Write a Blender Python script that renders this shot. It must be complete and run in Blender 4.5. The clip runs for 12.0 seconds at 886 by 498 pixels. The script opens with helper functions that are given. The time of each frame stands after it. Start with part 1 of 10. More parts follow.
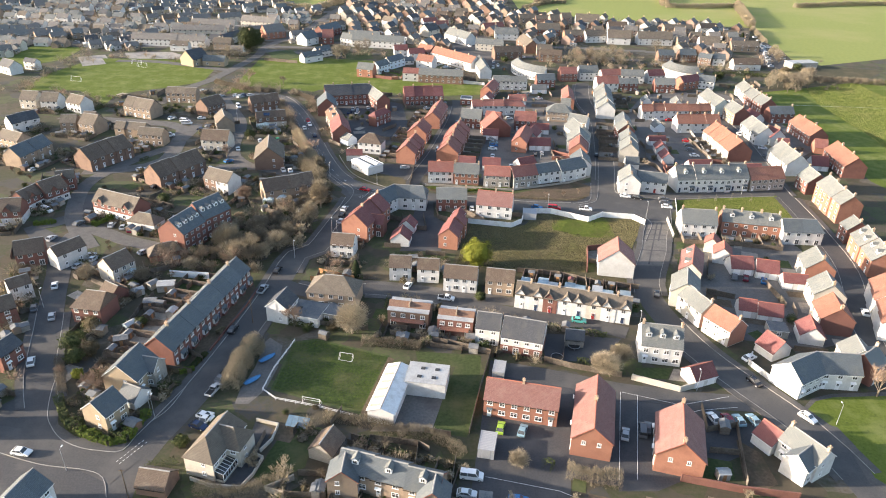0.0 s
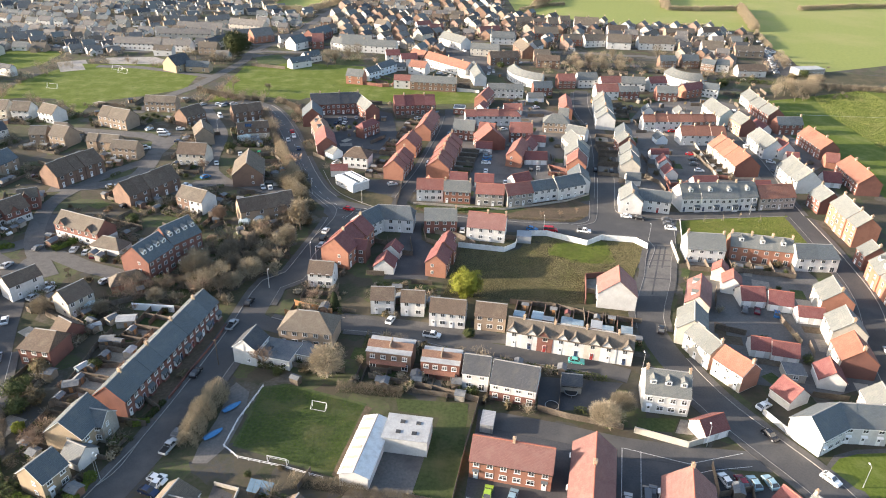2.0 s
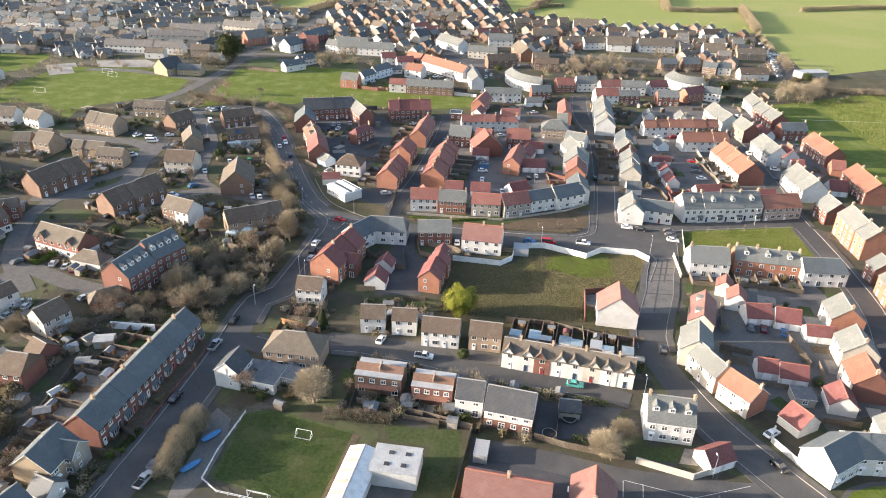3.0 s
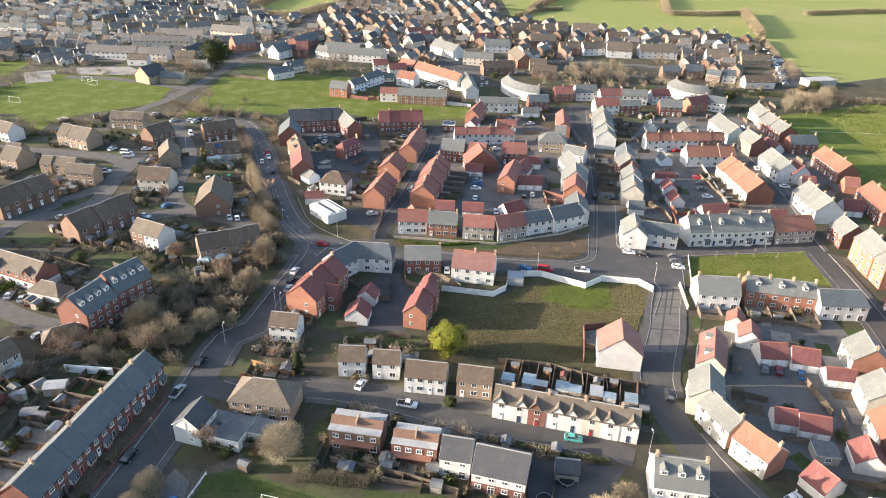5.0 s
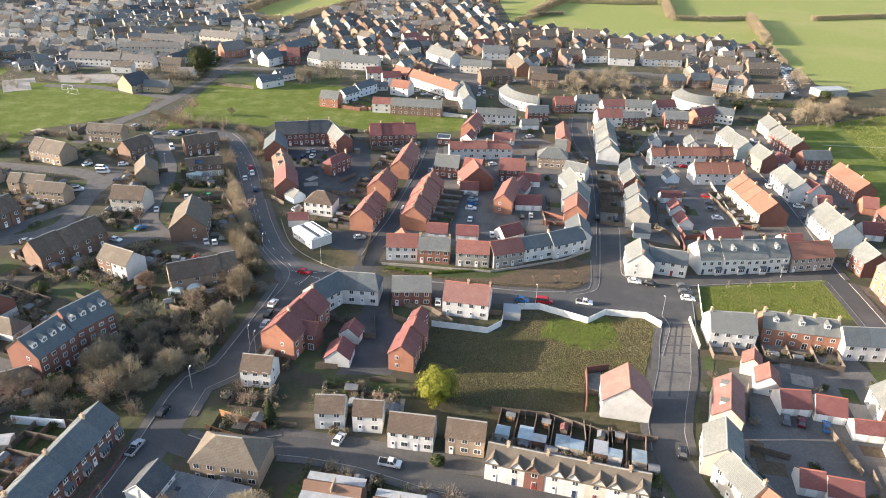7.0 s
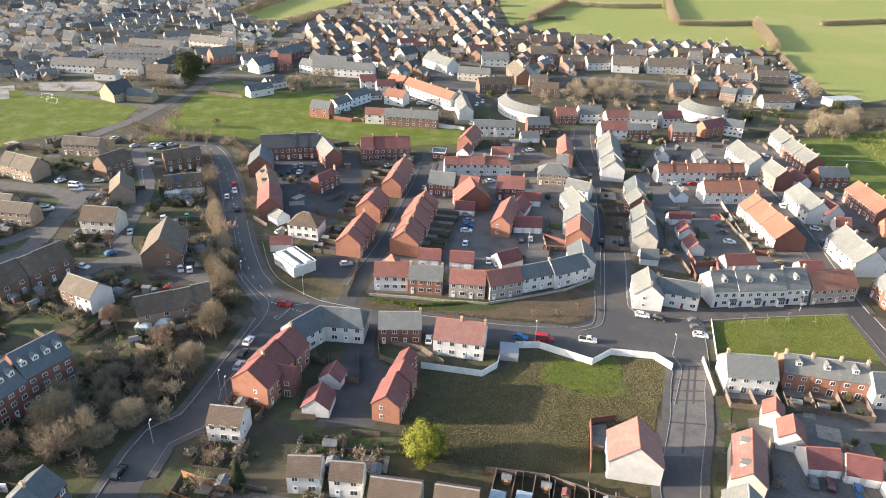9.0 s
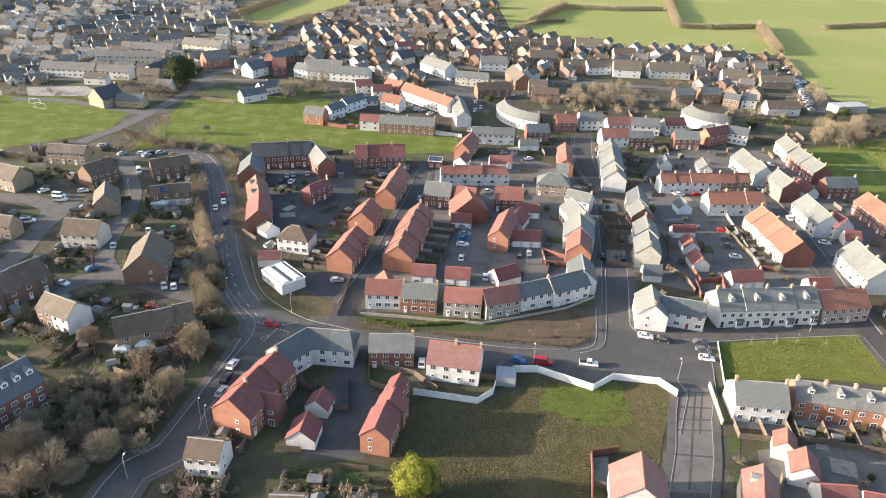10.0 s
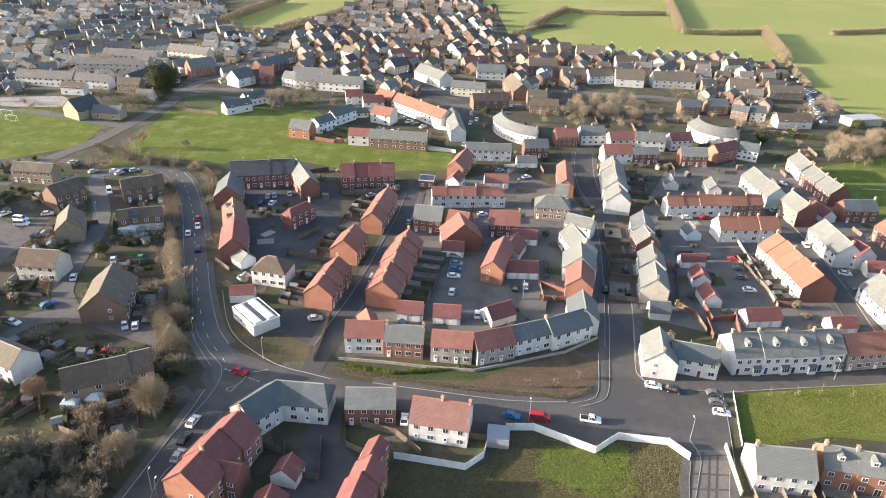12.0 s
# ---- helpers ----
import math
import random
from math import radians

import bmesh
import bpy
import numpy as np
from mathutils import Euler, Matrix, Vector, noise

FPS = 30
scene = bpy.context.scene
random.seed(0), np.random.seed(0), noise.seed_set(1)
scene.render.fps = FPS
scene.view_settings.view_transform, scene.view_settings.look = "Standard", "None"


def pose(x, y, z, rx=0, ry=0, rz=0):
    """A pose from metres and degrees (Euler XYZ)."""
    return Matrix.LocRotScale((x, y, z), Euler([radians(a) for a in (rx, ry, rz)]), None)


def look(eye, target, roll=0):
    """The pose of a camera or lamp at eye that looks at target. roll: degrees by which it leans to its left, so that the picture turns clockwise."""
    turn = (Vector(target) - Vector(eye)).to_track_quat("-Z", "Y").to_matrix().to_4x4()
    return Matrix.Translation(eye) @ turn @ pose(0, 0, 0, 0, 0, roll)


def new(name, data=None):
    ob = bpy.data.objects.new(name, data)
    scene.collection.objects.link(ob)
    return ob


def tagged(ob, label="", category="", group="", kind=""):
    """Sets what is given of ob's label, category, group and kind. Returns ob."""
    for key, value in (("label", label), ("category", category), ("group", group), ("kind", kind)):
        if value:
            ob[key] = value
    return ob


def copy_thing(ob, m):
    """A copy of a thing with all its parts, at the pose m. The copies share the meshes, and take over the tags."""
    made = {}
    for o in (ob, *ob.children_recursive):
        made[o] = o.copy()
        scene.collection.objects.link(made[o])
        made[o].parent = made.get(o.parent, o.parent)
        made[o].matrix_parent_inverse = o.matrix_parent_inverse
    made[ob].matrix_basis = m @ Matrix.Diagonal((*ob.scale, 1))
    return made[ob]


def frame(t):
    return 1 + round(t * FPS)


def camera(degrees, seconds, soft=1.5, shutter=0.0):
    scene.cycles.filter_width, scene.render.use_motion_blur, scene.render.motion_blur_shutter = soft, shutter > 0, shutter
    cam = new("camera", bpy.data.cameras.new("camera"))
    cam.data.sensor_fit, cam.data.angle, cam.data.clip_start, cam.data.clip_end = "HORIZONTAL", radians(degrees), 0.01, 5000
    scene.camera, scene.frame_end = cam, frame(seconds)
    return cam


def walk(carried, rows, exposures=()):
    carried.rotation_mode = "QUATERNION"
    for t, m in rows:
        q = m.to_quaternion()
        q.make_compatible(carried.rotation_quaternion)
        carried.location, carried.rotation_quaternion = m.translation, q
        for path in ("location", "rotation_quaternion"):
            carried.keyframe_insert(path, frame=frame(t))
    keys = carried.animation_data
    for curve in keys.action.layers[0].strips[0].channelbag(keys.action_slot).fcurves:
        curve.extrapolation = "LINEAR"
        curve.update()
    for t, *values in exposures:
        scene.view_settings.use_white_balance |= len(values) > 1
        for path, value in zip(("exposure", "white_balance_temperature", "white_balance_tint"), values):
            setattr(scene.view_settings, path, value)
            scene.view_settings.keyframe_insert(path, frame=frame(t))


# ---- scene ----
cam = camera(65, 12.0, 1.0)
# seconds, x, y, z, heading to the left, pitch, lean
PATH = [
    (0, -0.00, -0.00, 111.99, 0.35, -28.17, 1.52),
    (0.5, 0.86, 4.89, 111.96, 0.39, -28.25, 1.52),
    (1, 1.71, 9.82, 111.94, 0.35, -28.28, 1.56),
    (1.5, 2.55, 14.76, 111.94, 0.30, -28.25, 1.61),
    (2, 3.38, 19.65, 111.96, 0.25, -28.24, 1.64),
    (2.5, 4.20, 24.47, 112.00, 0.23, -28.25, 1.66),
    (3, 5.00, 29.25, 112.05, 0.20, -28.28, 1.68),
    (5, 8.03, 48.20, 112.17, 0.12, -28.27, 1.72),
    (5.5, 8.71, 52.99, 112.13, 0.11, -28.22, 1.76),
    (6, 9.33, 57.74, 112.05, 0.09, -28.20, 1.76),
    (6.5, 9.89, 62.44, 111.96, 0.13, -28.17, 1.79),
    (7, 10.44, 67.14, 111.90, 0.12, -28.17, 1.85),
    (9, 12.64, 86.18, 111.84, 0.18, -28.14, 1.97),
    (9.5, 13.27, 91.12, 111.89, 0.16, -28.12, 2.03),
    (10, 13.96, 96.27, 111.96, 0.16, -28.10, 2.08),
    (10.5, 14.69, 101.50, 112.02, 0.17, -28.07, 2.11),
    (11, 15.43, 106.76, 112.05, 0.17, -28.11, 2.17),
    (11.5, 16.16, 112.07, 112.11, 0.16, -28.11, 2.19),
    (12, 16.88, 117.42, 112.18, 0.16, -28.07, 2.21),
]


def aim(x, y, z, yaw, pitch, lean):
    a, b = radians(yaw), radians(pitch)
    return look((x, y, z), (x - math.sin(a) * math.cos(b), y + math.cos(a) * math.cos(b), z + math.sin(b)), lean)


walk(cam, [(t, aim(*p)) for t, *p in PATH])

# World: one low winter sun from the west, clear pale sky.
SUN_ELEVATION, SUN_HEADING = 12.8, 3.0     # degrees; heading in which the light travels, from +x
world = bpy.data.worlds.new("world")
scene.world = world
world.use_nodes = True
wt = world.node_tree
sky = wt.nodes.new("ShaderNodeTexSky")
sky.sky_type = "NISHITA"
sky.sun_disc = False
sky.sun_elevation = radians(SUN_ELEVATION)
sky.sun_rotation = radians(270.0 + SUN_HEADING * -1.0)
sky.air_density, sky.dust_density, sky.ozone_density = 1.0, 2.2, 1.0
wt.nodes["Background"].inputs[1].default_value = 0.122
wt.links.new(sky.outputs[0], wt.nodes["Background"].inputs[0])
sun = new("sun", bpy.data.lights.new("sun", "SUN"))
sun.data.energy, sun.data.angle, sun.data.color = 4.05, radians(0.6), (1.0, 0.85, 0.67)
sa, se = radians(SUN_HEADING), radians(SUN_ELEVATION)
sun.matrix_world = look((0, 0, 300), (math.cos(sa) * math.cos(se), math.sin(sa) * math.cos(se), 300 - math.sin(se)))
scene.view_settings.exposure = 1.84
scene.view_settings.use_white_balance = True
scene.view_settings.white_balance_temperature, scene.view_settings.white_balance_tint = 6350, 13


# ---------- materials ----------
def shader(name, rough, metal=0.0, spec=0.3):
    m = bpy.data.materials.new(name)
    m.use_nodes = True
    t = m.node_tree
    b = t.nodes["Principled BSDF"]
    b.inputs["Roughness"].default_value = rough
    b.inputs["Metallic"].default_value = metal
    b.inputs["Specular IOR Level"].default_value = spec
    return m, t, b


def noise_at(t, vec, scale, detail=4.0, rough=0.6):
    n = t.nodes.new("ShaderNodeTexNoise")
    n.inputs["Scale"].default_value = scale
    n.inputs["Detail"].default_value = detail
    n.inputs["Roughness"].default_value = rough
    t.links.new(vec, n.inputs["Vector"])
    return n.outputs["Fac"]


def ramp(t, fac, lo, hi):
    r = t.nodes.new("ShaderNodeMapRange")
    r.inputs["From Min"].default_value, r.inputs["From Max"].default_value = lo, hi
    t.links.new(fac, r.inputs["Value"])
    return r.outputs["Result"]


def blend(t, fac, a, b, how="MIX"):
    m = t.nodes.new("ShaderNodeMix")
    m.data_type, m.blend_type = "RGBA", how
    if isinstance(fac, float):
        m.inputs[0].default_value = fac
    else:
        t.links.new(fac, m.inputs[0])
    for k, v in ((6, a), (7, b)):
        if isinstance(v, tuple):
            m.inputs[k].default_value = (*v[:3], 1)
        else:
            t.links.new(v, m.inputs[k])
    return m.outputs[2]


def vary(t, colour, amount):
    """Each object a little lighter or darker than its neighbours."""
    info = t.nodes.new("ShaderNodeObjectInfo")
    hsv = t.nodes.new("ShaderNodeHueSaturation")
    r = t.nodes.new("ShaderNodeMapRange")
    r.inputs["To Min"].default_value, r.inputs["To Max"].default_value = 1 - amount, 1 + amount
    t.links.new(info.outputs["Random"], r.inputs["Value"])
    t.links.new(r.outputs["Result"], hsv.inputs["Value"])
    t.links.new(colour, hsv.inputs["Color"])
    return hsv.outputs["Color"]


def bumped(t, b, fac, strength, distance=0.05):
    n = t.nodes.new("ShaderNodeBump")
    n.inputs["Strength"].default_value, n.inputs["Distance"].default_value = strength, distance
    t.links.new(fac, n.inputs["Height"])
    t.links.new(n.outputs["Normal"], b.inputs["Normal"])


def place(t):
    return t.nodes.new("ShaderNodeNewGeometry").outputs["Position"]


def surface(name, c1, c2, scale=3.0, stain=None, stain_scale=0.25, rough=0.8, bump=0.3, rand=0.1, spec=0.3, metal=0.0, lo=0.35, hi=0.65):
    m, t, b = shader(name, rough, metal, spec)
    p = place(t)
    fine = noise_at(t, p, scale)
    col = blend(t, ramp(t, fine, lo, hi), c1, c2)
    if stain:
        col = blend(t, ramp(t, noise_at(t, p, stain_scale, 5.0), 0.48, 0.72), col, stain)
    if rand:
        col = vary(t, col, rand)
    t.links.new(col, b.inputs["Base Color"])
    if bump:
        bumped(t, b, fine, bump)
    return m


def tiled(name, c1, c2, lichen, rough=0.75, tile=(0.3, 0.28), rand=0.1, spec=0.3):
    """Roof tiles in courses, along the roof's own measure."""
    m, t, b = shader(name, rough, 0.0, spec)
    uv = t.nodes.new("ShaderNodeUVMap")
    br = t.nodes.new("ShaderNodeTexBrick")
    br.inputs["Scale"].default_value = 1.0
    br.inputs["Brick Width"].default_value, br.inputs["Row Height"].default_value = tile
    br.inputs["Mortar Size"].default_value = 0.025
    br.inputs["Color1"].default_value, br.inputs["Color2"].default_value = (*c1, 1), (*c2, 1)
    br.inputs["Mortar"].default_value = (*[v * 0.55 for v in c1], 1)
    t.links.new(uv.outputs[0], br.inputs["Vector"])
    p = place(t)
    col = blend(t, ramp(t, noise_at(t, p, 0.5, 5.0), 0.5, 0.75), br.outputs["Color"], lichen)
    col = blend(t, ramp(t, noise_at(t, p, 6.0), 0.3, 0.9), col, tuple(v * 0.6 for v in c1))
    t.links.new(vary(t, col, rand), b.inputs["Base Color"])
    bumped(t, b, br.outputs["Fac"], 0.5, -0.03)
    return m


WALL = {
    "brick": surface("red_brick", (0.178, 0.082, 0.064), (0.228, 0.108, 0.084), 9.0, (0.148, 0.072, 0.058), 0.3),
    "orange": surface("orange_brick", (0.295, 0.137, 0.092), (0.36, 0.178, 0.122), 9.0, (0.245, 0.115, 0.078), 0.3),
    "dull": surface("brown_brick", (0.168, 0.108, 0.080), (0.225, 0.147, 0.108), 9.0, (0.13, 0.085, 0.068), 0.3),
    "buff": surface("buff_brick", (0.27, 0.205, 0.15), (0.335, 0.262, 0.195), 9.0, (0.225, 0.172, 0.125), 0.3),
    "white": surface("white_render", (0.59, 0.585, 0.565), (0.655, 0.648, 0.625), 2.0, (0.51, 0.50, 0.475), 0.35, 0.85, 0.1, 0.06),
    "cream": surface("cream_render", (0.485, 0.452, 0.385), (0.545, 0.51, 0.44), 2.0, (0.42, 0.385, 0.325), 0.35, 0.85, 0.1, 0.06),
    "stone": surface("grey_stone", (0.30, 0.275, 0.24), (0.42, 0.39, 0.34), 5.0, (0.24, 0.22, 0.19), 0.5),
    "yellow": surface("yellow_stone", (0.32, 0.25, 0.172), (0.385, 0.31, 0.215), 4.0, (0.31, 0.25, 0.17), 0.4),
    "mint": surface("pale_green_render", (0.60, 0.68, 0.60), (0.66, 0.73, 0.66), 2.0, (0.54, 0.60, 0.54), 0.35, 0.85, 0.1, 0.05),
    "pale": surface("pale_blue_render", (0.60, 0.67, 0.71), (0.66, 0.72, 0.76), 2.0, (0.55, 0.61, 0.65), 0.35, 0.85, 0.1, 0.05),
    "pink": surface("pale_pink_brick", (0.275, 0.195, 0.158), (0.335, 0.245, 0.20), 6.0, (0.235, 0.165, 0.135), 0.35, 0.85, 0.1, 0.05),
}
WALL_WORDS = {"brick": "red brick", "orange": "orange brick", "dull": "brown brick", "buff": "buff brick", "white": "white rendered", "cream": "cream rendered",
              "stone": "grey stone", "yellow": "yellow stone", "mint": "pale green rendered", "pale": "pale blue rendered", "pink": "pale pink brick"}
ROOF = {
    "red": tiled("red_tiles", (0.285, 0.120, 0.098), (0.345, 0.152, 0.125), (0.305, 0.165, 0.138)),
    "rose": tiled("rose_tiles", (0.265, 0.135, 0.118), (0.325, 0.172, 0.150), (0.305, 0.190, 0.165)),
    "maroon": tiled("maroon_tiles", (0.21, 0.082, 0.078), (0.26, 0.105, 0.096), (0.25, 0.13, 0.115)),
    "orange": tiled("orange_tiles", (0.275, 0.130, 0.092), (0.33, 0.16, 0.112), (0.29, 0.165, 0.12)),
    "rust": tiled("rust_tiles", (0.30, 0.140, 0.098), (0.36, 0.176, 0.124), (0.30, 0.165, 0.122)),
    "slate": tiled("blue_slates", (0.115, 0.135, 0.148), (0.15, 0.172, 0.186), (0.165, 0.175, 0.165), 0.6),
    "grey": tiled("grey_slates", (0.182, 0.194, 0.188), (0.222, 0.235, 0.226), (0.25, 0.252, 0.228), 0.7),
    "brown": tiled("brown_tiles", (0.145, 0.108, 0.082), (0.19, 0.143, 0.11), (0.205, 0.168, 0.125), 0.85),
    "tan": tiled("tan_tiles", (0.162, 0.136, 0.108), (0.205, 0.174, 0.14), (0.222, 0.198, 0.157), 0.85),
    "clay": tiled("brown_clay_tiles", (0.215, 0.128, 0.092), (0.265, 0.162, 0.118), (0.25, 0.17, 0.125), 0.8),
    "dark": tiled("dark_tiles", (0.075, 0.08, 0.09), (0.11, 0.115, 0.125), (0.12, 0.12, 0.11), 0.65),
    "sheet": surface("grey_sheet_roof", (0.34, 0.35, 0.36), (0.42, 0.43, 0.43), 2.0, (0.28, 0.28, 0.27), 0.4, 0.5, 0.1, 0.05),
    "metal": surface("white_sheet_roof", (0.70, 0.70, 0.68), (0.78, 0.78, 0.76), 2.0, (0.52, 0.50, 0.46), 0.4, 0.45, 0.1, 0.05),
    # Lightened grey that puts distance haze into the far roofs.
    "ash": tiled("ash_tiles", (0.205, 0.192, 0.178), (0.258, 0.245, 0.226), (0.285, 0.27, 0.242), 0.85),
    "felt": surface("grey_felt", (0.11, 0.12, 0.13), (0.17, 0.18, 0.19), 3.0, (0.22, 0.22, 0.21), 0.4, 0.9, 0.2, 0.15),
}
ROOF_WORDS = {"red": "red tiled", "rose": "pale red tiled", "maroon": "maroon tiled", "orange": "orange tiled", "rust": "rust red tiled", "slate": "blue slate", "grey": "grey slate",
              "brown": "brown tiled", "tan": "tan tiled", "clay": "brown clay tiled", "dark": "dark slate", "metal": "white sheet metal", "sheet": "grey sheet metal", "felt": "grey felt flat", "ash": "ash grey tiled"}
FRAME = surface("white_upvc", (0.80, 0.80, 0.79), (0.84, 0.84, 0.83), 4.0, None, 0.3, 0.4, 0.0, 0.04)
GLASS, gt, gb = shader("window_glass", 0.06, 0.0, 0.6)
gcol = vary(gt, blend(gt, noise_at(gt, place(gt), 0.7), (0.03, 0.036, 0.042), (0.11, 0.11, 0.105)), 0.5)
gt.links.new(gcol, gb.inputs["Base Color"])
CLEAR = surface("conservatory_glass", (0.42, 0.52, 0.53), (0.52, 0.60, 0.60), 1.5, (0.62, 0.66, 0.64), 0.8, 0.12, 0.0, 0.1, 0.6)
RIDGE = surface("ridge_tile_clay", (0.34, 0.12, 0.085), (0.42, 0.17, 0.12), 5.0)
RIDGE_GREY = surface("ridge_tile_grey", (0.27, 0.26, 0.25), (0.35, 0.34, 0.32), 5.0)
LEAD = surface("lead_flashing", (0.30, 0.31, 0.33), (0.38, 0.39, 0.40), 5.0, None, 0.3, 0.5)
POT = surface("terracotta_pot", (0.42, 0.26, 0.17), (0.50, 0.33, 0.22), 6.0)
STACK = surface("chimney_brick", (0.40, 0.30, 0.21), (0.50, 0.39, 0.28), 8.0, (0.29, 0.22, 0.16), 0.8)
DOOR = {"white": FRAME,
        "navy": surface("navy_door_paint", (0.03, 0.05, 0.10), (0.04, 0.06, 0.12), 4.0, None, 0.3, 0.35, 0.0, 0.2),
        "red": surface("red_door_paint", (0.22, 0.03, 0.03), (0.28, 0.04, 0.035), 4.0, None, 0.3, 0.35, 0.0, 0.2)}
ASPHALT = surface("asphalt", (0.062, 0.061, 0.062), (0.080, 0.079, 0.078), 2.5, (0.110, 0.105, 0.098), 0.09, 0.85, 0.25, 0.05)
TARMAC = surface("dark_tarmac", (0.052, 0.053, 0.057), (0.072, 0.072, 0.075), 2.5, (0.10, 0.096, 0.092), 0.12, 0.85, 0.25, 0.05)
# MAIN and LANE are paled asphalt: haze over farther roads put in the colour.
MAIN = surface("main_road_asphalt", (0.080, 0.081, 0.083), (0.102, 0.102, 0.103), 2.5, (0.125, 0.122, 0.118), 0.09, 0.85, 0.25, 0.05)
LANE = surface("pale_lane_tarmac", (0.105, 0.101, 0.097), (0.14, 0.132, 0.124), 2.0, (0.085, 0.081, 0.077), 0.3, 0.9, 0.2, 0.05)
PAVING = surface("pavement_slabs", (0.082, 0.079, 0.076), (0.110, 0.104, 0.098), 2.0, (0.068, 0.065, 0.063), 0.3, 0.9, 0.2, 0.05)
KERB = surface("kerb_stone", (0.27, 0.26, 0.24), (0.36, 0.345, 0.32), 3.0, (0.20, 0.19, 0.18), 0.5, 0.9)
PAINT = surface("road_paint", (0.55, 0.55, 0.53), (0.75, 0.75, 0.73), 3.0, (0.35, 0.35, 0.34), 0.7, 0.7, 0.0, 0.0)
CONCRETE = surface("worn_concrete", (0.27, 0.25, 0.22), (0.36, 0.335, 0.30), 1.2, (0.19, 0.18, 0.16), 0.2, 0.9)
GRAVEL = surface("pale_gravel", (0.30, 0.265, 0.215), (0.42, 0.37, 0.30), 3.0, (0.22, 0.19, 0.15), 0.25, 0.95)
# Also darkened to carry the shade over the near pitch and strip.
LAWN = surface("winter_lawn", (0.034, 0.052, 0.016), (0.062, 0.082, 0.026), 1.2, (0.092, 0.095, 0.042), 0.12, 0.95, 0.6, 0.15)


def meadow(name, c1, c2, pale, dark, bump=0.6):
    """Grass in tufts, worn patches and broad lighter drifts."""
    m, t, b = shader(name, 0.95, 0.0, 0.1)
    p = place(t)
    tuft = noise_at(t, p, 1.3, 6.0, 0.7)
    col = blend(t, ramp(t, tuft, 0.35, 0.65), c1, c2)
    col = blend(t, ramp(t, noise_at(t, p, 0.11, 6.0, 0.65), 0.46, 0.68), col, pale)
    col = blend(t, ramp(t, noise_at(t, p, 0.31, 6.0, 0.75), 0.55, 0.72), col, dark)
    t.links.new(col, b.inputs["Base Color"])
    bumped(t, b, tuft, bump, 0.12)
    return m


PITCH = meadow("playing_field_grass", (0.082, 0.114, 0.020), (0.125, 0.155, 0.032), (0.172, 0.190, 0.064), (0.052, 0.076, 0.020))
FIELD = surface("farm_field_grass", (0.195, 0.225, 0.058), (0.240, 0.265, 0.072), 0.4, (0.285, 0.272, 0.105), 0.010, 0.95, 0.4, 0.0, lo=0.3, hi=0.7)
COURT = surface("block_paving", (0.118, 0.112, 0.106), (0.162, 0.152, 0.140), 1.6, (0.082, 0.079, 0.077), 0.12, 0.9, 0.2, 0.05)
STRAW = surface("dry_grass_blades", (0.225, 0.200, 0.100), (0.280, 0.250, 0.135), 0.35, (0.175, 0.185, 0.070), 0.11, 0.9, 0.0, 0.0, 0.05)
BLADE = surface("green_grass_blades", (0.060, 0.105, 0.014), (0.105, 0.160, 0.026), 0.6, (0.145, 0.150, 0.045), 0.12, 0.9, 0.0, 0.0, 0.05)
ROUGH = surface("rough_grass", (0.050, 0.050, 0.024), (0.085, 0.074, 0.040), 0.8, (0.125, 0.098, 0.055), 0.07, 0.95, 0.8, 0.1)
SOIL = surface("bare_soil", (0.085, 0.062, 0.042), (0.135, 0.100, 0.066), 1.4, (0.06, 0.055, 0.03), 0.2, 0.95, 0.6, 0.15)
PATIO = surface("patio_slabs", (0.20, 0.175, 0.15), (0.28, 0.25, 0.21), 1.5, (0.15, 0.13, 0.11), 0.4, 0.9, 0.2, 0.25)
FENCE = surface("weathered_fence_wood", (0.105, 0.085, 0.067), (0.165, 0.135, 0.105), 3.0, (0.20, 0.175, 0.145), 0.5, 0.9, 0.4, 0.2)
FENCE_NEW = surface("orange_stained_fence", (0.36, 0.19, 0.085), (0.44, 0.25, 0.12), 3.0, (0.28, 0.16, 0.09), 0.5, 0.85, 0.4, 0.15)
HOARD = surface("white_hoarding", (0.74, 0.75, 0.75), (0.82, 0.82, 0.81), 2.0, (0.62, 0.61, 0.58), 0.6, 0.6, 0.0, 0.05)
GALV = surface("galvanised_steel", (0.42, 0.43, 0.44), (0.52, 0.53, 0.53), 5.0, None, 0.3, 0.45, 0.0, 0.1, 0.5, 0.4)
WOODPOLE = surface("telegraph_wood", (0.10, 0.075, 0.055), (0.15, 0.11, 0.08), 4.0)
TARP = surface("blue_tarpaulin", (0.05, 0.17, 0.36), (0.08, 0.24, 0.45), 2.0, None, 0.3, 0.5)
SOLAR = surface("solar_cells", (0.015, 0.03, 0.07), (0.02, 0.045, 0.10), 3.0, None, 0.3, 0.15, 0.0, 0.0, 0.6)
PANEL_BLUE = surface("blue_solar_glass", (0.10, 0.16, 0.22), (0.14, 0.21, 0.28), 2.0, None, 0.3, 0.2, 0.0, 0.05, 0.6)
BARK = surface("grey_bark", (0.15, 0.125, 0.095), (0.22, 0.185, 0.14), 3.0)
GREEN_BLADE = surface("pale_green_grass_blades", (0.16, 0.19, 0.05), (0.21, 0.23, 0.075), 0.4, (0.23, 0.22, 0.09), 0.05, 0.9, 0.0, 0.0, 0.05)
TWIG = surface("bare_twigs", (0.235, 0.198, 0.14), (0.35, 0.30, 0.215), 1.5, None, 0.3, 0.9, 0.0, 0.22, 0.08)
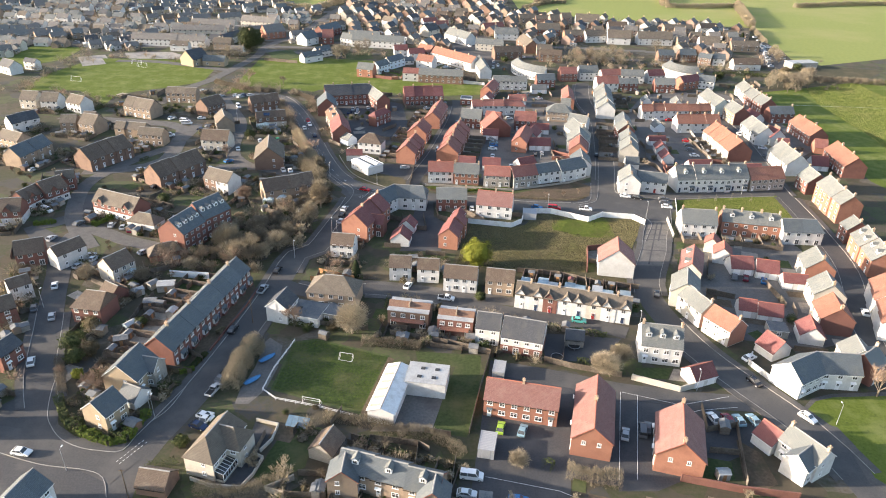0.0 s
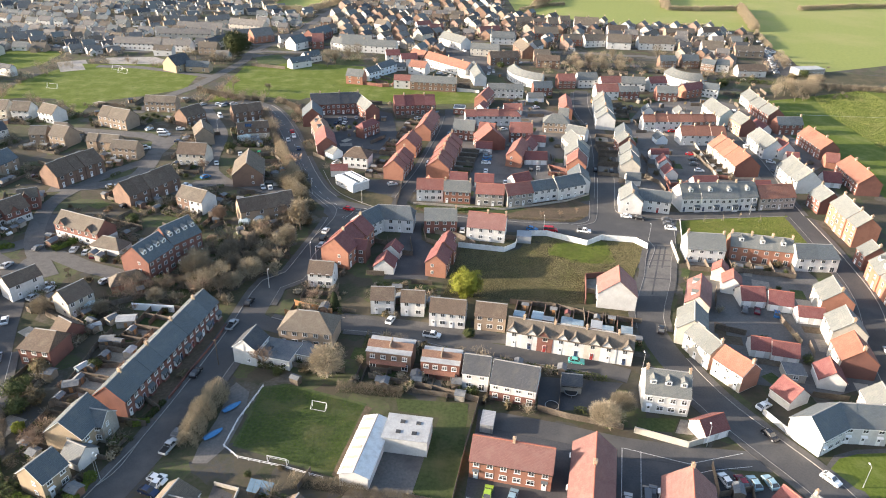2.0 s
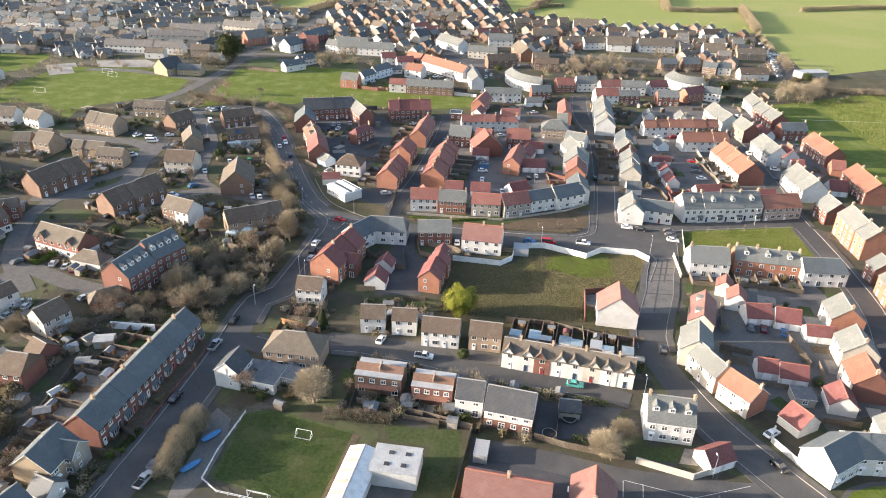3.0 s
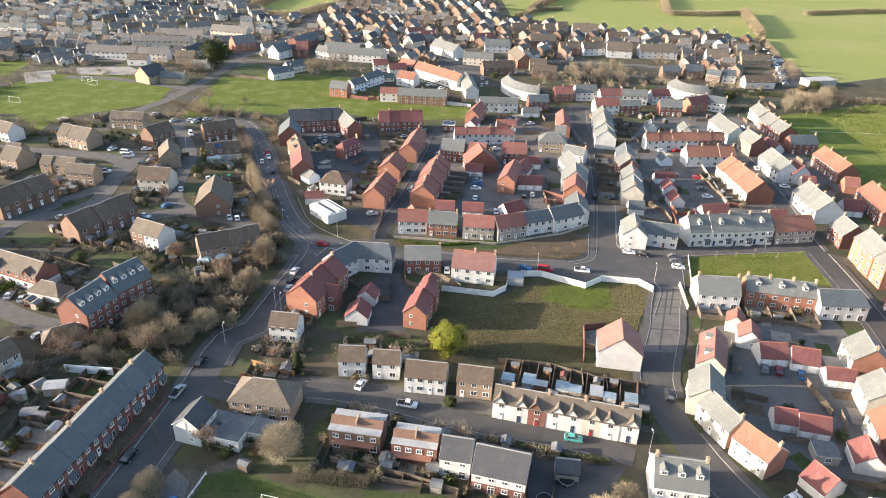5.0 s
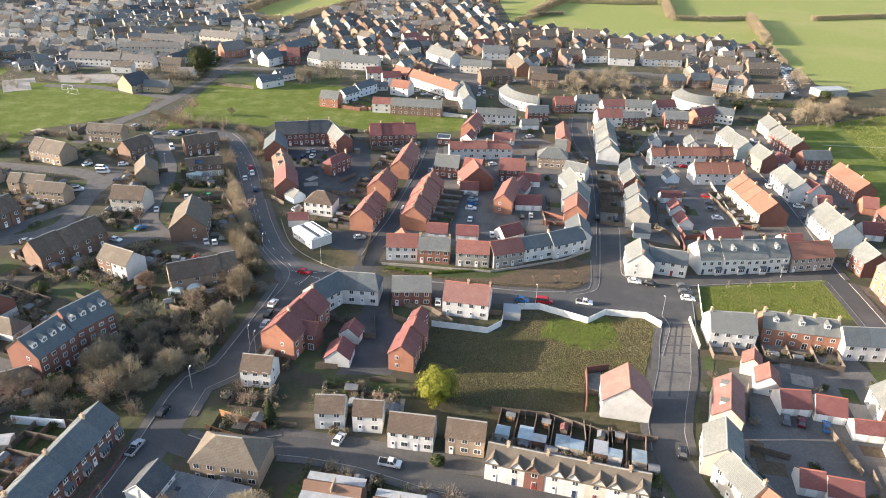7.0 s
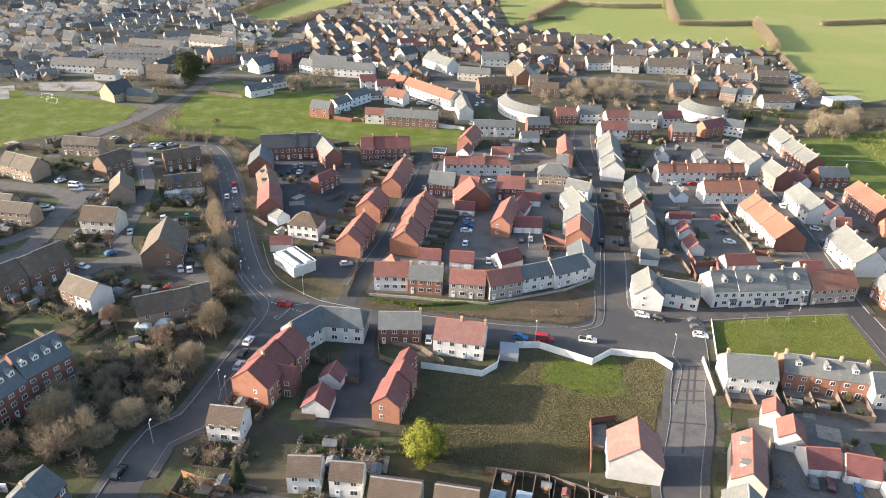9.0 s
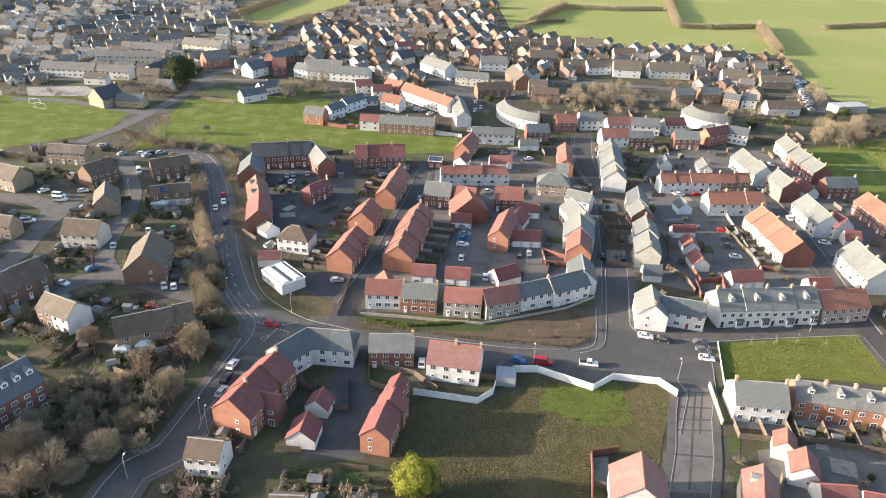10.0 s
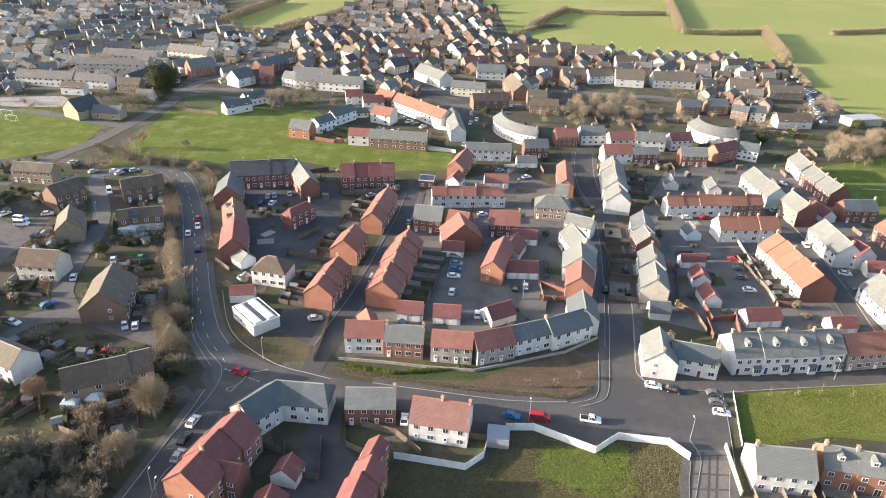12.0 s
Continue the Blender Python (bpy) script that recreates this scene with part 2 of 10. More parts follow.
TWIG_RED = surface("reddish_twigs", (0.27, 0.195, 0.145), (0.37, 0.28, 0.21), 1.5, None, 0.3, 0.9, 0.0, 0.2, 0.08)
TWIG_DARK = surface("dark_twigs", (0.155, 0.130, 0.098), (0.235, 0.20, 0.148), 1.5, None, 0.3, 0.9, 0.0, 0.22, 0.08)
LEAF = surface("evergreen_leaf", (0.038, 0.052, 0.020), (0.085, 0.096, 0.038), 1.2, None, 0.3, 0.7, 0.0, 0.3, 0.08)
LEAF_DARK = surface("conifer_needles", (0.026, 0.038, 0.018), (0.055, 0.068, 0.032), 1.2, None, 0.3, 0.8, 0.0, 0.2, 0.08)
LEAF_GOLD = surface("golden_conifer_leaf", (0.135, 0.150, 0.022), (0.235, 0.240, 0.042), 1.2, None, 0.3, 0.7, 0.0, 0.1, 0.08)
LEAF_DRY = surface("brown_hedge_leaf", (0.095, 0.078, 0.045), (0.17, 0.14, 0.085), 1.2, None, 0.3, 0.85, 0.0, 0.25, 0.08)
LEAF_HEDGE = surface("clipped_hedge_leaf", (0.062, 0.092, 0.018), (0.12, 0.15, 0.034), 1.2, None, 0.3, 0.8, 0.0, 0.2, 0.08)
WEED = surface("weed_leaf", (0.135, 0.172, 0.038), (0.19, 0.225, 0.056), 0.6, (0.15, 0.15, 0.055), 0.15, 0.8, 0.0, 0.2, 0.08)
TYRE = surface("tyre_rubber", (0.02, 0.02, 0.02), (0.03, 0.03, 0.03), 6.0)


def carpaint(name, c):
    return surface(name, c, tuple(v * 1.06 for v in c), 0.8, None, 0.3, 0.22, 0.0, 0.05, 0.6)


CAR = {"white": carpaint("white_car_paint", (0.78, 0.78, 0.77)), "silver": carpaint("silver_car_paint", (0.42, 0.43, 0.44)), "black": carpaint("black_car_paint", (0.02, 0.02, 0.023)),
       "grey": carpaint("grey_car_paint", (0.12, 0.125, 0.135)), "red": carpaint("red_car_paint", (0.42, 0.02, 0.025)), "blue": carpaint("blue_car_paint", (0.04, 0.15, 0.34)),
       "pale": carpaint("pale_blue_car_paint", (0.24, 0.36, 0.42)), "teal": carpaint("turquoise_car_paint", (0.10, 0.42, 0.38)), "green": carpaint("lime_car_paint", (0.28, 0.42, 0.05)),
       "navy": carpaint("navy_car_paint", (0.02, 0.035, 0.085)), "maroon": carpaint("maroon_car_paint", (0.12, 0.015, 0.025)), "leaf": carpaint("green_car_paint", (0.02, 0.26, 0.10))}


# ---------- mesh helpers ----------
class Shape:
    """Gathers faces of one mesh; uv in metres along each face where asked."""

    def __init__(self):
        self.v, self.f, self.m, self.uv = [], [], [], []

    def face(self, pts, m=0, uv=None):
        n = len(self.v)
        self.v += [tuple(p) for p in pts]
        self.f.append(tuple(range(n, n + len(pts))))
        self.m.append(m)
        self.uv.append(uv or [(0.0, 0.0)] * len(pts))

    def box(self, x0, x1, y0, y1, z0, z1, m=0, top=None):
        """top: (x0, x1, y0, y1) of a top that tapers."""
        a, b, c, d = top or (x0, x1, y0, y1)
        p = [(x0, y0, z0), (x1, y0, z0), (x1, y1, z0), (x0, y1, z0), (a, c, z1), (b, c, z1), (b, d, z1), (a, d, z1)]
        for q in ((3, 2, 1, 0), (4, 5, 6, 7), (0, 1, 5, 4), (1, 2, 6, 5), (2, 3, 7, 6), (3, 0, 4, 7)):
            self.face([p[k] for k in q], m)
        return self

    def prism(self, section, x0, x1, m=0):
        """A (y, z) outline, counter-clockwise seen from +x, run from x0 to x1."""
        k = len(section)
        self.face([(x1, y, z) for y, z in section], m)
        self.face([(x0, y, z) for y, z in reversed(section)], m)
        for i in range(k):
            (ya, za), (yb, zb) = section[i], section[(i + 1) % k]
            self.face([(x0, ya, za), (x0, yb, zb), (x1, yb, zb), (x1, ya, za)], m)
        return self

    def slope(self, a, b, c, d, thick, m=0):
        """A roof slab: a, b along the eave, c, d along the ridge."""
        a, b, c, d = map(Vector, (a, b, c, d))
        up = (b - a).cross(d - a).normalized() * thick
        ax = (b - a).normalized()
        ay = up.cross(ax).normalized()
        low = [p - up for p in (a, b, c, d)]
        top = [a, b, c, d]
        self.face(top, m, [((p - a).dot(ax), (p - a).dot(ay)) for p in top])
        self.face(low[::-1], m)
        for i in range(4):
            j = (i + 1) % 4
            self.face([low[i], low[j], top[j], top[i]], m)
        return self

    def tri(self, a, b, c, m=0):
        a, b, c = map(Vector, (a, b, c))
        ax = (b - a).normalized()
        ay = (b - a).cross(c - a).normalized().cross(ax)
        self.face([a, b, c], m, [((p - a).dot(ax), (p - a).dot(ay)) for p in (a, b, c)])

    def tube(self, a, b, r0, r1, n=6, m=0, caps=True):
        a, b = Vector(a), Vector(b)
        d = (b - a).normalized()
        u = d.orthogonal().normalized()
        w = d.cross(u)
        ring = [(math.cos(k * math.tau / n), math.sin(k * math.tau / n)) for k in range(n)]
        lo = [a + (u * c + w * s) * r0 for c, s in ring]
        hi = [b + (u * c + w * s) * r1 for c, s in ring]
        for i in range(n):
            j = (i + 1) % n
            self.face([lo[i], lo[j], hi[j], hi[i]], m)
        if caps:
            self.face(lo[::-1], m)
            self.face(hi, m)
        return self

    def mesh(self, name, mats):
        me = bpy.data.meshes.new(name)
        me.from_pydata(self.v, [], self.f)
        for mt in mats if isinstance(mats, (list, tuple)) else [mats]:
            me.materials.append(mt)
        me.polygons.foreach_set("material_index", self.m)
        layer = me.uv_layers.new(name="metres")
        layer.data.foreach_set("uv", [c for face in self.uv for p in face for c in p])
        me.validate()
        me.update()
        return me


def part(name, shape, mats, parent, label="", at=None):
    """Links a shape (or a mesh made before) as one object under a thing or a part."""
    ob = new(name, shape if isinstance(shape, bpy.types.Mesh) else shape.mesh(name, mats))
    ob.parent = parent
    if at is not None:
        ob.matrix_basis = at
    if label:
        ob["label"] = label
    return ob


def thing(name, m, label, category, group="", kind=""):
    ob = new(name)
    ob.empty_display_size = 0.5
    ob.matrix_basis = m
    return tagged(ob, label, category, group, kind)


def lone(name, shape, mats, label, category, group="", kind="", at=None):
    ob = part(name, shape, mats, None, "", at)
    return tagged(ob, label, category, group, kind)


# ---------- houses ----------
CACHE = {}
RNG = random.Random(7)
JIT = random.Random(11)


def shared(key, make):
    if key not in CACHE:
        CACHE[key] = make()
    return CACHE[key]


def window_meshes(w, h):
    def make():
        s, f = Shape(), 0.115
        for a in ((-w / 2, -w / 2 + f, 0, h), (w / 2 - f, w / 2, 0, h), (-w / 2 + f, w / 2 - f, 0, f), (-w / 2 + f, w / 2 - f, h - f, h)):
            s.box(a[0], a[1], -0.07, 0.01, a[2], a[3])
        if w > 0.8:
            s.box(-0.045, 0.045, -0.065, 0.01, f, h - f)
        if h > 1.0:
            s.box(-w / 2 + f, w / 2 - f, -0.06, 0.01, h * 0.62, h * 0.62 + 0.06)
        s.box(-w / 2 - 0.08, w / 2 + 0.08, -0.13, 0.01, -0.08, 0.0)
        p = Shape().box(-w / 2 + f, w / 2 - f, -0.03, 0.005, f, h - f)
        q = Shape().box(-w / 2, w / 2, -0.06, 0.01, 0, h).box(-w / 2 + f, -0.04, -0.075, -0.05, f, h - f, 1).box(0.04, w / 2 - f, -0.075, -0.05, f, h - f, 1)
        return s.mesh("window", FRAME), p.mesh("pane", GLASS), q.mesh("window", [FRAME, GLASS])

    return shared(("win", w, h), make)


def window(parent, x, y, z, w, h, turn, near):
    frame_mesh, pane_mesh, both = window_meshes(w, h)
    ob = part("window", frame_mesh if near else both, None, parent, "", pose(x, y, z, 0, 0, turn))
    if near:
        part("pane", pane_mesh, None, ob)
    return ob


def door(parent, x, y, turn, colour, canopy, near):
    def leaf():
        s = Shape().box(-0.5, 0.5, -0.06, 0.01, 0.0, 2.12, 1)
        s.box(-0.42, 0.42, -0.09, -0.055, 0.05, 2.03, 0)
        s.box(-0.25, 0.25, -0.10, -0.085, 1.25, 1.85, 2)
        return s.mesh("door", [DOOR[colour], FRAME, GLASS])

    d = part("door", shared(("door", colour), leaf), None, parent, "", pose(x, y, 0.05, 0, 0, turn))
    if canopy and near:
        def hood():
            s = Shape()
            s.slope((-0.7, -0.6, 2.35), (0.7, -0.6, 2.35), (0.7, 0, 2.65), (-0.7, 0, 2.65), 0.08)
            s.box(-0.66, -0.58, -0.5, 0.0, 2.2, 2.32).box(0.58, 0.66, -0.5, 0.0, 2.2, 2.32)
            return s.mesh("canopy", FRAME if canopy == 1 else ROOF["slate"])
        part("canopy", shared(("hood", canopy), hood), None, d)


def chimney(parent, x, z, width=0.75, big=1.0):
    def stack():
        s = Shape().box(-0.28, 0.28, -width / 2, width / 2, -1.0, 1.15 * big)
        s.box(-0.39, 0.39, -width / 2 - 0.07, width / 2 + 0.07, 1.0 * big, 1.14 * big)
        return s.mesh("chimney", STACK)

    def pot():
        return Shape().tube((0, 0, 0), (0, 0, 0.42), 0.13, 0.10, 8).mesh("chimney_pot", POT)
    c = part("chimney", shared(("stack", width, big), stack), None, parent, "", pose(x, 0, z))
    for y in (0.0,):
        part("chimney_pot", shared("pot", pot), None, c, "", pose(0, y, 1.15 * big))


def dormer(parent, x, y, z, pitch, turn, roof):
    """A small gabled dormer that stands on a slope, its face at y."""
    def body():
        w, h = 0.75, 1.25
        back = (h + 0.1) / pitch
        s = Shape()
        s.prism([(0, 0), (back, h), (0, h)], -w, w, 0)
        s.face([(-w, 0, h), (w, 0, h), (0, 0, h + 0.55)], 0)
        deep = back + 0.6
        for k in (-1, 1):
            a, b, c, d = (k * (w + 0.14), -0.16, h - 0.06), (k * (w + 0.14), deep, h - 0.06), (0, deep, h + 0.64), (0, -0.16, h + 0.64)
            s.slope(*((b, a, d, c) if k < 0 else (a, b, c, d)), 0.08, 1)
        return s.mesh("dormer", [FRAME, ROOF[roof]])
    d = part("dormer", shared(("dormer", pitch, roof), body), None, parent, "white dormer with a small pitched roof", pose(x, y, z, 0, 0, turn))
    window(d, 0, 0, 0.18, 1.0, 0.95, 0, False)


def gable_walls(w, d, e, pitch, lower):
    s = Shape()
    zr = e + pitch * d / 2
    if lower:
        s.box(-w / 2 - 0.01, w / 2 + 0.01, -d / 2 - 0.012, d / 2 + 0.012, 0, 2.55, 1)
    s.prism([(-d / 2, -0.6), (d / 2, -0.6), (d / 2, e), (0, zr), (-d / 2, e)], -w / 2, w / 2, 0)
    return s


def roof_shape(w, d, e, pitch, lend, rend, hl, hr):
    s = Shape()
    o, ov = 0.32, 0.13
    x0, x1 = -w / 2 - (ov if lend else 0), w / 2 + (ov if rend else 0)
    ze, zr = e - o * pitch + 0.17, e + pitch * d / 2 + 0.17
    y0 = d / 2 + o
    if not hl and not hr:
        s.slope((x0, -y0, ze), (x1, -y0, ze), (x1, 0, zr), (x0, 0, zr), 0.14)
        s.slope((x1, y0, ze), (x0, y0, ze), (x0, 0, zr), (x1, 0, zr), 0.14)
        return s, x0, x1
    a, b = x0 - (o - ov if hl else 0), x1 + (o - ov if hr else 0)
    r0, r1 = a + hl * y0, b - hr * y0
    A, B, C, D = (a, -y0, ze), (b, -y0, ze), (b, y0, ze), (a, y0, ze)
    P, Q = (r0, 0, zr), (r1, 0, zr)
    s.slope(A, B, Q, P, 0.12)
    s.slope(C, D, P, Q, 0.12)
    s.tri(D, A, P)
    s.tri(B, C, Q)
    s.face([D, C, B, A])
    return s, r0, r1


def unit(w, d, e, wall, roof, pitch, hl, hr, lend, rend, chim, dorm, peak, sides, lower, near, doorside, doorcol, hood, words, bay, plain, faces, end, strips):
    """One house with its parts, at the origin, front to -y, ridge along x."""
    small = e < 3.3
    name = "garage" if small and plain else ("house" if lend and rend else "terraced_house")
    label = f"{WALL_WORDS[wall]} {words or name.replace('_', ' ')} with {ROOF_WORDS[roof]} roof"
    ob = thing(name, Matrix(), label, "garage" if name == "garage" else "house")
    if hl or hr:
        s = Shape().box(-w / 2, w / 2, -d / 2, d / 2, 0, e)
        if lower:
            s.box(-w / 2 - 0.01, w / 2 + 0.01, -d / 2 - 0.012, d / 2 + 0.012, 0, 2.55, 1)
    else:
        s = gable_walls(w, d, e, pitch, lower)
    part("wall", s, [WALL[wall], WALL[lower or wall]], ob)
    s, rx0, rx1 = roof_shape(w, d, e, pitch, lend, rend, hl, hr)
    zr = e + pitch * d / 2
    s.prism([(-0.17, zr + 0.10), (0.17, zr + 0.10), (0.1, zr + 0.23), (-0.1, zr + 0.23)], rx0 + 0.02, rx1 - 0.02, 1)
    part("roof", s, [ROOF[roof], RIDGE if roof in ("red", "rose", "maroon", "orange", "rust") else RIDGE_GREY], ob)
    zg = e - 0.32 * pitch
    for k in (-1, 1) if near else ():
        y = k * (d / 2 + 0.32)
        part("gutter", Shape().box(-w / 2, w / 2, y - 0.05 + k * 0.03, y + 0.05 + k * 0.03, zg - 0.10, zg + 0.03), FRAME if wall in ("white", "cream", "yellow", "pale") else TYRE, ob)
    if not (hl or hr):
        for x, there, k in ((-w / 2 - 0.13, lend, -1), (w / 2 + 0.13, rend, 1)):
            if there and near and not plain:
                s = Shape()
                for q in (-1, 1):
                    y0, z0 = q * (d / 2 + 0.3), e - 0.3 * pitch
                    sec = [(y0, z0 - 0.1), (0, zr - 0.08), (0, zr + 0.09), (y0, z0 + 0.07)]
                    s.prism(sec if q > 0 else sec[::-1], x - 0.03 * (k < 0) - 0.0, x + 0.03 * (k > 0) + 0.003)
                part("bargeboard", s, FRAME if wall in ("white", "cream", "yellow", "stone", "mint", "pale") else RIDGE, ob)
    if end and not (hl or hr):
        for x, there in ((-w / 2 - 0.02, lend), (w / 2 + 0.02, rend)):
            if there:
                part("gable_wall", Shape().prism([(-d / 2 - 0.01, 0), (d / 2 + 0.01, 0), (d / 2 + 0.01, e), (0, zr), (-d / 2 - 0.01, e)], x - 0.02, x + 0.02), WALL[end], ob, f"{WALL_WORDS[end]} gable end")
    # Brown strips drawn as the shadows of raised ribs on the sunlit slope.
    for i in range(strips):
        x = -w / 2 + (i + 0.5) * w / strips
        for k in (1,):
            q0, q1 = d / 2 * 0.92, d / 2 * 0.12
            a, b = (x - 0.45 * k, k * q0, zr + 0.20 - q0 * pitch), (x + 0.45 * k, k * q0, zr + 0.20 - q0 * pitch)
            c, g = (x + 0.45 * k, k * q1, zr + 0.20 - q1 * pitch), (x - 0.45 * k, k * q1, zr + 0.20 - q1 * pitch)
            part("rooflight", Shape().slope(*((a, b, c, g) if k < 0 else (a, b, c, g)), 0.03), GRAVEL, ob, "long translucent roof sheet")
    floors = max(1, round((e - 0.1) / 2.5))
    cols = max(1, int(w / 2.5))
    step = w / cols
    yf = d / 2 + (0.012 if lower else 0)
    if plain == 1:
        n = max(1, int(w / 3.0))
        for i in range(n):
            x = (i + 0.5) * w / n - w / 2
            def gd():
                s = Shape().box(-1.1, 1.1, -0.05, 0.01, 0, 2.1)
                for z in (0.5, 1.0, 1.5):
                    s.box(-1.05, 1.05, -0.07, -0.045, z - 0.2, z + 0.2)
                return s.mesh("garage_door", LEAD if doorcol == "navy" else FRAME)
            part("garage_door", shared(("gd", doorcol), gd), None, ob, "", pose(x, -yf, 0.02))
    elif not plain:
        dcol = 0 if doorside < 0 else cols - 1
        for fl in range(floors):
            for c in range(cols):
                x = -w / 2 + (c + 0.5) * step
                z = 0.95 + 2.5 * fl
                hh = 1.32 if fl < 2 else 1.0
                ww = 1.3 if step > 2.2 else 1.0
                if not faces & 1:
                    pass
                elif fl == 0 and c == dcol:
                    door(ob, x, -yf, 0, doorcol, hood, near)
                else:
                    window(ob, x, -yf, z, ww + (0.35 if fl == 0 else 0), hh, 0, near)
                if not faces & 2:
                    pass
                elif fl == 0 and c == cols - 1 - (0 if dcol else cols - 1):
                    window(ob, x, yf, 0.1, 1.5, 2.0, 180, near)
                else:
                    window(ob, x, yf, z, ww, hh - 0.1, 180, near)
        if bay:
            x = -w / 2 + (cols - 1 - dcol + 0.5) * step if cols > 1 else 0.9
            bw = part("bay_window", shared(("bay", wall), lambda: Shape().box(-1.05, 1.05, -0.75, 0, 0, 0.75).mesh("bay_window", WALL[wall])), None, ob, "white framed bay window", pose(x, -yf, 0))
            part("bay_frame", shared("bayframe", lambda: Shape().box(-1.02, 1.02, -0.72, 0, 0.752, 2.15).mesh("bay_frame", FRAME)), None, bw)
            for q in (-0.66, 0.0, 0.66):
                part("pane", shared("baypane", lambda: Shape().box(-0.28, 0.28, -0.74, -0.70, 0.88, 2.02).mesh("pane", GLASS)), None, bw, "", pose(q, 0, 0))
            part("bay_roof", shared("bayroof", lambda: Shape().slope((-1.15, -0.9, 2.24), (1.15, -0.9, 2.24), (1.15, 0, 2.8), (-1.15, 0, 2.8), 0.08).mesh("bay_roof", ROOF["slate"])), None, bw)
        for x, there, turn in ((-w / 2, lend and sides & 1, -90), (w / 2, rend and sides & 2, 90)):
            if there:
                for fl in range(floors) if not sides & 4 else (1,):
                    for u in (-0.16,) if not sides & 4 else (-0.2, 0.18):
                        window(ob, x, d * u, 1.1 + 2.5 * fl, 0.9, 1.1, turn, near)
    if not plain:
        for k, there in ((-1, "l" in chim), (1, "r" in chim)):
            if there:
                chimney(ob, k * (w / 2 - (0.34 if (lend if k < 0 else rend) else 0)), zr)
        for k in range(abs(dorm)):
            x = -w / 2 + (k + 0.5) * w / abs(dorm)
            front = dorm > 0
            yy = d / 2 * 0.62
            dormer(ob, x, -yy if front else yy, e + pitch * (d / 2 - yy) + 0.12, pitch, 0 if front else 180, "grey")
    if peak:
        pw = min(1.5, w * 0.36)
        ph = pw * 1.25
        x = w * 0.12 * peak
        s = Shape().prism([(-d / 2 - 0.06, e - 0.6), (-d / 2 + 0.25, e - 0.6), (-d / 2 + 0.25, e + 0.1), (-d / 2 - 0.06, e + 0.1)], x - pw, x + pw)
        s.face([(x - pw, -d / 2 - 0.06, e + 0.1), (x + pw, -d / 2 - 0.06, e + 0.1), (x, -d / 2 - 0.06, e + 0.1 + ph)])
        part("front_gable", s, WALL[wall], ob)
        s, back = Shape(), -d / 2 + (ph + 0.3) / pitch
        for k in (-1, 1):
            a, b, c, q = (x + k * (pw + 0.2), -d / 2 - 0.25, e - 0.05), (x + k * (pw + 0.2), -d / 2 + 0.3, e - 0.05), (x, back, e + ph + 0.22), (x, -d / 2 - 0.25, e + ph + 0.22)
            s.slope(*((b, a, q, c) if k < 0 else (a, b, c, q)), 0.12)
        part("front_gable_roof", s, ROOF[roof], ob)
    return ob


def crescent(a, mid, b, d, e, wall, roof, n, label):
    """A terrace along an arc through three points of its front."""
    (ax, ay), (bx, by), (cx, cy) = a, mid, b
    q = 2 * (ax * (by - cy) + bx * (cy - ay) + cx * (ay - by))
    ux = ((ax * ax + ay * ay) * (by - cy) + (bx * bx + by * by) * (cy - ay) + (cx * cx + cy * cy) * (ay - by)) / q
    uy = ((ax * ax + ay * ay) * (cx - bx) + (bx * bx + by * by) * (ax - cx) + (cx * cx + cy * cy) * (bx - ax)) / q
    r = math.hypot(ax - ux, ay - uy)
    t0, t1 = math.atan2(ay - uy, ax - ux) % math.tau, math.atan2(cy - uy, cx - ux) % math.tau
    ob = thing("curved_terrace", pose(ux, uy, 0), label, "building")
    k = n * 3
    at = lambda i, rr, z: (math.cos(t0 + (t1 - t0) * i / k) * rr, math.sin(t0 + (t1 - t0) * i / k) * rr, z)
    inner, zr = r - d, e + 0.72 * d / 2
    w, f = Shape(), Shape()
    for i in range(k):
        w.face([at(i, r, 0), at(i + 1, r, 0), at(i + 1, r, e), at(i, r, e)])
        w.face([at(i + 1, inner, 0), at(i, inner, 0), at(i, inner, e), at(i + 1, inner, e)])
        f.slope(at(i, r + 0.3, e), at(i + 1, r + 0.3, e), at(i + 1, r - d / 2, zr + 0.2), at(i, r - d / 2, zr + 0.2), 0.12)
        f.slope(at(i + 1, inner - 0.3, e), at(i, inner - 0.3, e), at(i, r - d / 2, zr + 0.2), at(i + 1, r - d / 2, zr + 0.2), 0.12)
    for i in (0, k):
        w.face([at(i, r, 0), at(i, r, e), at(i, r - d / 2, zr), at(i, inner, e), at(i, inner, 0)])
    part("wall", w, WALL[wall], ob)
    part("roof", f, ROOF[roof], ob)
    for i in range(n):
        for u in (0.9, 2.1):
            x, y, _ = at(i * 3 + u, r * math.cos((t1 - t0) / k / 2) , 0)
            turn = math.degrees(t0 + (t1 - t0) * (i * 3 + u) / k) + 90
            for z in (0.9, 3.3):
                window(ob, x, y, z, 1.0, 1.3, turn, 0)
    for i in (0.15, k - 0.15):
        x, y, _ = at(i, r - d / 2, 0)
        part("chimney", Shape().box(x - 0.35, x + 0.35, y - 0.35, y + 0.35, zr - 0.6, zr + 1.2), STACK, ob)
    return ob


FOOT, LINES = [], []


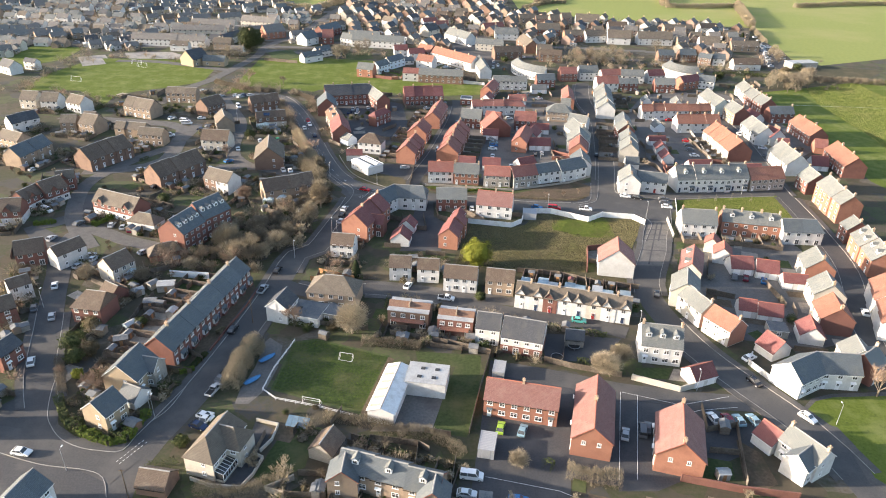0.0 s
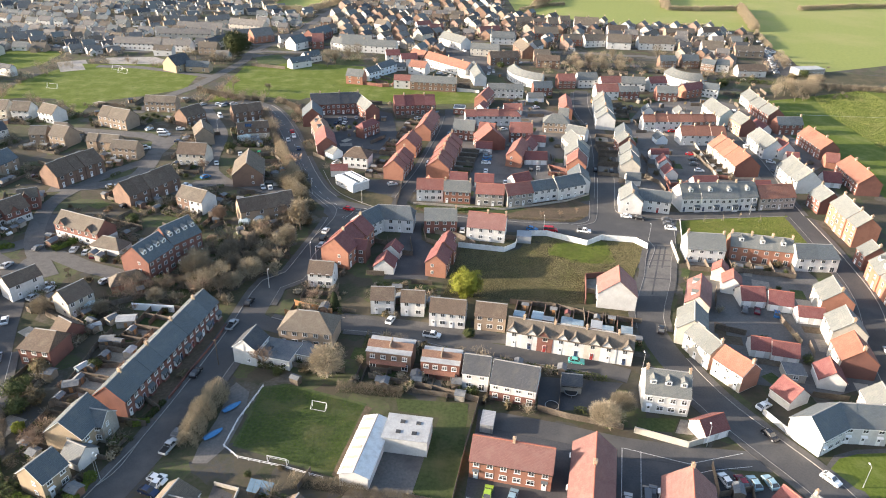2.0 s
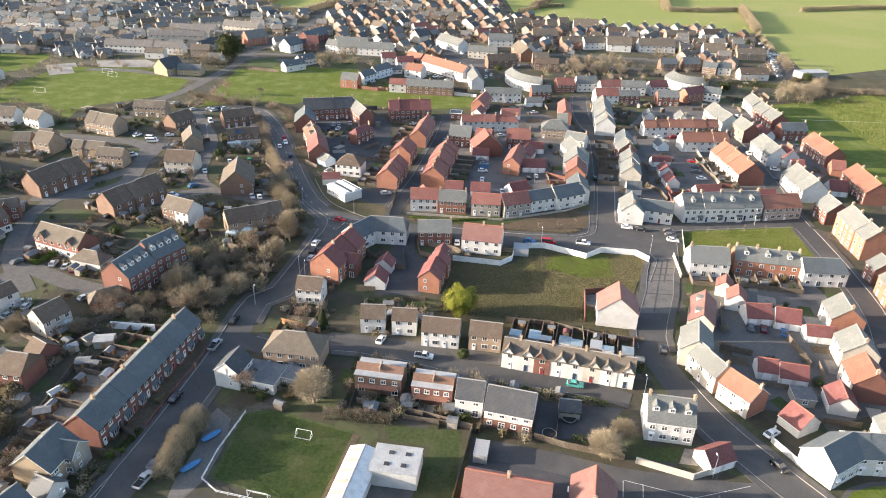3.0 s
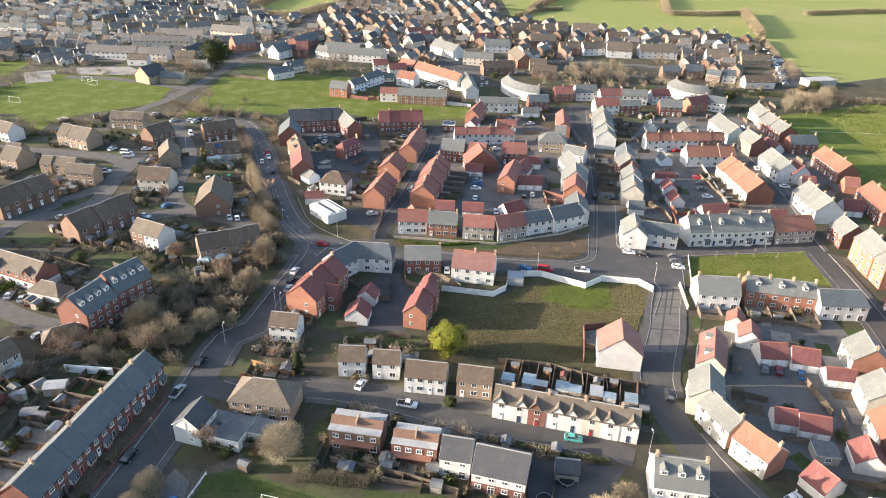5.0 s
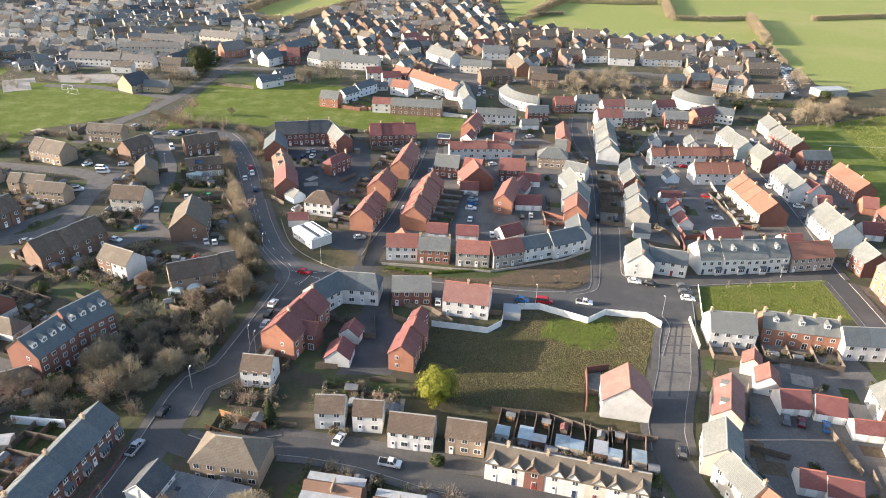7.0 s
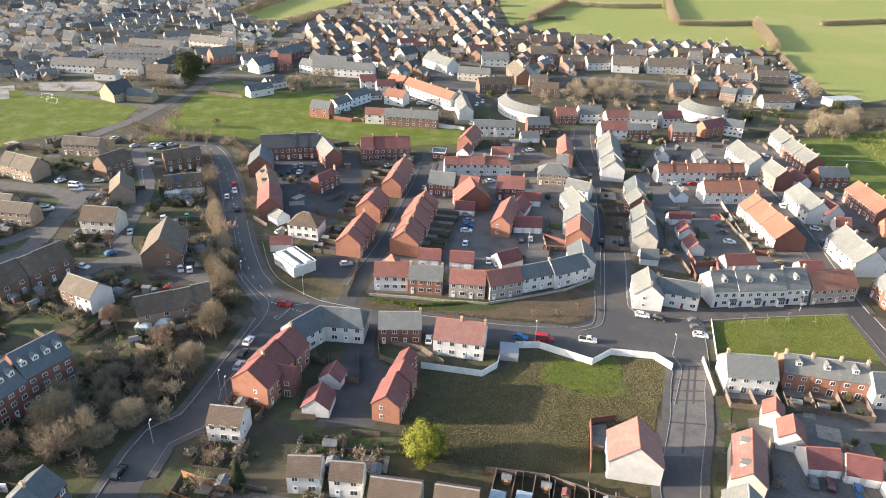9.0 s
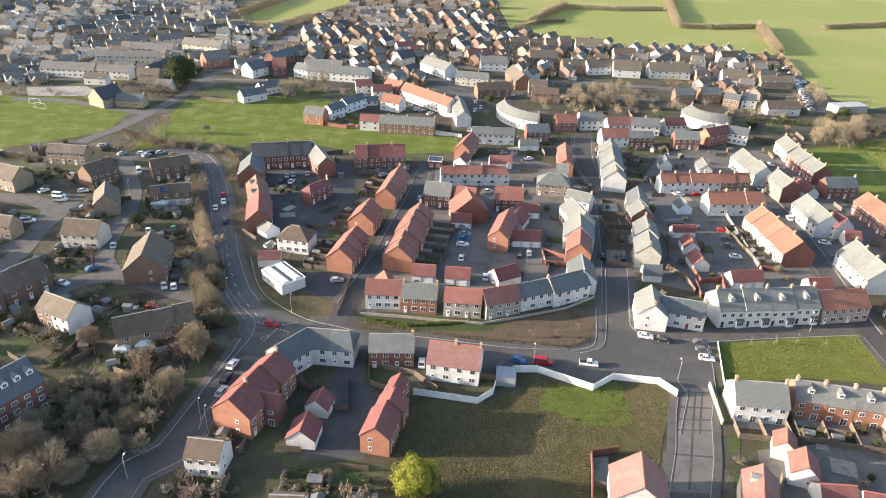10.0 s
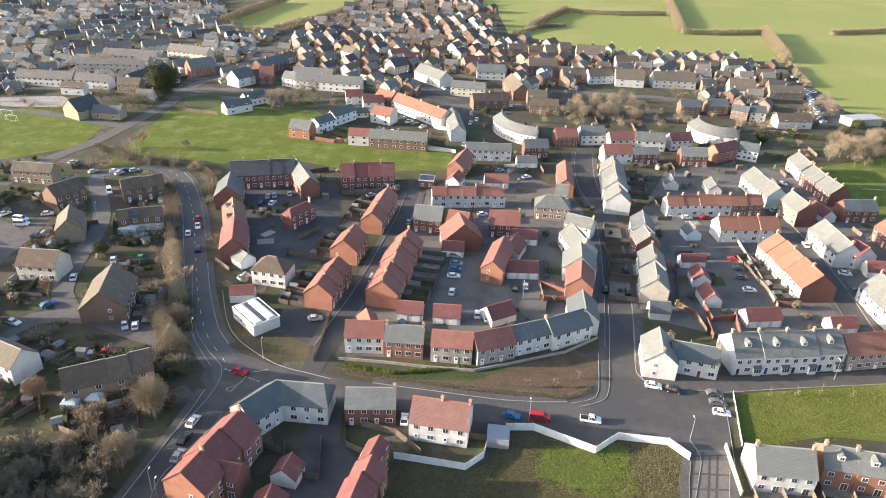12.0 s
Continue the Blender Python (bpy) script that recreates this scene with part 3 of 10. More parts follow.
def strip_house(x, y, head, L, d, wall, label):
    """A pair of houses whose roof is tiled along the ridge and flat, in sheet lead, along both eaves."""
    FOOT.append((x, y, radians(head), L / 2, d / 2))
    ob = thing("house", pose(x, y, 0, 0, 0, head), label, "house")
    e, f = 5.2, d * 0.27
    part("wall", Shape().prism([(-d / 2, 0), (d / 2, 0), (d / 2, e), (d / 2 - f, e + 0.05), (0, e + 1.3), (f - d / 2, e + 0.05), (-d / 2, e)], -L / 2, L / 2), WALL[wall], ob)
    for k in (-1, 1):
        y0, y1 = sorted((k * (d / 2 + 0.25), k * (d / 2 - f)))
        part("flat_roof", Shape().box(-L / 2 - 0.1, L / 2 + 0.1, y0, y1, e + 0.054, e + 0.2), ROOF["sheet"], ob, "pale grey flat roof strip")
        a, b = (-L / 2 - 0.12, -(d / 2 - f), e + 0.15), (L / 2 + 0.12, -(d / 2 - f), e + 0.15)
        c, g = (L / 2 + 0.12, 0, e + 1.52), (-L / 2 - 0.12, 0, e + 1.52)
        q = (a, b, c, g) if k < 0 else tuple((-p[0], -p[1], p[2]) for p in (a, b, c, g))
        part("roof", Shape().slope(*q, 0.12), ROOF["clay"], ob)
        for u in (-0.36, -0.12, 0.12, 0.36):
            window(ob, u * L, k * d / 2, 3.3, 1.3, 1.2, 0 if k < 0 else 180, 1)
            if u in (-0.36, 0.36):
                window(ob, u * L, k * d / 2, 0.4, 1.6, 1.8, 0 if k < 0 else 180, 1)
        part("rear_lean_to" if k > 0 else "porch_roof", Shape().slope((-L * 0.25, -d / 2 - 1.0, 2.5), (L * 0.25, -d / 2 - 1.0, 2.5), (L * 0.25, -d / 2, 2.9), (-L * 0.25, -d / 2, 2.9), 0.1) if k < 0 else Shape().slope((L * 0.4, d / 2 + 1.2, 2.4), (-L * 0.4, d / 2 + 1.2, 2.4), (-L * 0.4, d / 2, 2.9), (L * 0.4, d / 2, 2.9), 0.1), ROOF["rust"], ob)
    part("party_wall", Shape().box(-0.12, 0.12, -d * 0.24, d * 0.24, e + 0.6, e + 1.62), STACK, ob)

FAR = Shape()
FAR_MATS = []


def far_slot(m):
    if m not in FAR_MATS:
        FAR_MATS.append(m)
    return FAR_MATS.index(m)


def far_row(base, L, d, e, walls, roofs, n, pitch, hl=0, hr=0, chim="", bare=0):
    """Distant houses, joined into one object at the end."""
    w = L / n
    for i in range(n):
        m = base @ pose(-L / 2 + (i + 0.5) * w, 0, 0)
        one, zr = Shape(), e + pitch * d / 2
        wm, rm = far_slot(WALL[walls[i % len(walls)]]), far_slot(ROOF[roofs[i % len(roofs)]])
        fm, gm, cm = far_slot(FRAME), far_slot(GLASS), far_slot(STACK)
        one.prism([(-d / 2, 0), (d / 2, 0), (d / 2, e), (0, zr), (-d / 2, e)], -w / 2, w / 2, wm)
        s, _, _ = roof_shape(w, d, e, pitch, i == 0, i == n - 1, 0, 0)
        for f, uv in zip(s.f, s.uv):
            one.face([s.v[k] for k in f], rm, uv)
        for z in () if bare else (1.0, 3.4) if e > 3.6 else (1.0,):
            for q in (-0.27, 0.27):
                for k in (-1, 1):
                    y0, y1 = sorted((k * (d / 2 - 0.02), k * (d / 2 + 0.05)))
                    one.box(q * w - 0.7, q * w + 0.7, y0, y1, z, z + 1.2, fm)
                    y0, y1 = sorted((k * (d / 2 + 0.03), k * (d / 2 + 0.07)))
                    one.box(q * w - 0.58, q * w + 0.58, y0, y1, z + 0.12, z + 1.08, gm)
        if (i + int(L)) % 2 == 0 and not bare:
            one.box(w / 2 - 0.5, w / 2 + 0.1, -0.35, 0.35, zr - 0.5, zr + 1.1, cm)
        for f, mi, uv in zip(one.f, one.m, one.uv):
            FAR.face([m @ Vector(one.v[k]) for k in f], mi, uv)


def inside(x, y, poly):
    hit = False
    for (ax, ay), (bx, by) in zip(poly, poly[1:] + poly[:1]):
        if (ay > y) != (by > y) and x < (bx - ax) * (y - ay) / (by - ay) + ax:
            hit = not hit
    return hit


def clear(x, y, gap=1.0, roads=True):
    """Whether a spot is free of houses and roads."""
    for hx, hy, a, hl, hw in FOOT:
        dx, dy = x - hx, y - hy
        if abs(dx) < 45 and abs(dy) < 45:
            u, v = dx * math.cos(a) + dy * math.sin(a), -dx * math.sin(a) + dy * math.cos(a)
            if abs(u) < hl + gap and abs(v) < hw + gap:
                return False
    if roads:
        for line, half in LINES:
            for p in line:
                if (p.x - x) ** 2 + (p.y - y) ** 2 < (half + gap + 1.0) ** 2:
                    return False
    return not any(inside(x, y, a) for a in OPEN)


OPEN = []


def row(x, y, head, L, d, e, wall, roof, n=1, pitch=0.84, hl=0.0, hr=0.0, chim="", dorm=0, peak=0, sides=0, lower="", near=1, door_at=-1, door_col="white", hood=1, garden=0.0, walls=None, roofs=None, words="", bay=0, plain=0, group="", z=0.0, step=0.0, ends="", strips=0):
    """n houses side by side along the heading; front on the right-hand side of it. walls, roofs: a kind for each house."""
    w = L / n
    base = pose(x, y, z, 0, 0, head)
    FOOT.append((x, y, radians(head), L / 2, d / 2))
    if near < 0:
        far_row(base, L, d, e, walls or [wall], roofs or [roof], n, pitch, hl, hr, chim)
        return
    faces = 3
    if not near:
        front = -math.cos(radians(head))
        faces = (1 if front < 0.3 else 0) | (2 if front > -0.3 else 0)
    for i in range(n):
        lend, rend = i == 0, i == n - 1
        wa, ro = (walls or [wall])[i % len(walls or [1])], (roofs or [roof])[i % len(roofs or [1])]
        ch = chim if chim in ("", "r", "l", "lr") else ("l" if lend and "L" in chim else "") + ("r" if rend and "R" in chim else "") if chim in ("L", "R", "LR") else ("lr" if lend else "r") if chim == "all" else ("r" if i % 2 == 0 else "")
        pk = peak * (1 if i % 2 else -1)
        ds = door_at if door_at else (1 if i % 2 else -1)
        dc = door_col if door_col != "mix" else ("white", "navy", "red")[i % 3]
        key = ("unit", round(w, 2), d, e, wa, ro, pitch, hl if lend else 0, hr if rend else 0, lend, rend, ch, dorm, pk, sides, lower, near, ds, dc, hood, words, bay, plain, faces, (ends if lend else "") + "|" + (ends if rend else ""), strips)
        m = base @ pose(-L / 2 + (i + 0.5) * w, step * JIT.uniform(-1, 1) if n > 2 else 0, step * 0.7 * JIT.random() if n > 2 else 0)
        if key in CACHE:
            ob = copy_thing(CACHE[key], m)
        else:
            ob = CACHE[key] = unit(w, d, e, wa, ro, pitch, hl if lend else 0, hr if rend else 0, lend, rend, ch, dorm, pk, sides, lower, near, ds, dc, hood, words, bay, plain, faces, ends, strips)
            ob.matrix_basis = m
        if n > 1:
            ob["group"] = group or "houses of a row"
        if garden:
            plot(m, w, d, garden, near, lend, rend)


def flat_block(x, y, head, L, d, h, wall, roof, label, category="building", parapet=0.25, lights=0, name="flat_roofed_building", monitors=0, windows=1):
    ob = thing(name, pose(x, y, 0, 0, 0, head), label, category)
    part("wall", Shape().box(-L / 2, L / 2, -d / 2, d / 2, 0, h), WALL[wall], ob)
    part("roof", Shape().box(-L / 2 - 0.1, L / 2 + 0.1, -d / 2 - 0.1, d / 2 + 0.1, h + 0.004, h + 0.12), ROOF[roof], ob)
    if parapet:
        s, p = Shape(), parapet
        for a in ((-L / 2 - 0.12, L / 2 + 0.12, -d / 2 - 0.12, -d / 2 + 0.1), (-L / 2 - 0.12, L / 2 + 0.12, d / 2 - 0.1, d / 2 + 0.12), (-L / 2 - 0.12, -L / 2 + 0.1, -d / 2 + 0.1, d / 2 - 0.1), (L / 2 - 0.1, L / 2 + 0.12, -d / 2 + 0.1, d / 2 - 0.1)):
            s.box(*a, h - 0.05, h + p)
        part("parapet", s, FRAME, ob)
    for i in range(lights):
        part("rooflight", Shape().box(-0.55, 0.55, -0.5, 0.5, 0, 0.16, 0, (-0.5, 0.5, -0.45, 0.45)), ROOF["dark"], ob, "dark flat rooflight", pose((i % 2 - 0.5) * L * 0.36 + (i // 2) * 0.4, (i // 2 - 0.5) * d * 0.42 if lights > 2 else 0, h + 0.12))
    for k in range(monitors):
        y = -d / 2 + (k + 0.5) * d / monitors
        part("roof_monitor", Shape().box(-L / 2 + 0.3, L / 2 - 0.3, y - d / monitors * 0.36, y + d / monitors * 0.3, h + 0.12, h + 0.7, 0, (-L / 2 + 0.3, L / 2 - 0.3, y - d / monitors * 0.3, y + d / monitors * 0.1)), ROOF["metal"], ob)
    n = max(1, int(L / 3)) if windows else 0
    for i in range(n):
        window(ob, -L / 2 + (i + 0.5) * L / n, -d / 2, 0.9, 1.3, 1.2, 0, True)
    return ob


# ---------- gardens and fences ----------
def fence_run(parent, a, b, h, mat, near):
    """Panels between two points, in the parent's own measure."""
    a, b = Vector(a), Vector(b)
    n = max(1, round((b - a).length / (2.4 if near == 1 else 4.0 if near == 2 else 12.0)))
    w = (b - a).length / n
    turn = math.degrees(math.atan2(b.y - a.y, b.x - a.x))

    def panel():
        s = Shape()
        n = max(3, int(w / 0.6))
        low, top = [(w, 0.02), (-0.05, 0.02), (-0.05, h + 0.12), (0.07, h + 0.12)], []
        for k in range(n):
            top += [(0.07 + (w - 0.07) * k / n, h), (0.07 + (w - 0.07) * (k + 0.92) / n, h), (0.07 + (w - 0.07) * (k + 0.92) / n, h - 0.04), (0.07 + (w - 0.07) * (k + 1) / n, h - 0.04)]
        ring = low + top
        s.face([(x, -0.035, z) for x, z in ring[::-1]])
        s.face([(x, 0.035, z) for x, z in ring])
        for (xa, za), (xb, zb) in zip(ring, ring[1:] + ring[:1]):
            s.face([(xa, -0.035, za), (xa, 0.035, za), (xb, 0.035, zb), (xb, -0.035, zb)])
        return s.mesh("panel", mat)
    me = shared(("panel", round(w, 1), h, mat.name), panel)
    for i in range(n):
        p = a + (b - a) * (i / n)
        ob = part("panel", me, None, parent, "", pose(p.x, p.y, 0, 0, 0, turn))


def fence(pts, h=1.8, mat=None, label="weathered wooden panel fence", near=1, name="fence", category="fence"):
    ob = thing(name, pose(pts[0][0], pts[0][1], 0), label, category)
    for (ax, ay), (bx, by) in zip(pts, pts[1:]):
        fence_run(ob, (ax - pts[0][0], ay - pts[0][1], 0), (bx - pts[0][0], by - pts[0][1], 0), h, mat or FENCE, near)
    return ob


def shed(m, w=2.4, d=1.8, h=1.9, mat=None, roof="felt", label="small wooden garden shed with felt roof"):
    ob = thing("garden_shed", m, label, "shed", "garden sheds")
    s = Shape().prism([(-d / 2, 0), (d / 2, 0), (d / 2, h), (0, h + 0.45), (-d / 2, h)], -w / 2, w / 2)
    part("wall", s, mat or FENCE, ob)
    s = Shape()
    s.slope((-w / 2 - 0.1, -d / 2 - 0.12, h - 0.02), (w / 2 + 0.1, -d / 2 - 0.12, h - 0.02), (w / 2 + 0.1, 0, h + 0.52), (-w / 2 - 0.1, 0, h + 0.52), 0.05)
    s.slope((w / 2 + 0.1, d / 2 + 0.12, h - 0.02), (-w / 2 - 0.1, d / 2 + 0.12, h - 0.02), (-w / 2 - 0.1, 0, h + 0.52), (w / 2 + 0.1, 0, h + 0.52), 0.05)
    part("roof", s, ROOF[roof], ob)
    part("door", Shape().box(-0.4, 0.4, -d / 2 - 0.03, -d / 2 + 0.01, 0.05, 1.75), FENCE_NEW, ob)
    return ob


def plot(m, w, d, deep, near, lend, rend):
    """A back garden: ground, fences, and here and there a shed or a shrub."""
    y0, y1 = d / 2 + 0.05, d / 2 + deep
    mat = RNG.choice((LAWN, LAWN, PATIO, SOIL, GRAVEL, LAWN))
    py = RNG.uniform(2.0, 3.5)
    g = thing("back_garden", m, "small fenced back garden with patio and plants", "garden", "back gardens", "structure")
    part("patio", Shape().box(-w / 2 + 0.05, w / 2 - 0.05, y0, y0 + py, 0, 0.07), PATIO, g)
    part("lawn", Shape().box(-w / 2 + 0.05, w / 2 - 0.05, y0 + py, y1, 0, 0.05), mat, g)
    f = thing("garden_fence", m, "weathered wooden panel fence between back gardens", "fence", "garden fences")
    near = 2 * near
    fence_run(f, (w / 2, y0, 0), (w / 2, y1, 0), 1.7, FENCE, near)
    fence_run(f, (w / 2, y1, 0), (-w / 2, y1, 0), 1.7, FENCE, near)
    if lend:
        fence_run(f, (-w / 2, y1, 0), (-w / 2, y0, 0), 1.7, FENCE, near)
    if RNG.random() < 0.4:
        shed(m @ pose(RNG.uniform(-w / 2 + 1.4, max(-w / 2 + 1.5, w / 2 - 1.4)), y1 - 1.4, 0.06, 0, 0, RNG.choice((0, 90))))
    if RNG.random() < 0.65:
        shrub(m @ Matrix.Translation((RNG.uniform(-w / 3, w / 3), RNG.uniform(y0 + py, y1 - 0.8), 0)), RNG.uniform(0.5, 1.0), RNG.choice(("green", "dry", "twig")))


# ---------- plants ----------
def grow(s, rng, p, d, length, r, level, spread, top):
    q = p + d * length
    if level >= top:
        w = d.cross(Vector((rng.uniform(-1, 1), rng.uniform(-1, 1), rng.uniform(-1, 1)))).normalized() * (0.028 if top > 3 else 0.055)
        s.face([p - w, p + w, q + w * 0.5, q - w * 0.5], 1)
        return
    s.tube(p, q, r, r * 0.62, 5 if level < 2 else 3, 0 if level < 2 else 1, False)
    kids = (4, 4, 4 if top > 3 else 7, 5, 6)[min(level, 4)]
    for k in range(kids):
        t = 1.0 if k == 0 else rng.uniform(0.35, 1.0)
        side = Vector((rng.uniform(-1, 1), rng.uniform(-1, 1), rng.uniform(-0.5, 0.9)))
        nd = (d * (1.2 if k == 0 else 0.75) + side * spread + Vector((0, 0, 0.12))).normalized()
        grow(s, rng, p + (q - p) * t, nd, length * rng.uniform(0.55, 0.8), max(0.017, r * 0.5), level + 1, spread, top)


def tree_proto(kind, seed):
    rng = random.Random(seed)
    tall = {"big": 10.0, "mid": 7.5, "wide": 8.5}[kind[0]]
    spread = {"big": 0.75, "mid": 0.6, "wide": 1.0}[kind[0]]
    mat = {"tan": TWIG, "red": TWIG_RED, "dark": TWIG_DARK}[kind[1]]
    t, c = Shape(), Shape()
    t.tube((0, 0, -0.2), (0.1, 0.05, tall * 0.24), tall * 0.026, tall * 0.019, 8)
    for k in range(5):
        a = k * 1.26 + rng.uniform(-0.3, 0.3)
        d = Vector((math.cos(a) * spread, math.sin(a) * spread, 1.0)).normalized() if k else Vector((0, 0, 1))
        grow(c, rng, Vector((0.1, 0.05, tall * rng.uniform(0.14, 0.24))), d, tall * 0.29, tall * 0.013, 0, spread, 3 if len(kind) > 3 else 4)
    words = {"tan": "pale tan", "red": "reddish", "dark": "dark brown"}[kind[1]]
    ob = thing("tree", Matrix(), f"bare winter tree with fine {words} twigs", "tree", "bare trees")
    part("trunk", t, BARK, ob)
    part("crown", c, [BARK, mat], ob)
    return ob


def planted(key, make, m):
    if key in CACHE:
        return copy_thing(CACHE[key], m)
    CACHE[key] = ob = make()
    ob.matrix_basis = m
    # The first plant keeps unit scale so that its copies scale truly.
    loc, rot, _ = m.decompose()
    ob.matrix_basis = Matrix.LocRotScale(loc, rot, None)
    return ob


def tree(x, y, kind="big", hue="tan", size=1.0, z=0.0):
    key = (kind, hue, RNG.randrange(2)) if y < 214 else (kind, hue, 0, "far")
    m = Matrix.LocRotScale((x, y, z), Euler((0, 0, RNG.uniform(0, 6.28))), Vector((size, size, size * RNG.uniform(0.9, 1.1))))
    return planted(key, lambda: tree_proto(key, hash_of(key)), m)


def dome_tree(x, y, r, h, mat, label, n=6000):
    """A full rounded bare crown: limbs inside, fine twigs over the outside."""
    ob = thing("tree", pose(x, y, 0), label, "tree", "bare trees")
    rng = random.Random(int(x * 3 + y * 7))
    part("trunk", Shape().tube((0, 0, -0.2), (0.1, 0, h * 0.3), h * 0.028, h * 0.02, 8), BARK, ob)
    c, rz = Shape(), h * 0.44
    zc = h - rz
    for _ in range(46):
        v = Vector((rng.gauss(0, 1), rng.gauss(0, 1), rng.gauss(0.25, 0.8))).normalized()
        c.tube((0, 0, h * rng.uniform(0.15, 0.3)), (v.x * r * 0.8, v.y * r * 0.8, zc + v.z * rz * 0.8), h * 0.009, 0.02, 4, 0, False)
    for _ in range(n):
        v = Vector((rng.gauss(0, 1), rng.gauss(0, 1), rng.gauss(0.1, 0.9))).normalized()
        k = (0.86 + 0.30 * noise.noise(v * 2.6 + Vector((x, y, 0))) + 0.16 * noise.noise(v * 7.0 + Vector((y, x, 0)))) * rng.random() ** 0.28
        p = Vector((v.x * r * k, v.y * r * k, zc + v.z * rz * k))
        if p.z < 0.4:
            continue
        d = (v + Vector((rng.uniform(-0.7, 0.7), rng.uniform(-0.7, 0.7), rng.uniform(-0.1, 0.8)))).normalized() * rng.uniform(0.5, 1.2)
        e = d.cross(Vector((rng.uniform(-1, 1), rng.uniform(-1, 1), rng.uniform(-1, 1)))).normalized() * 0.024
        c.face([p - d * 0.5 - e, p - d * 0.5 + e, p + d * 0.5 + e * 0.4, p + d * 0.5 - e * 0.4], 1)
    part("crown", c, [BARK, mat], ob)
    return ob


def hash_of(key):
    return sum(ord(c) * (i + 3) for i, c in enumerate(str(key)))


def leaf_axes(rng, out, wild):
    """Two directions across a leaf that lies roughly along the outside of its bush."""
    n = (out + Vector((rng.uniform(-1, 1), rng.uniform(-1, 1), rng.uniform(-1, 1))) * wild).normalized()
    a = n.cross(Vector((rng.uniform(-1, 1), rng.uniform(-1, 1), rng.uniform(-1, 1)))).normalized()
    return a, n.cross(a)


def leaf_cloud(rng, n, rx, ry, rz, z0, size, power=0.45, lump=0.35, seed=0.0):
    """Many small leaf sprays through an uneven rounded body."""
    s = Shape()
    for _ in range(n):
        v = Vector((rng.gauss(0, 1), rng.gauss(0, 1), rng.gauss(0, 1))).normalized()
        k = 1 + lump * noise.noise(v * 2.3 + Vector((seed, seed, 0)))
        r = rng.random() ** power * k
        c = Vector((v.x * rx * r, v.y * ry * r, z0 + rz + v.z * rz * r))
        if c.z < 0.03:
            continue
        a, b = leaf_axes(rng, v, 0.75)
        h = size * rng.uniform(0.6, 1.3)
        s.face([c - a * h - b * h * 0.5, c + a * h * 0.2 - b * h * 0.7, c + a * h + b * h * 0.2, c - a * h * 0.3 + b * h * 0.7])
    return s


def shrub_proto(kind, seed):
    rng = random.Random(seed)
    if kind == "twig":
        s = Shape()
        for k in range(16):
            a = rng.uniform(0, 6.28)
            d = Vector((math.cos(a) * 0.7, math.sin(a) * 0.7, rng.uniform(0.5, 1.2))).normalized()
            grow(s, rng, Vector((rng.uniform(-0.2, 0.2), rng.uniform(-0.2, 0.2), 0)), d, 0.9, 0.03, 2, 0.7, 4)
        return lone("shrub", s, [BARK, TWIG], "leafless twiggy garden shrub", "shrub", "shrubs")
    mat, words = {"green": (LEAF, "dark evergreen garden shrub"), "dry": (LEAF_DRY, "brown winter shrub with dry leaves"), "gold": (LEAF_GOLD, "golden evergreen shrub"), "hedge": (LEAF_HEDGE, "bright green clipped shrub")}[kind]
    s = leaf_cloud(rng, 1200, 1.25, 1.25, 0.95, 0.0, 0.095, 0.4, 0.75, seed)
    s.tube((0, 0, 0), (0, 0, 0.9), 0.06, 0.03, 6)
    return lone("shrub", s, mat, words, "shrub", "shrubs")


def shrub(m, size=1.0, kind="green"):
    if not isinstance(m, Matrix):
        m = Matrix.Translation((m[0], m[1], 0))
    key = ("shrub", kind, RNG.randrange(2))
    m = m @ Matrix.LocRotScale((0, 0, 0), Euler((0, 0, RNG.uniform(0, 6.28))), Vector((size * RNG.uniform(0.8, 1.2), size, size * RNG.uniform(0.8, 1.2))))
    return planted(key, lambda: shrub_proto(kind, hash_of(key) % 97), m)


def evergreen(x, y, r, h, mat, label, n=5000, name="evergreen_tree", size=0.24, power=0.38):
    ob = thing(name, pose(x, y, 0), label, "tree")
    rng = random.Random(int(x * 7 + y))
    part("trunk", Shape().tube((0, 0, 0), (0, 0, h * 0.5), r * 0.07 + 0.06, r * 0.04 + 0.03, 8), BARK, ob)
    part("crown", leaf_cloud(rng, n, r, r, h * 0.47, h * 0.05, size, power, 0.5, x), mat, ob)
    return ob


def conifer(x, y, r, h):
    ob = thing("conifer", pose(x, y, 0), "dark green pointed conifer", "tree")
    rng = random.Random(int(x * 5 + y))
    s = Shape()
    for _ in range(1800):
        z = rng.uniform(0.05, 1.0)
        a = rng.uniform(0, 6.28)
        q = r * (1 - z) ** 0.8 * rng.uniform(0.5, 1.05) + 0.05
        c = Vector((math.cos(a) * q, math.sin(a) * q, z * h))
        o = Vector((math.cos(a), math.sin(a), -0.4))
        t = Vector((-math.sin(a), math.cos(a), 0)) * 0.16
        s.face([c - t, c + o * 0.4, c + t, c - o * 0.1 + Vector((0, 0, 0.12))])
    part("trunk", Shape().tube((0, 0, 0), (0, 0, h * 0.8), 0.12, 0.03, 6), BARK, ob)
    part("foliage", s, LEAF_DARK, ob)
    return ob


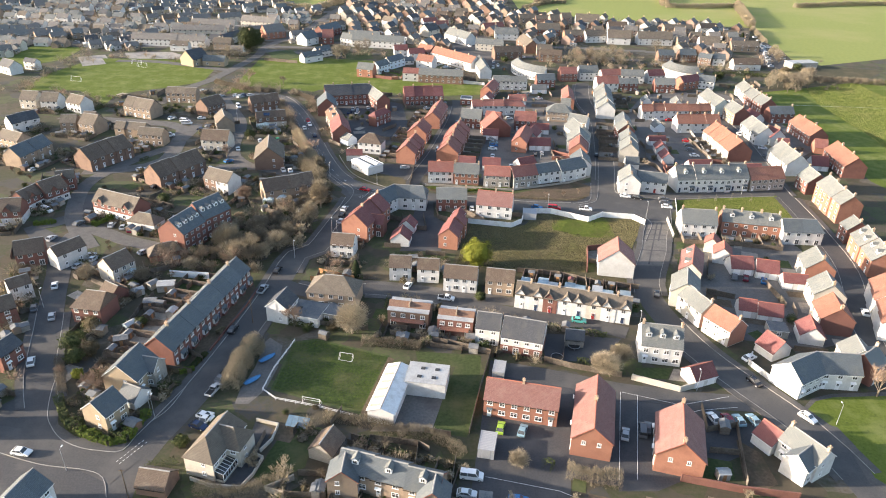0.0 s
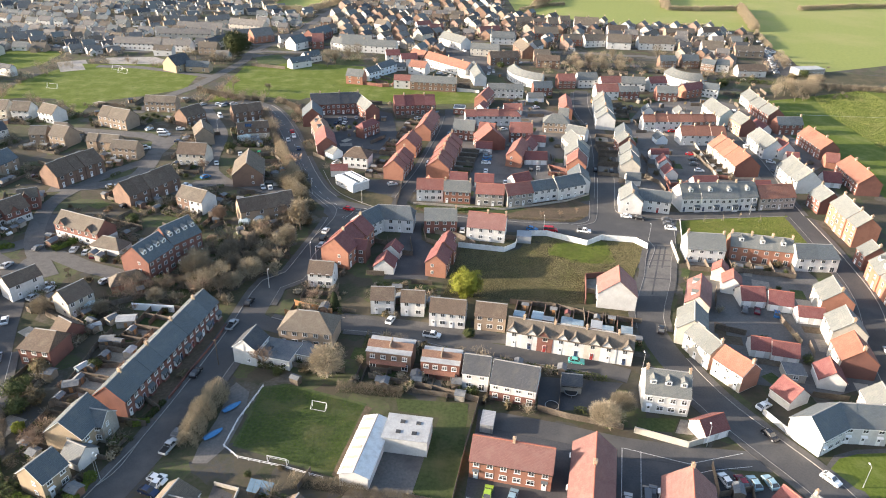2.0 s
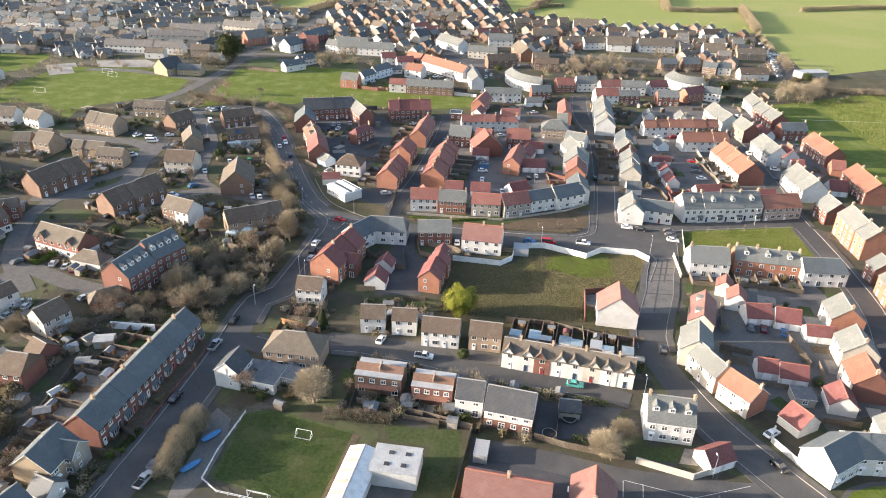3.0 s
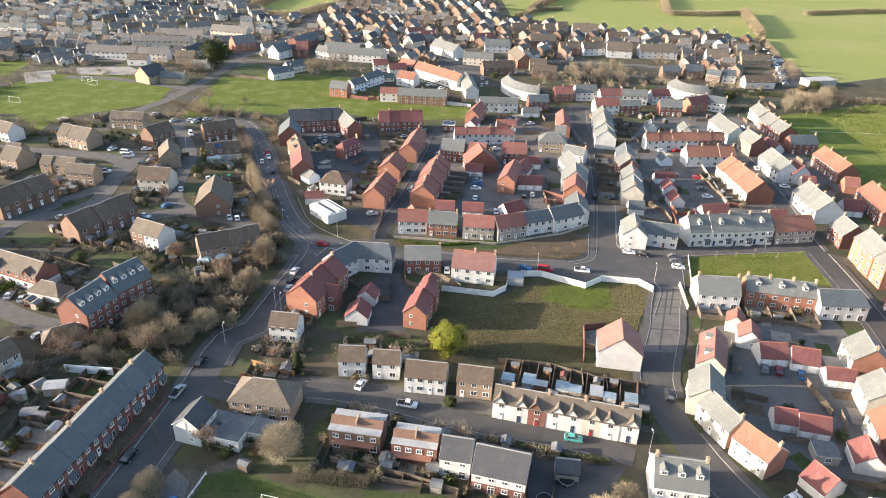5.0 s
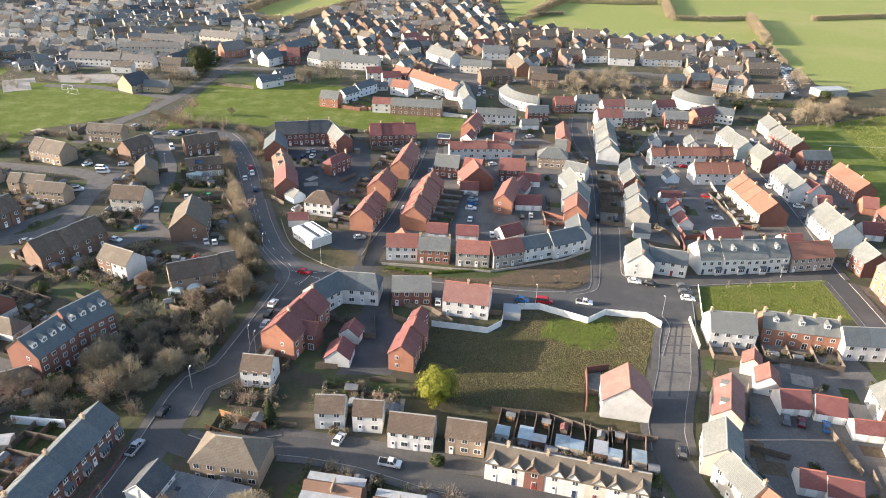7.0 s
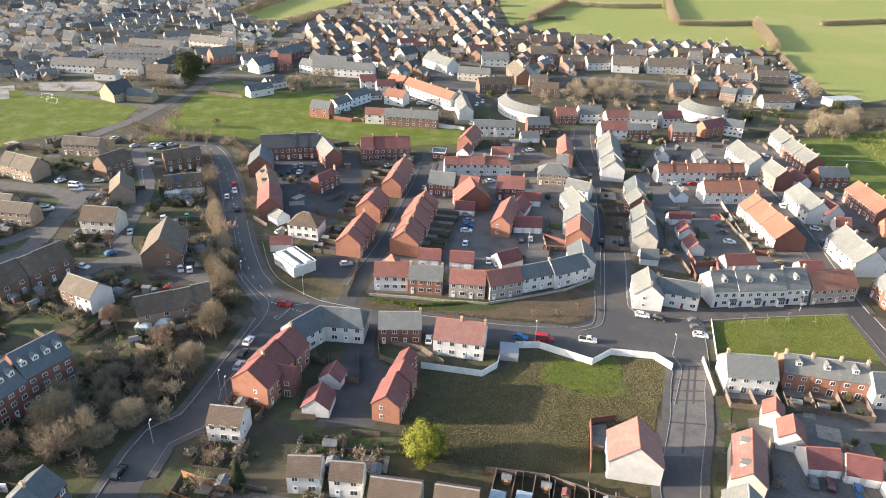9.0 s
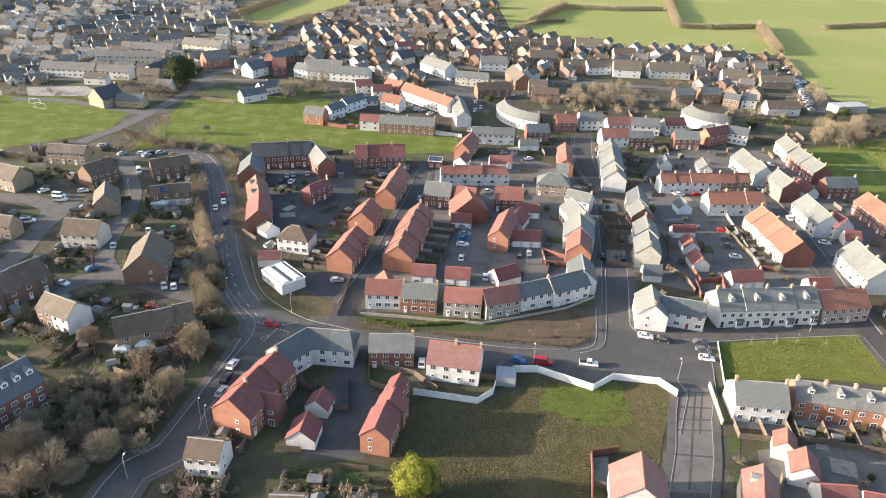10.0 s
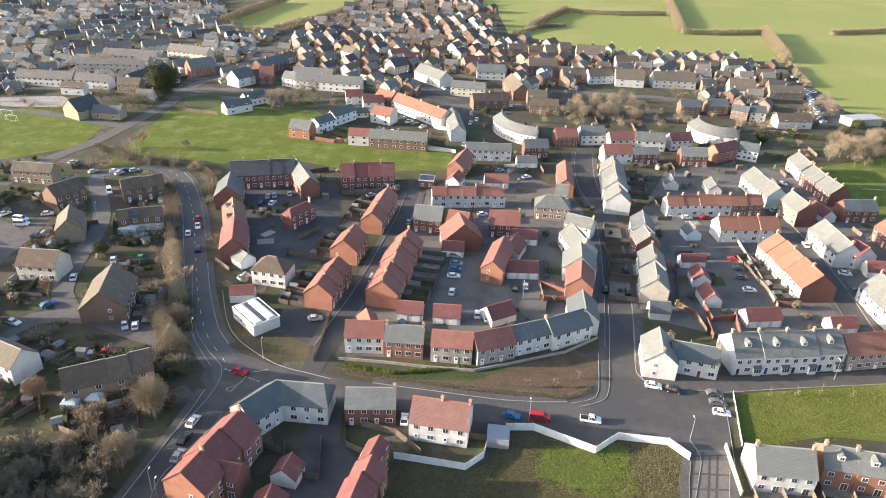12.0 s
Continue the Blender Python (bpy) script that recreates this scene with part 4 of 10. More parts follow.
def hedge(pts, w, h, mat, label, dense=26, size=0.17, name="hedge", twig=0.0):
    """A leafy hedge along a line."""
    s = Shape()
    rng = random.Random(int(sum(p[0] + p[1] for p in pts)))
    for (ax, ay), (bx, by) in zip(pts, pts[1:]):
        L = math.hypot(bx - ax, by - ay)
        ux, uy = (bx - ax) / L, (by - ay) / L
        for _ in range(int(L * dense * (w + h) / 2)):
            t, k = rng.uniform(0, L), noise.noise((ax + ux * 0.4 * L, ay, L))
            bulge = 1 + 0.45 * noise.noise((ax + ux * t * 1.0 + 3.1, ay + uy * t, 0.5)) + 0.3 * noise.noise((t * 0.25, ax, 1.0))
            if twig:
                px, py = ax + ux * t, ay + uy * t
                bulge = 0.9 + 0.42 * noise.noise((px * 0.33, py * 0.33, 0.5)) + 0.3 * noise.noise((px * 0.9, py * 0.9, 7.0))
            side = rng.choice((-1, 1, 0))
            off = side * w / 2 * bulge * rng.uniform(0.8, 1.05) if side else rng.uniform(-w / 2, w / 2) * bulge
            z = rng.uniform(0.05, h * bulge) if side else h * bulge * rng.uniform(0.85, 1.05)
            if twig:
                arc, deep = rng.uniform(0.0, 3.1416), rng.random() ** 0.3
                off, z = math.cos(arc) * w * 0.62 * bulge * deep, (0.06 + 0.94 * math.sin(arc) * deep) * h * (0.55 + 0.5 * bulge)
                side = math.cos(arc)
            c = Vector((ax + ux * t - uy * off, ay + uy * t + ux * off, z))
            if twig:
                d = Vector((rng.uniform(-0.7, 0.7) - uy * side * 0.5, rng.uniform(-0.7, 0.7) + ux * side * 0.5, 1.0)).normalized() * size * rng.uniform(1.5, 3.5)
                e = d.cross(Vector((rng.uniform(-1, 1), rng.uniform(-1, 1), 0.2))).normalized() * twig
                s.face([c - d * 0.5 - e, c - d * 0.5 + e, c + d * 0.5 + e * 0.4, c + d * 0.5 - e * 0.4])
                continue
            a, b = leaf_axes(rng, Vector((-uy * side, ux * side, 0.25 if side else 1.0)), 0.7)
            q = size * rng.uniform(0.6, 1.4)
            s.face([c - a * q - b * q * 0.4, c + a * q * 0.2 - b * q * 0.7, c + a * q + b * q * 0.3, c - a * q * 0.2 + b * q * 0.7])
    return lone(name, s, mat, label, "hedge")


# ---------- cars ----------
def car_proto(paint, kind):
    long, wide = {"car": (4.2, 1.78), "van": (5.0, 1.95), "pickup": (5.0, 1.85)}[kind]
    words = {"car": "hatchback car", "van": "panel van", "pickup": "pickup truck"}[kind]
    colour = CAR[paint].name.replace("_car_paint", "").replace("_", " ")
    ob = thing({"car": "car", "van": "van", "pickup": "pickup_truck"}[kind], Matrix(), f"parked {colour} {words} standing on tarmac", kind if kind != "pickup" else "truck", "parked vehicles")
    L, W = long / 2, wide / 2
    if kind == "car":
        side = [(-L, 0.35), (-L + 0.1, 0.25), (L - 0.1, 0.25), (L, 0.4), (L - 0.03, 0.68), (L - 0.45, 0.86), (0.95, 0.96), (-L + 0.25, 1.0), (-L, 0.85)]
        cab = [(0.95, 0.95), (0.25, 1.42), (-1.2, 1.45), (-L + 0.22, 1.0)]
    elif kind == "van":
        side = [(-L, 0.35), (-L + 0.1, 0.25), (L - 0.1, 0.25), (L, 0.45), (L - 0.05, 0.85), (L - 0.65, 1.1), (1.1, 1.18), (-L, 1.2)]
        cab = [(1.45, 1.15), (0.85, 1.92), (-L + 0.12, 1.95), (-L + 0.02, 1.18)]
    else:
        side = [(-L, 0.45), (-L + 0.1, 0.35), (L - 0.1, 0.35), (L, 0.5), (L - 0.03, 0.85), (L - 0.6, 1.0), (-L, 1.02)]
        cab = [(1.35, 0.99), (0.8, 1.68), (-0.3, 1.7), (-0.45, 1.0)]
    s = Shape()


    def inset(z):
        return W * (1 - 0.05 * abs((z - 0.6) / 0.6))
    lft = [(x, inset(z), z) for x, z in side]
    rgt = [(x, -inset(z), z) for x, z in side]
    s.face(lft[::-1])
    s.face(rgt)
    for i in range(len(side)):
        j = (i + 1) % len(side)
        s.face([rgt[j], rgt[i], lft[i], lft[j]])
    # cabin: painted roof and pillars with glass between
    cz = max(z for _, z in cab)
    ins = lambda z: W * (0.94 - 0.16 * (z - cab[0][1]) / (cz - cab[0][1]))
    cl = [(x, ins(z), z) for x, z in cab]
    cr = [(x, -ins(z), z) for x, z in cab]
    g = Shape()
    g.face(cl[::-1])
    g.face(cr)
    g.face([cr[1], cr[0], cl[0], cl[1]])
    g.face([cr[3], cr[2], cl[2], cl[3]])
    (x1, z1), (x2, z2) = cab[1], cab[2]
    s.box(x2 - 0.05, x1 + 0.03, -ins(cz) - 0.015, ins(cz) + 0.015, cz - 0.05, cz + 0.035, 0, (x2 + 0.1, x1 - 0.1, -ins(cz) * 0.9, ins(cz) * 0.9))
    for k in (-1, 1):
        for xa, za, xb, zb2 in ((cab[0][0], cab[0][1], x1, z1), (cab[3][0], cab[3][1], x2, z2), ((x1 + x2) / 2 - 0.1, cab[0][1], (x1 + x2) / 2 - 0.1, cz)):
            s.tube((xa, k * (ins(za) + 0.005), za), (xb, k * (ins(zb2) + 0.005), zb2), 0.055, 0.05, 4, 0, False)
    if kind == "van":
        s.box(-L + 0.05, 0.35, -ins(1.6) - 0.06, ins(1.6) + 0.06, 1.15, 1.9, 0, (-L + 0.12, 0.3, -ins(cz) - 0.01, ins(cz) + 0.01))
    if kind == "pickup":
        g2 = Shape().box(-L + 0.12, -0.55, -W + 0.12, W - 0.12, 1.005, 1.03)
        part("load_bed", g2, TYRE, ob)
    part("body", s, CAR[paint], ob)
    part("glazing", g, GLASS, ob)

    def wheel():
        q = Shape().tube((0, -0.1, 0), (0, 0.1, 0), 0.31, 0.31, 14, 0)
        q.tube((0, -0.11, 0), (0, 0.11, 0), 0.19, 0.19, 10, 1)
        return q.mesh("wheel", [TYRE, GALV])
    for x in (-L + 0.8, L - 0.8):
        for y in (-W + 0.09, W - 0.09):
            part("wheel", shared("wheel", wheel), None, ob, "", pose(x, y, 0.31))

    return ob


def car(x, y, head, paint="white", kind="car", z=0.03):
    key = ("car", paint, kind)
    m = pose(x, y, z, 0, 0, head)
    if key in CACHE:
        return copy_thing(CACHE[key], m)
    CACHE[key] = ob = car_proto(paint, kind)
    ob.matrix_basis = m
    return ob


# ---------- ground, roads ----------
def curve(pts, step=6.0):
    """A smooth line through the points."""
    p = [Vector((*q, 0)) for q in pts]
    out = []
    for i in range(len(p) - 1):
        a, b, c, d = p[max(i - 1, 0)], p[i], p[i + 1], p[min(i + 2, len(p) - 1)]
        n = max(1, int((c - b).length / step))
        for k in range(n):
            t = k / n
            out.append(0.5 * ((2 * b) + (c - a) * t + (2 * a - 5 * b + 4 * c - d) * t * t + (3 * b - a - 3 * c + d) * t ** 3))
    return out + [p[-1]]


def ribbon(line, lo, hi, z0, z1, s=None):
    s = s or Shape()
    n = len(line)
    sides = []
    for i in range(n):
        d = (line[min(i + 1, n - 1)] - line[max(i - 1, 0)]).normalized()
        sides.append(Vector((-d.y, d.x, 0)))
    a = [line[i] + sides[i] * lo for i in range(n)]
    b = [line[i] + sides[i] * hi for i in range(n)]
    up = lambda v, z: (v.x, v.y, z)
    for i in range(n - 1):
        s.face([up(b[i], z1), up(a[i], z1), up(a[i + 1], z1), up(b[i + 1], z1)])
        s.face([up(a[i], z0), up(a[i + 1], z0), up(a[i + 1], z1), up(a[i], z1)])
        s.face([up(b[i + 1], z0), up(b[i], z0), up(b[i], z1), up(b[i + 1], z1)])
    return s


def stretch(line, s0, s1):
    """The part of a line between two fractions of its run."""
    n = len(line) - 1
    return line[int(round(s0 * n)):int(round(s1 * n)) + 1]


ROADZ = [0.02]


def road(pts, w, left=(), right=(), dashes=(), mat=None, name="road", label="grey asphalt road", walk_w=1.8):
    line = curve(pts)
    LINES.append((curve(pts, 2.0), w / 2))
    ROADZ[0] += 0.004
    z = ROADZ[0]
    tagged(part(name, ribbon(line, -w / 2, w / 2, -0.1, z), mat or ASPHALT, None), label, "road", "", "structure")
    for side, spans in ((1, left), (-1, right)):
        for s0, s1 in spans:
            seg = stretch(line, s0, s1)
            if len(seg) < 2:
                continue
            a, b = side * (w / 2 + 0.15), side * (w / 2 + 0.15 + walk_w)
            tagged(part("pavement", ribbon(seg, min(a, b), max(a, b), -0.05, z + 0.11), PAVING, None), "grey paved footway beside the road", "pavement", "", "structure")
            a, b = side * (w / 2), side * (w / 2 + 0.15)
            tagged(part("kerb", ribbon(seg, min(a, b), max(a, b), -0.05, z + 0.125), KERB, None), "pale stone kerb along the road", "kerb", "", "structure")
    for s0, s1 in dashes:
        seg = stretch(curve(pts, 2.0), s0, s1)
        s = Shape()
        for i in range(0, len(seg) - 1, 3):
            ribbon(seg[i:i + 2], -0.06, 0.06, z, z + 0.006, s)
        if s.f:
            tagged(part("road_marking", s, PAINT, None), "worn white dashed centre line", "marking", "", "structure")
    return line


def stripe(pts, w=0.12, mat=None, z=0.14, label="worn white painted line on tarmac"):
    line = [Vector((*p, 0)) for p in pts]
    tagged(part("road_marking", ribbon(line, -w / 2, w / 2, z - 0.005, z), mat or PAINT, None), label, "marking", "", "structure")


def kerb_line(pts, w=0.16, z=0.13):
    line = curve(pts, 1.5)
    tagged(part("kerb", ribbon(line, -w / 2, w / 2, -0.02, z), KERB, None), "pale stone kerb along the road", "kerb", "", "structure")


AREAZ = [0.008]


def area(pts, mat, name, label, z=None, kind="structure", category="ground"):
    """A flat patch of ground."""
    AREAZ[0] += 0.0008
    zz = AREAZ[0] if z is None else z
    if name != "court_ground":
        OPEN.append(pts)
    bm = bmesh.new()
    bm.faces.new([bm.verts.new((x, y, zz)) for x, y in pts])
    bmesh.ops.triangulate(bm, faces=bm.faces[:])
    bmesh.ops.recalc_face_normals(bm, faces=bm.faces[:])
    for f in bm.faces:
        if f.normal.z < 0:
            f.normal_flip()
    me = bpy.data.meshes.new(name)
    bm.to_mesh(me)
    bm.free()
    me.materials.append(mat)
    return tagged(new(name, me), label, category, "", kind)


def wall_line(pts, h, t, mat, label, name="garden_wall"):
    s = ribbon([Vector((*p, 0)) for p in pts], -t / 2, t / 2, 0, h)
    for q in (0, -1):
        p = Vector((*pts[q], 0))
        s.box(p.x - t * 0.6, p.x + t * 0.6, p.y - t * 0.6, p.y + t * 0.6, 0, h + 0.03)
    return lone(name, s, mat, label, "wall")


def street_lamp(x, y, head, h=6.0):
    def post():
        s = Shape().tube((0, 0, 0), (0, 0, 1.2), 0.09, 0.09, 8)
        s.tube((0, 0, 1.2), (0, 0, h), 0.06, 0.045, 8)
        s.tube((0, 0, h - 0.03), (0.7, 0, h + 0.12), 0.035, 0.03, 6)
        return s.mesh("post", GALV)

    def head_mesh():
        return Shape().box(0.55, 1.15, -0.14, 0.14, h + 0.08, h + 0.2, 0, (0.6, 1.1, -0.09, 0.09)).mesh("lantern", FRAME)
    key = ("lamp", h)
    m = pose(x, y, 0, 0, 0, head)
    if key in CACHE:
        return copy_thing(CACHE[key], m)
    CACHE[key] = ob = thing("street_lamp", m, "slim galvanised steel street lamp with small lantern", "street lamp", "street lamps")
    part("post", post(), None, ob)
    part("lantern", head_mesh(), None, ob)
    return ob


def pole(x, y, h=8.0):
    ob = thing("telegraph_pole", pose(x, y, 0), "dark wooden telegraph pole with crossarm", "pole")
    part("post", Shape().tube((0, 0, 0), (0, 0, h), 0.14, 0.09, 8), WOODPOLE, ob)
    part("crossarm", Shape().box(-0.6, 0.6, -0.05, 0.05, h - 0.5, h - 0.4), WOODPOLE, ob)


def goal(x, y, head, w=4.6, h=2.0):
    ob = thing("football_goal", pose(x, y, 0.03, 0, 0, head), "white metal football goal on the grass", "goal", "football goals")
    for k in (-1, 1):
        part("goalpost", Shape().tube((k * w / 2, 0, 0), (k * w / 2, 0, h), 0.06, 0.06, 6), FRAME, ob)
        part("stay", Shape().tube((k * w / 2, 0, h), (k * w / 2, 1.3, 0), 0.04, 0.04, 5).tube((k * w / 2, 0, 0.03), (k * w / 2, 1.3, 0.03), 0.04, 0.04, 5), FRAME, ob)
    part("crossbar", Shape().tube((-w / 2, 0, h), (w / 2, 0, h), 0.06, 0.06, 6), FRAME, ob)
    part("back_bar", Shape().tube((-w / 2, 1.3, 0.04), (w / 2, 1.3, 0.04), 0.04, 0.04, 5), FRAME, ob)


def conservatory(x, y, head, w=3.4, d=2.8):
    ob = thing("conservatory", pose(x, y, 0, 0, 0, head), "white framed glass conservatory with hipped glass roof", "conservatory")
    part("base_wall", Shape().box(-w / 2, w / 2, -d / 2, d / 2, 0, 0.6), WALL["white"], ob)
    part("glazing", Shape().box(-w / 2 + 0.05, w / 2 - 0.05, -d / 2 + 0.05, d / 2 - 0.05, 0.6, 2.1), CLEAR, ob)
    part("glass_roof", Shape().box(-w / 2 - 0.1, w / 2 + 0.1, -d / 2 - 0.1, d / 2 + 0.1, 2.15, 2.95, 0, (-w * 0.18, w * 0.18, -0.1, d / 2)), CLEAR, ob)
    s = Shape()
    for k in range(6):
        q = -w / 2 + k * w / 5
        s.box(q - 0.04, q + 0.04, -d / 2 - 0.02, -d / 2 + 0.06, 0.6, 2.15)
        s.tube((q, -d / 2 - 0.1, 2.18), (q * 0.36, -0.1, 2.98), 0.035, 0.035, 4)
    for k in (-1, 1):
        for q in range(4):
            yq = -d / 2 + q * d / 3
            s.box(k * w / 2 - 0.04, k * w / 2 + 0.04, yq - 0.04, yq + 0.04, 0.6, 2.15)
    s.box(-w / 2 - 0.05, w / 2 + 0.05, -d / 2 - 0.05, -d / 2 + 0.05, 2.08, 2.18)
    for k in (-1, 1):
        s.box(k * w / 2 - 0.05, k * w / 2 + 0.05, -d / 2, d / 2, 2.08, 2.18)
    part("frame", s, FRAME, ob)


def rail_fence(pts, h=0.95, mat=None, label="low white post and rail fence"):
    ob = thing("rail_fence", pose(pts[0][0], pts[0][1], 0), label, "fence")
    me = shared("railpost", lambda: Shape().box(-0.06, 0.06, -0.06, 0.06, 0, h).mesh("post", FRAME))
    for (ax, ay), (bx, by) in zip(pts, pts[1:]):
        a, b = Vector((ax - pts[0][0], ay - pts[0][1], 0)), Vector((bx - pts[0][0], by - pts[0][1], 0))
        n = max(1, int((b - a).length / 2.4))
        for k in range(n + 1):
            p = a + (b - a) * k / n
            part("post", me, None, ob, "", pose(p.x, p.y, 0))
        for z in (0.45, 0.82):
            part("rail", Shape().tube(a + Vector((0, 0, z)), b + Vector((0, 0, z)), 0.055, 0.055, 4), FRAME, ob)


def trampoline(x, y, r=1.6):
    ob = thing("trampoline", pose(x, y, 0), "round garden trampoline with dark mat", "trampoline")
    part("mat", Shape().tube((0, 0, 0.72), (0, 0, 0.75), r, r, 20), TYRE, ob)
    s = Shape()
    for k in range(20):
        a, b = k * math.tau / 20, (k + 1) * math.tau / 20
        s.tube((math.cos(a) * r, math.sin(a) * r, 0.76), (math.cos(b) * r, math.sin(b) * r, 0.76), 0.07, 0.07, 4)
    part("rim", s, LEAD, ob)
    for k in range(4):
        a = k * math.tau / 4
        part("leg", Shape().tube((math.cos(a) * r, math.sin(a) * r, 0), (math.cos(a) * r, math.sin(a) * r, 0.75), 0.04, 0.04, 5), GALV, ob)


# ---------- groups of plants, distant town, odd things ----------
def spots(poly, n, rng, gap, tries=40):
    xs, ys = [p[0] for p in poly], [p[1] for p in poly]
    out = []
    for _ in range(n * tries):
        x, y = rng.uniform(min(xs), max(xs)), rng.uniform(min(ys), max(ys))
        if inside(x, y, poly) and all((x - a) ** 2 + (y - b) ** 2 > gap * gap for a, b in out):
            out.append((x, y))
            if len(out) == n:
                break
    return out


def copse(poly, n, seed, kind="trees"):
    rng = random.Random(seed)
    for x, y in spots(poly, n, rng, 1.2):
        if y > 330:
            far_tree(x, y, rng, rng.uniform(3, 7.5), 150)
            continue
        if kind == "small":
            tree(round(x, 2), round(y, 2), rng.choice(("mid", "wide")), rng.choice(("tan", "red", "tan")), round(rng.uniform(0.28, 0.48), 2))
            continue
        if kind == "trees" and y < 285:
            for _ in range(2):
                far_tree(x + rng.uniform(-2.5, 2.5), y + rng.uniform(-2.5, 2.5), rng, rng.uniform(2.5, 5.0), 170)
        if kind == "trees" and rng.random() < 0.7:
            tree(round(x, 2), round(y, 2), rng.choice(("mid", "mid", "wide", "big")), rng.choice(("tan", "dark", "tan", "red")), round(rng.uniform(0.45, 0.85), 2))
        elif y > 285:
            far_tree(x, y, rng, rng.uniform(3, 7), 150)
        else:
            shrub((x, y), rng.uniform(1.2, 2.3), rng.choice(("twig", "dry", "twig", "twig", "dry", "green")))


BEDS = Shape()


def clutter(poly, n, seed, trees=0.09):
    """Shrubs, small trees, sheds and lawns in the open garden ground between houses."""
    rng = random.Random(seed)
    for x, y in spots(poly, n, rng, 3.0):
        if not clear(x, y, 1.3):
            continue
        k = rng.random()
        if k < 0.30 and y > 285:
            far_bush(x, y, rng, 240, 0.55)
        elif k < 0.30:
            shrub((x, y), rng.uniform(0.6, 1.4), rng.choice(("green", "dry", "twig", "green")))
        elif k < 0.30 + trees and y > 285:
            far_tree(x, y, rng, rng.uniform(2.5, 4.5), 130)
        elif k < 0.30 + trees:
            tree(round(x, 2), round(y, 2), "mid", rng.choice(("tan", "dark", "red")), round(rng.uniform(0.3, 0.5), 2))
        elif k < 0.38 + trees and clear(x, y, 2.2):
            shed(pose(x, y, 0.02, 0, 0, rng.uniform(0, 180)), 2.4, 1.8, 1.9, rng.choice((FENCE, FENCE, FENCE_NEW, WALL["stone"])))
        elif k < 0.58 + trees * 0.8:
            a = min(FOOT, key=lambda f: (f[0] - x) ** 2 + (f[1] - y) ** 2)[2]
            bed, m = Shape().box(-rng.uniform(1.5, 3.5), rng.uniform(1.5, 3.5), -rng.uniform(1.2, 3), rng.uniform(1.2, 3), -0.02, 0.05 + rng.uniform(0, 0.02)), pose(x, y, 0, 0, 0, math.degrees(a))
            kind = rng.choice((0, 0, 1, 2, 3))
            for f in bed.f:
                BEDS.face([m @ Vector(bed.v[k]) for k in f], kind)
        else:
            near = min(FOOT, key=lambda f: (f[0] - x) ** 2 + (f[1] - y) ** 2)
            a, L = near[2] + rng.choice((0, 1.5708, 3.1416, 4.7124)), rng.uniform(5, 11)
            x2, y2 = x + math.cos(a) * L, y + math.sin(a) * L
            if clear(x2, y2, 0.8) and clear((x + x2) / 2, (y + y2) / 2, 0.8):
                fence([(x, y), (x2, y2)], 1.7, FENCE, "weathered wooden panel fence between gardens", 0)


STREETS = Shape()


CARS = Shape()


def far_car(x, y, a, m):
    c, d = math.cos(a), math.sin(a)
    for lo, hi, w, z0, z1, top, k in ((-2.1, 2.1, 0.86, 0.25, 0.85, (-2.05, 1.95, -0.84, 0.84), m), (-1.8, 0.95, 0.80, 0.85, 1.36, (-1.2, 0.25, -0.62, 0.62), 3), (-1.2, 0.25, 0.62, 1.36, 1.42, (-1.1, 0.15, -0.56, 0.56), m)):
        one = Shape().box(lo, hi, -w, w, z0, z1, k, top)
        for f in one.f:
            CARS.face([(x + one.v[q][0] * c - one.v[q][1] * d, y + one.v[q][0] * d + one.v[q][1] * c, one.v[q][2] - (0.25 if z0 == 0.25 and one.v[q][2] < 0.3 else 0)) for q in f], k)


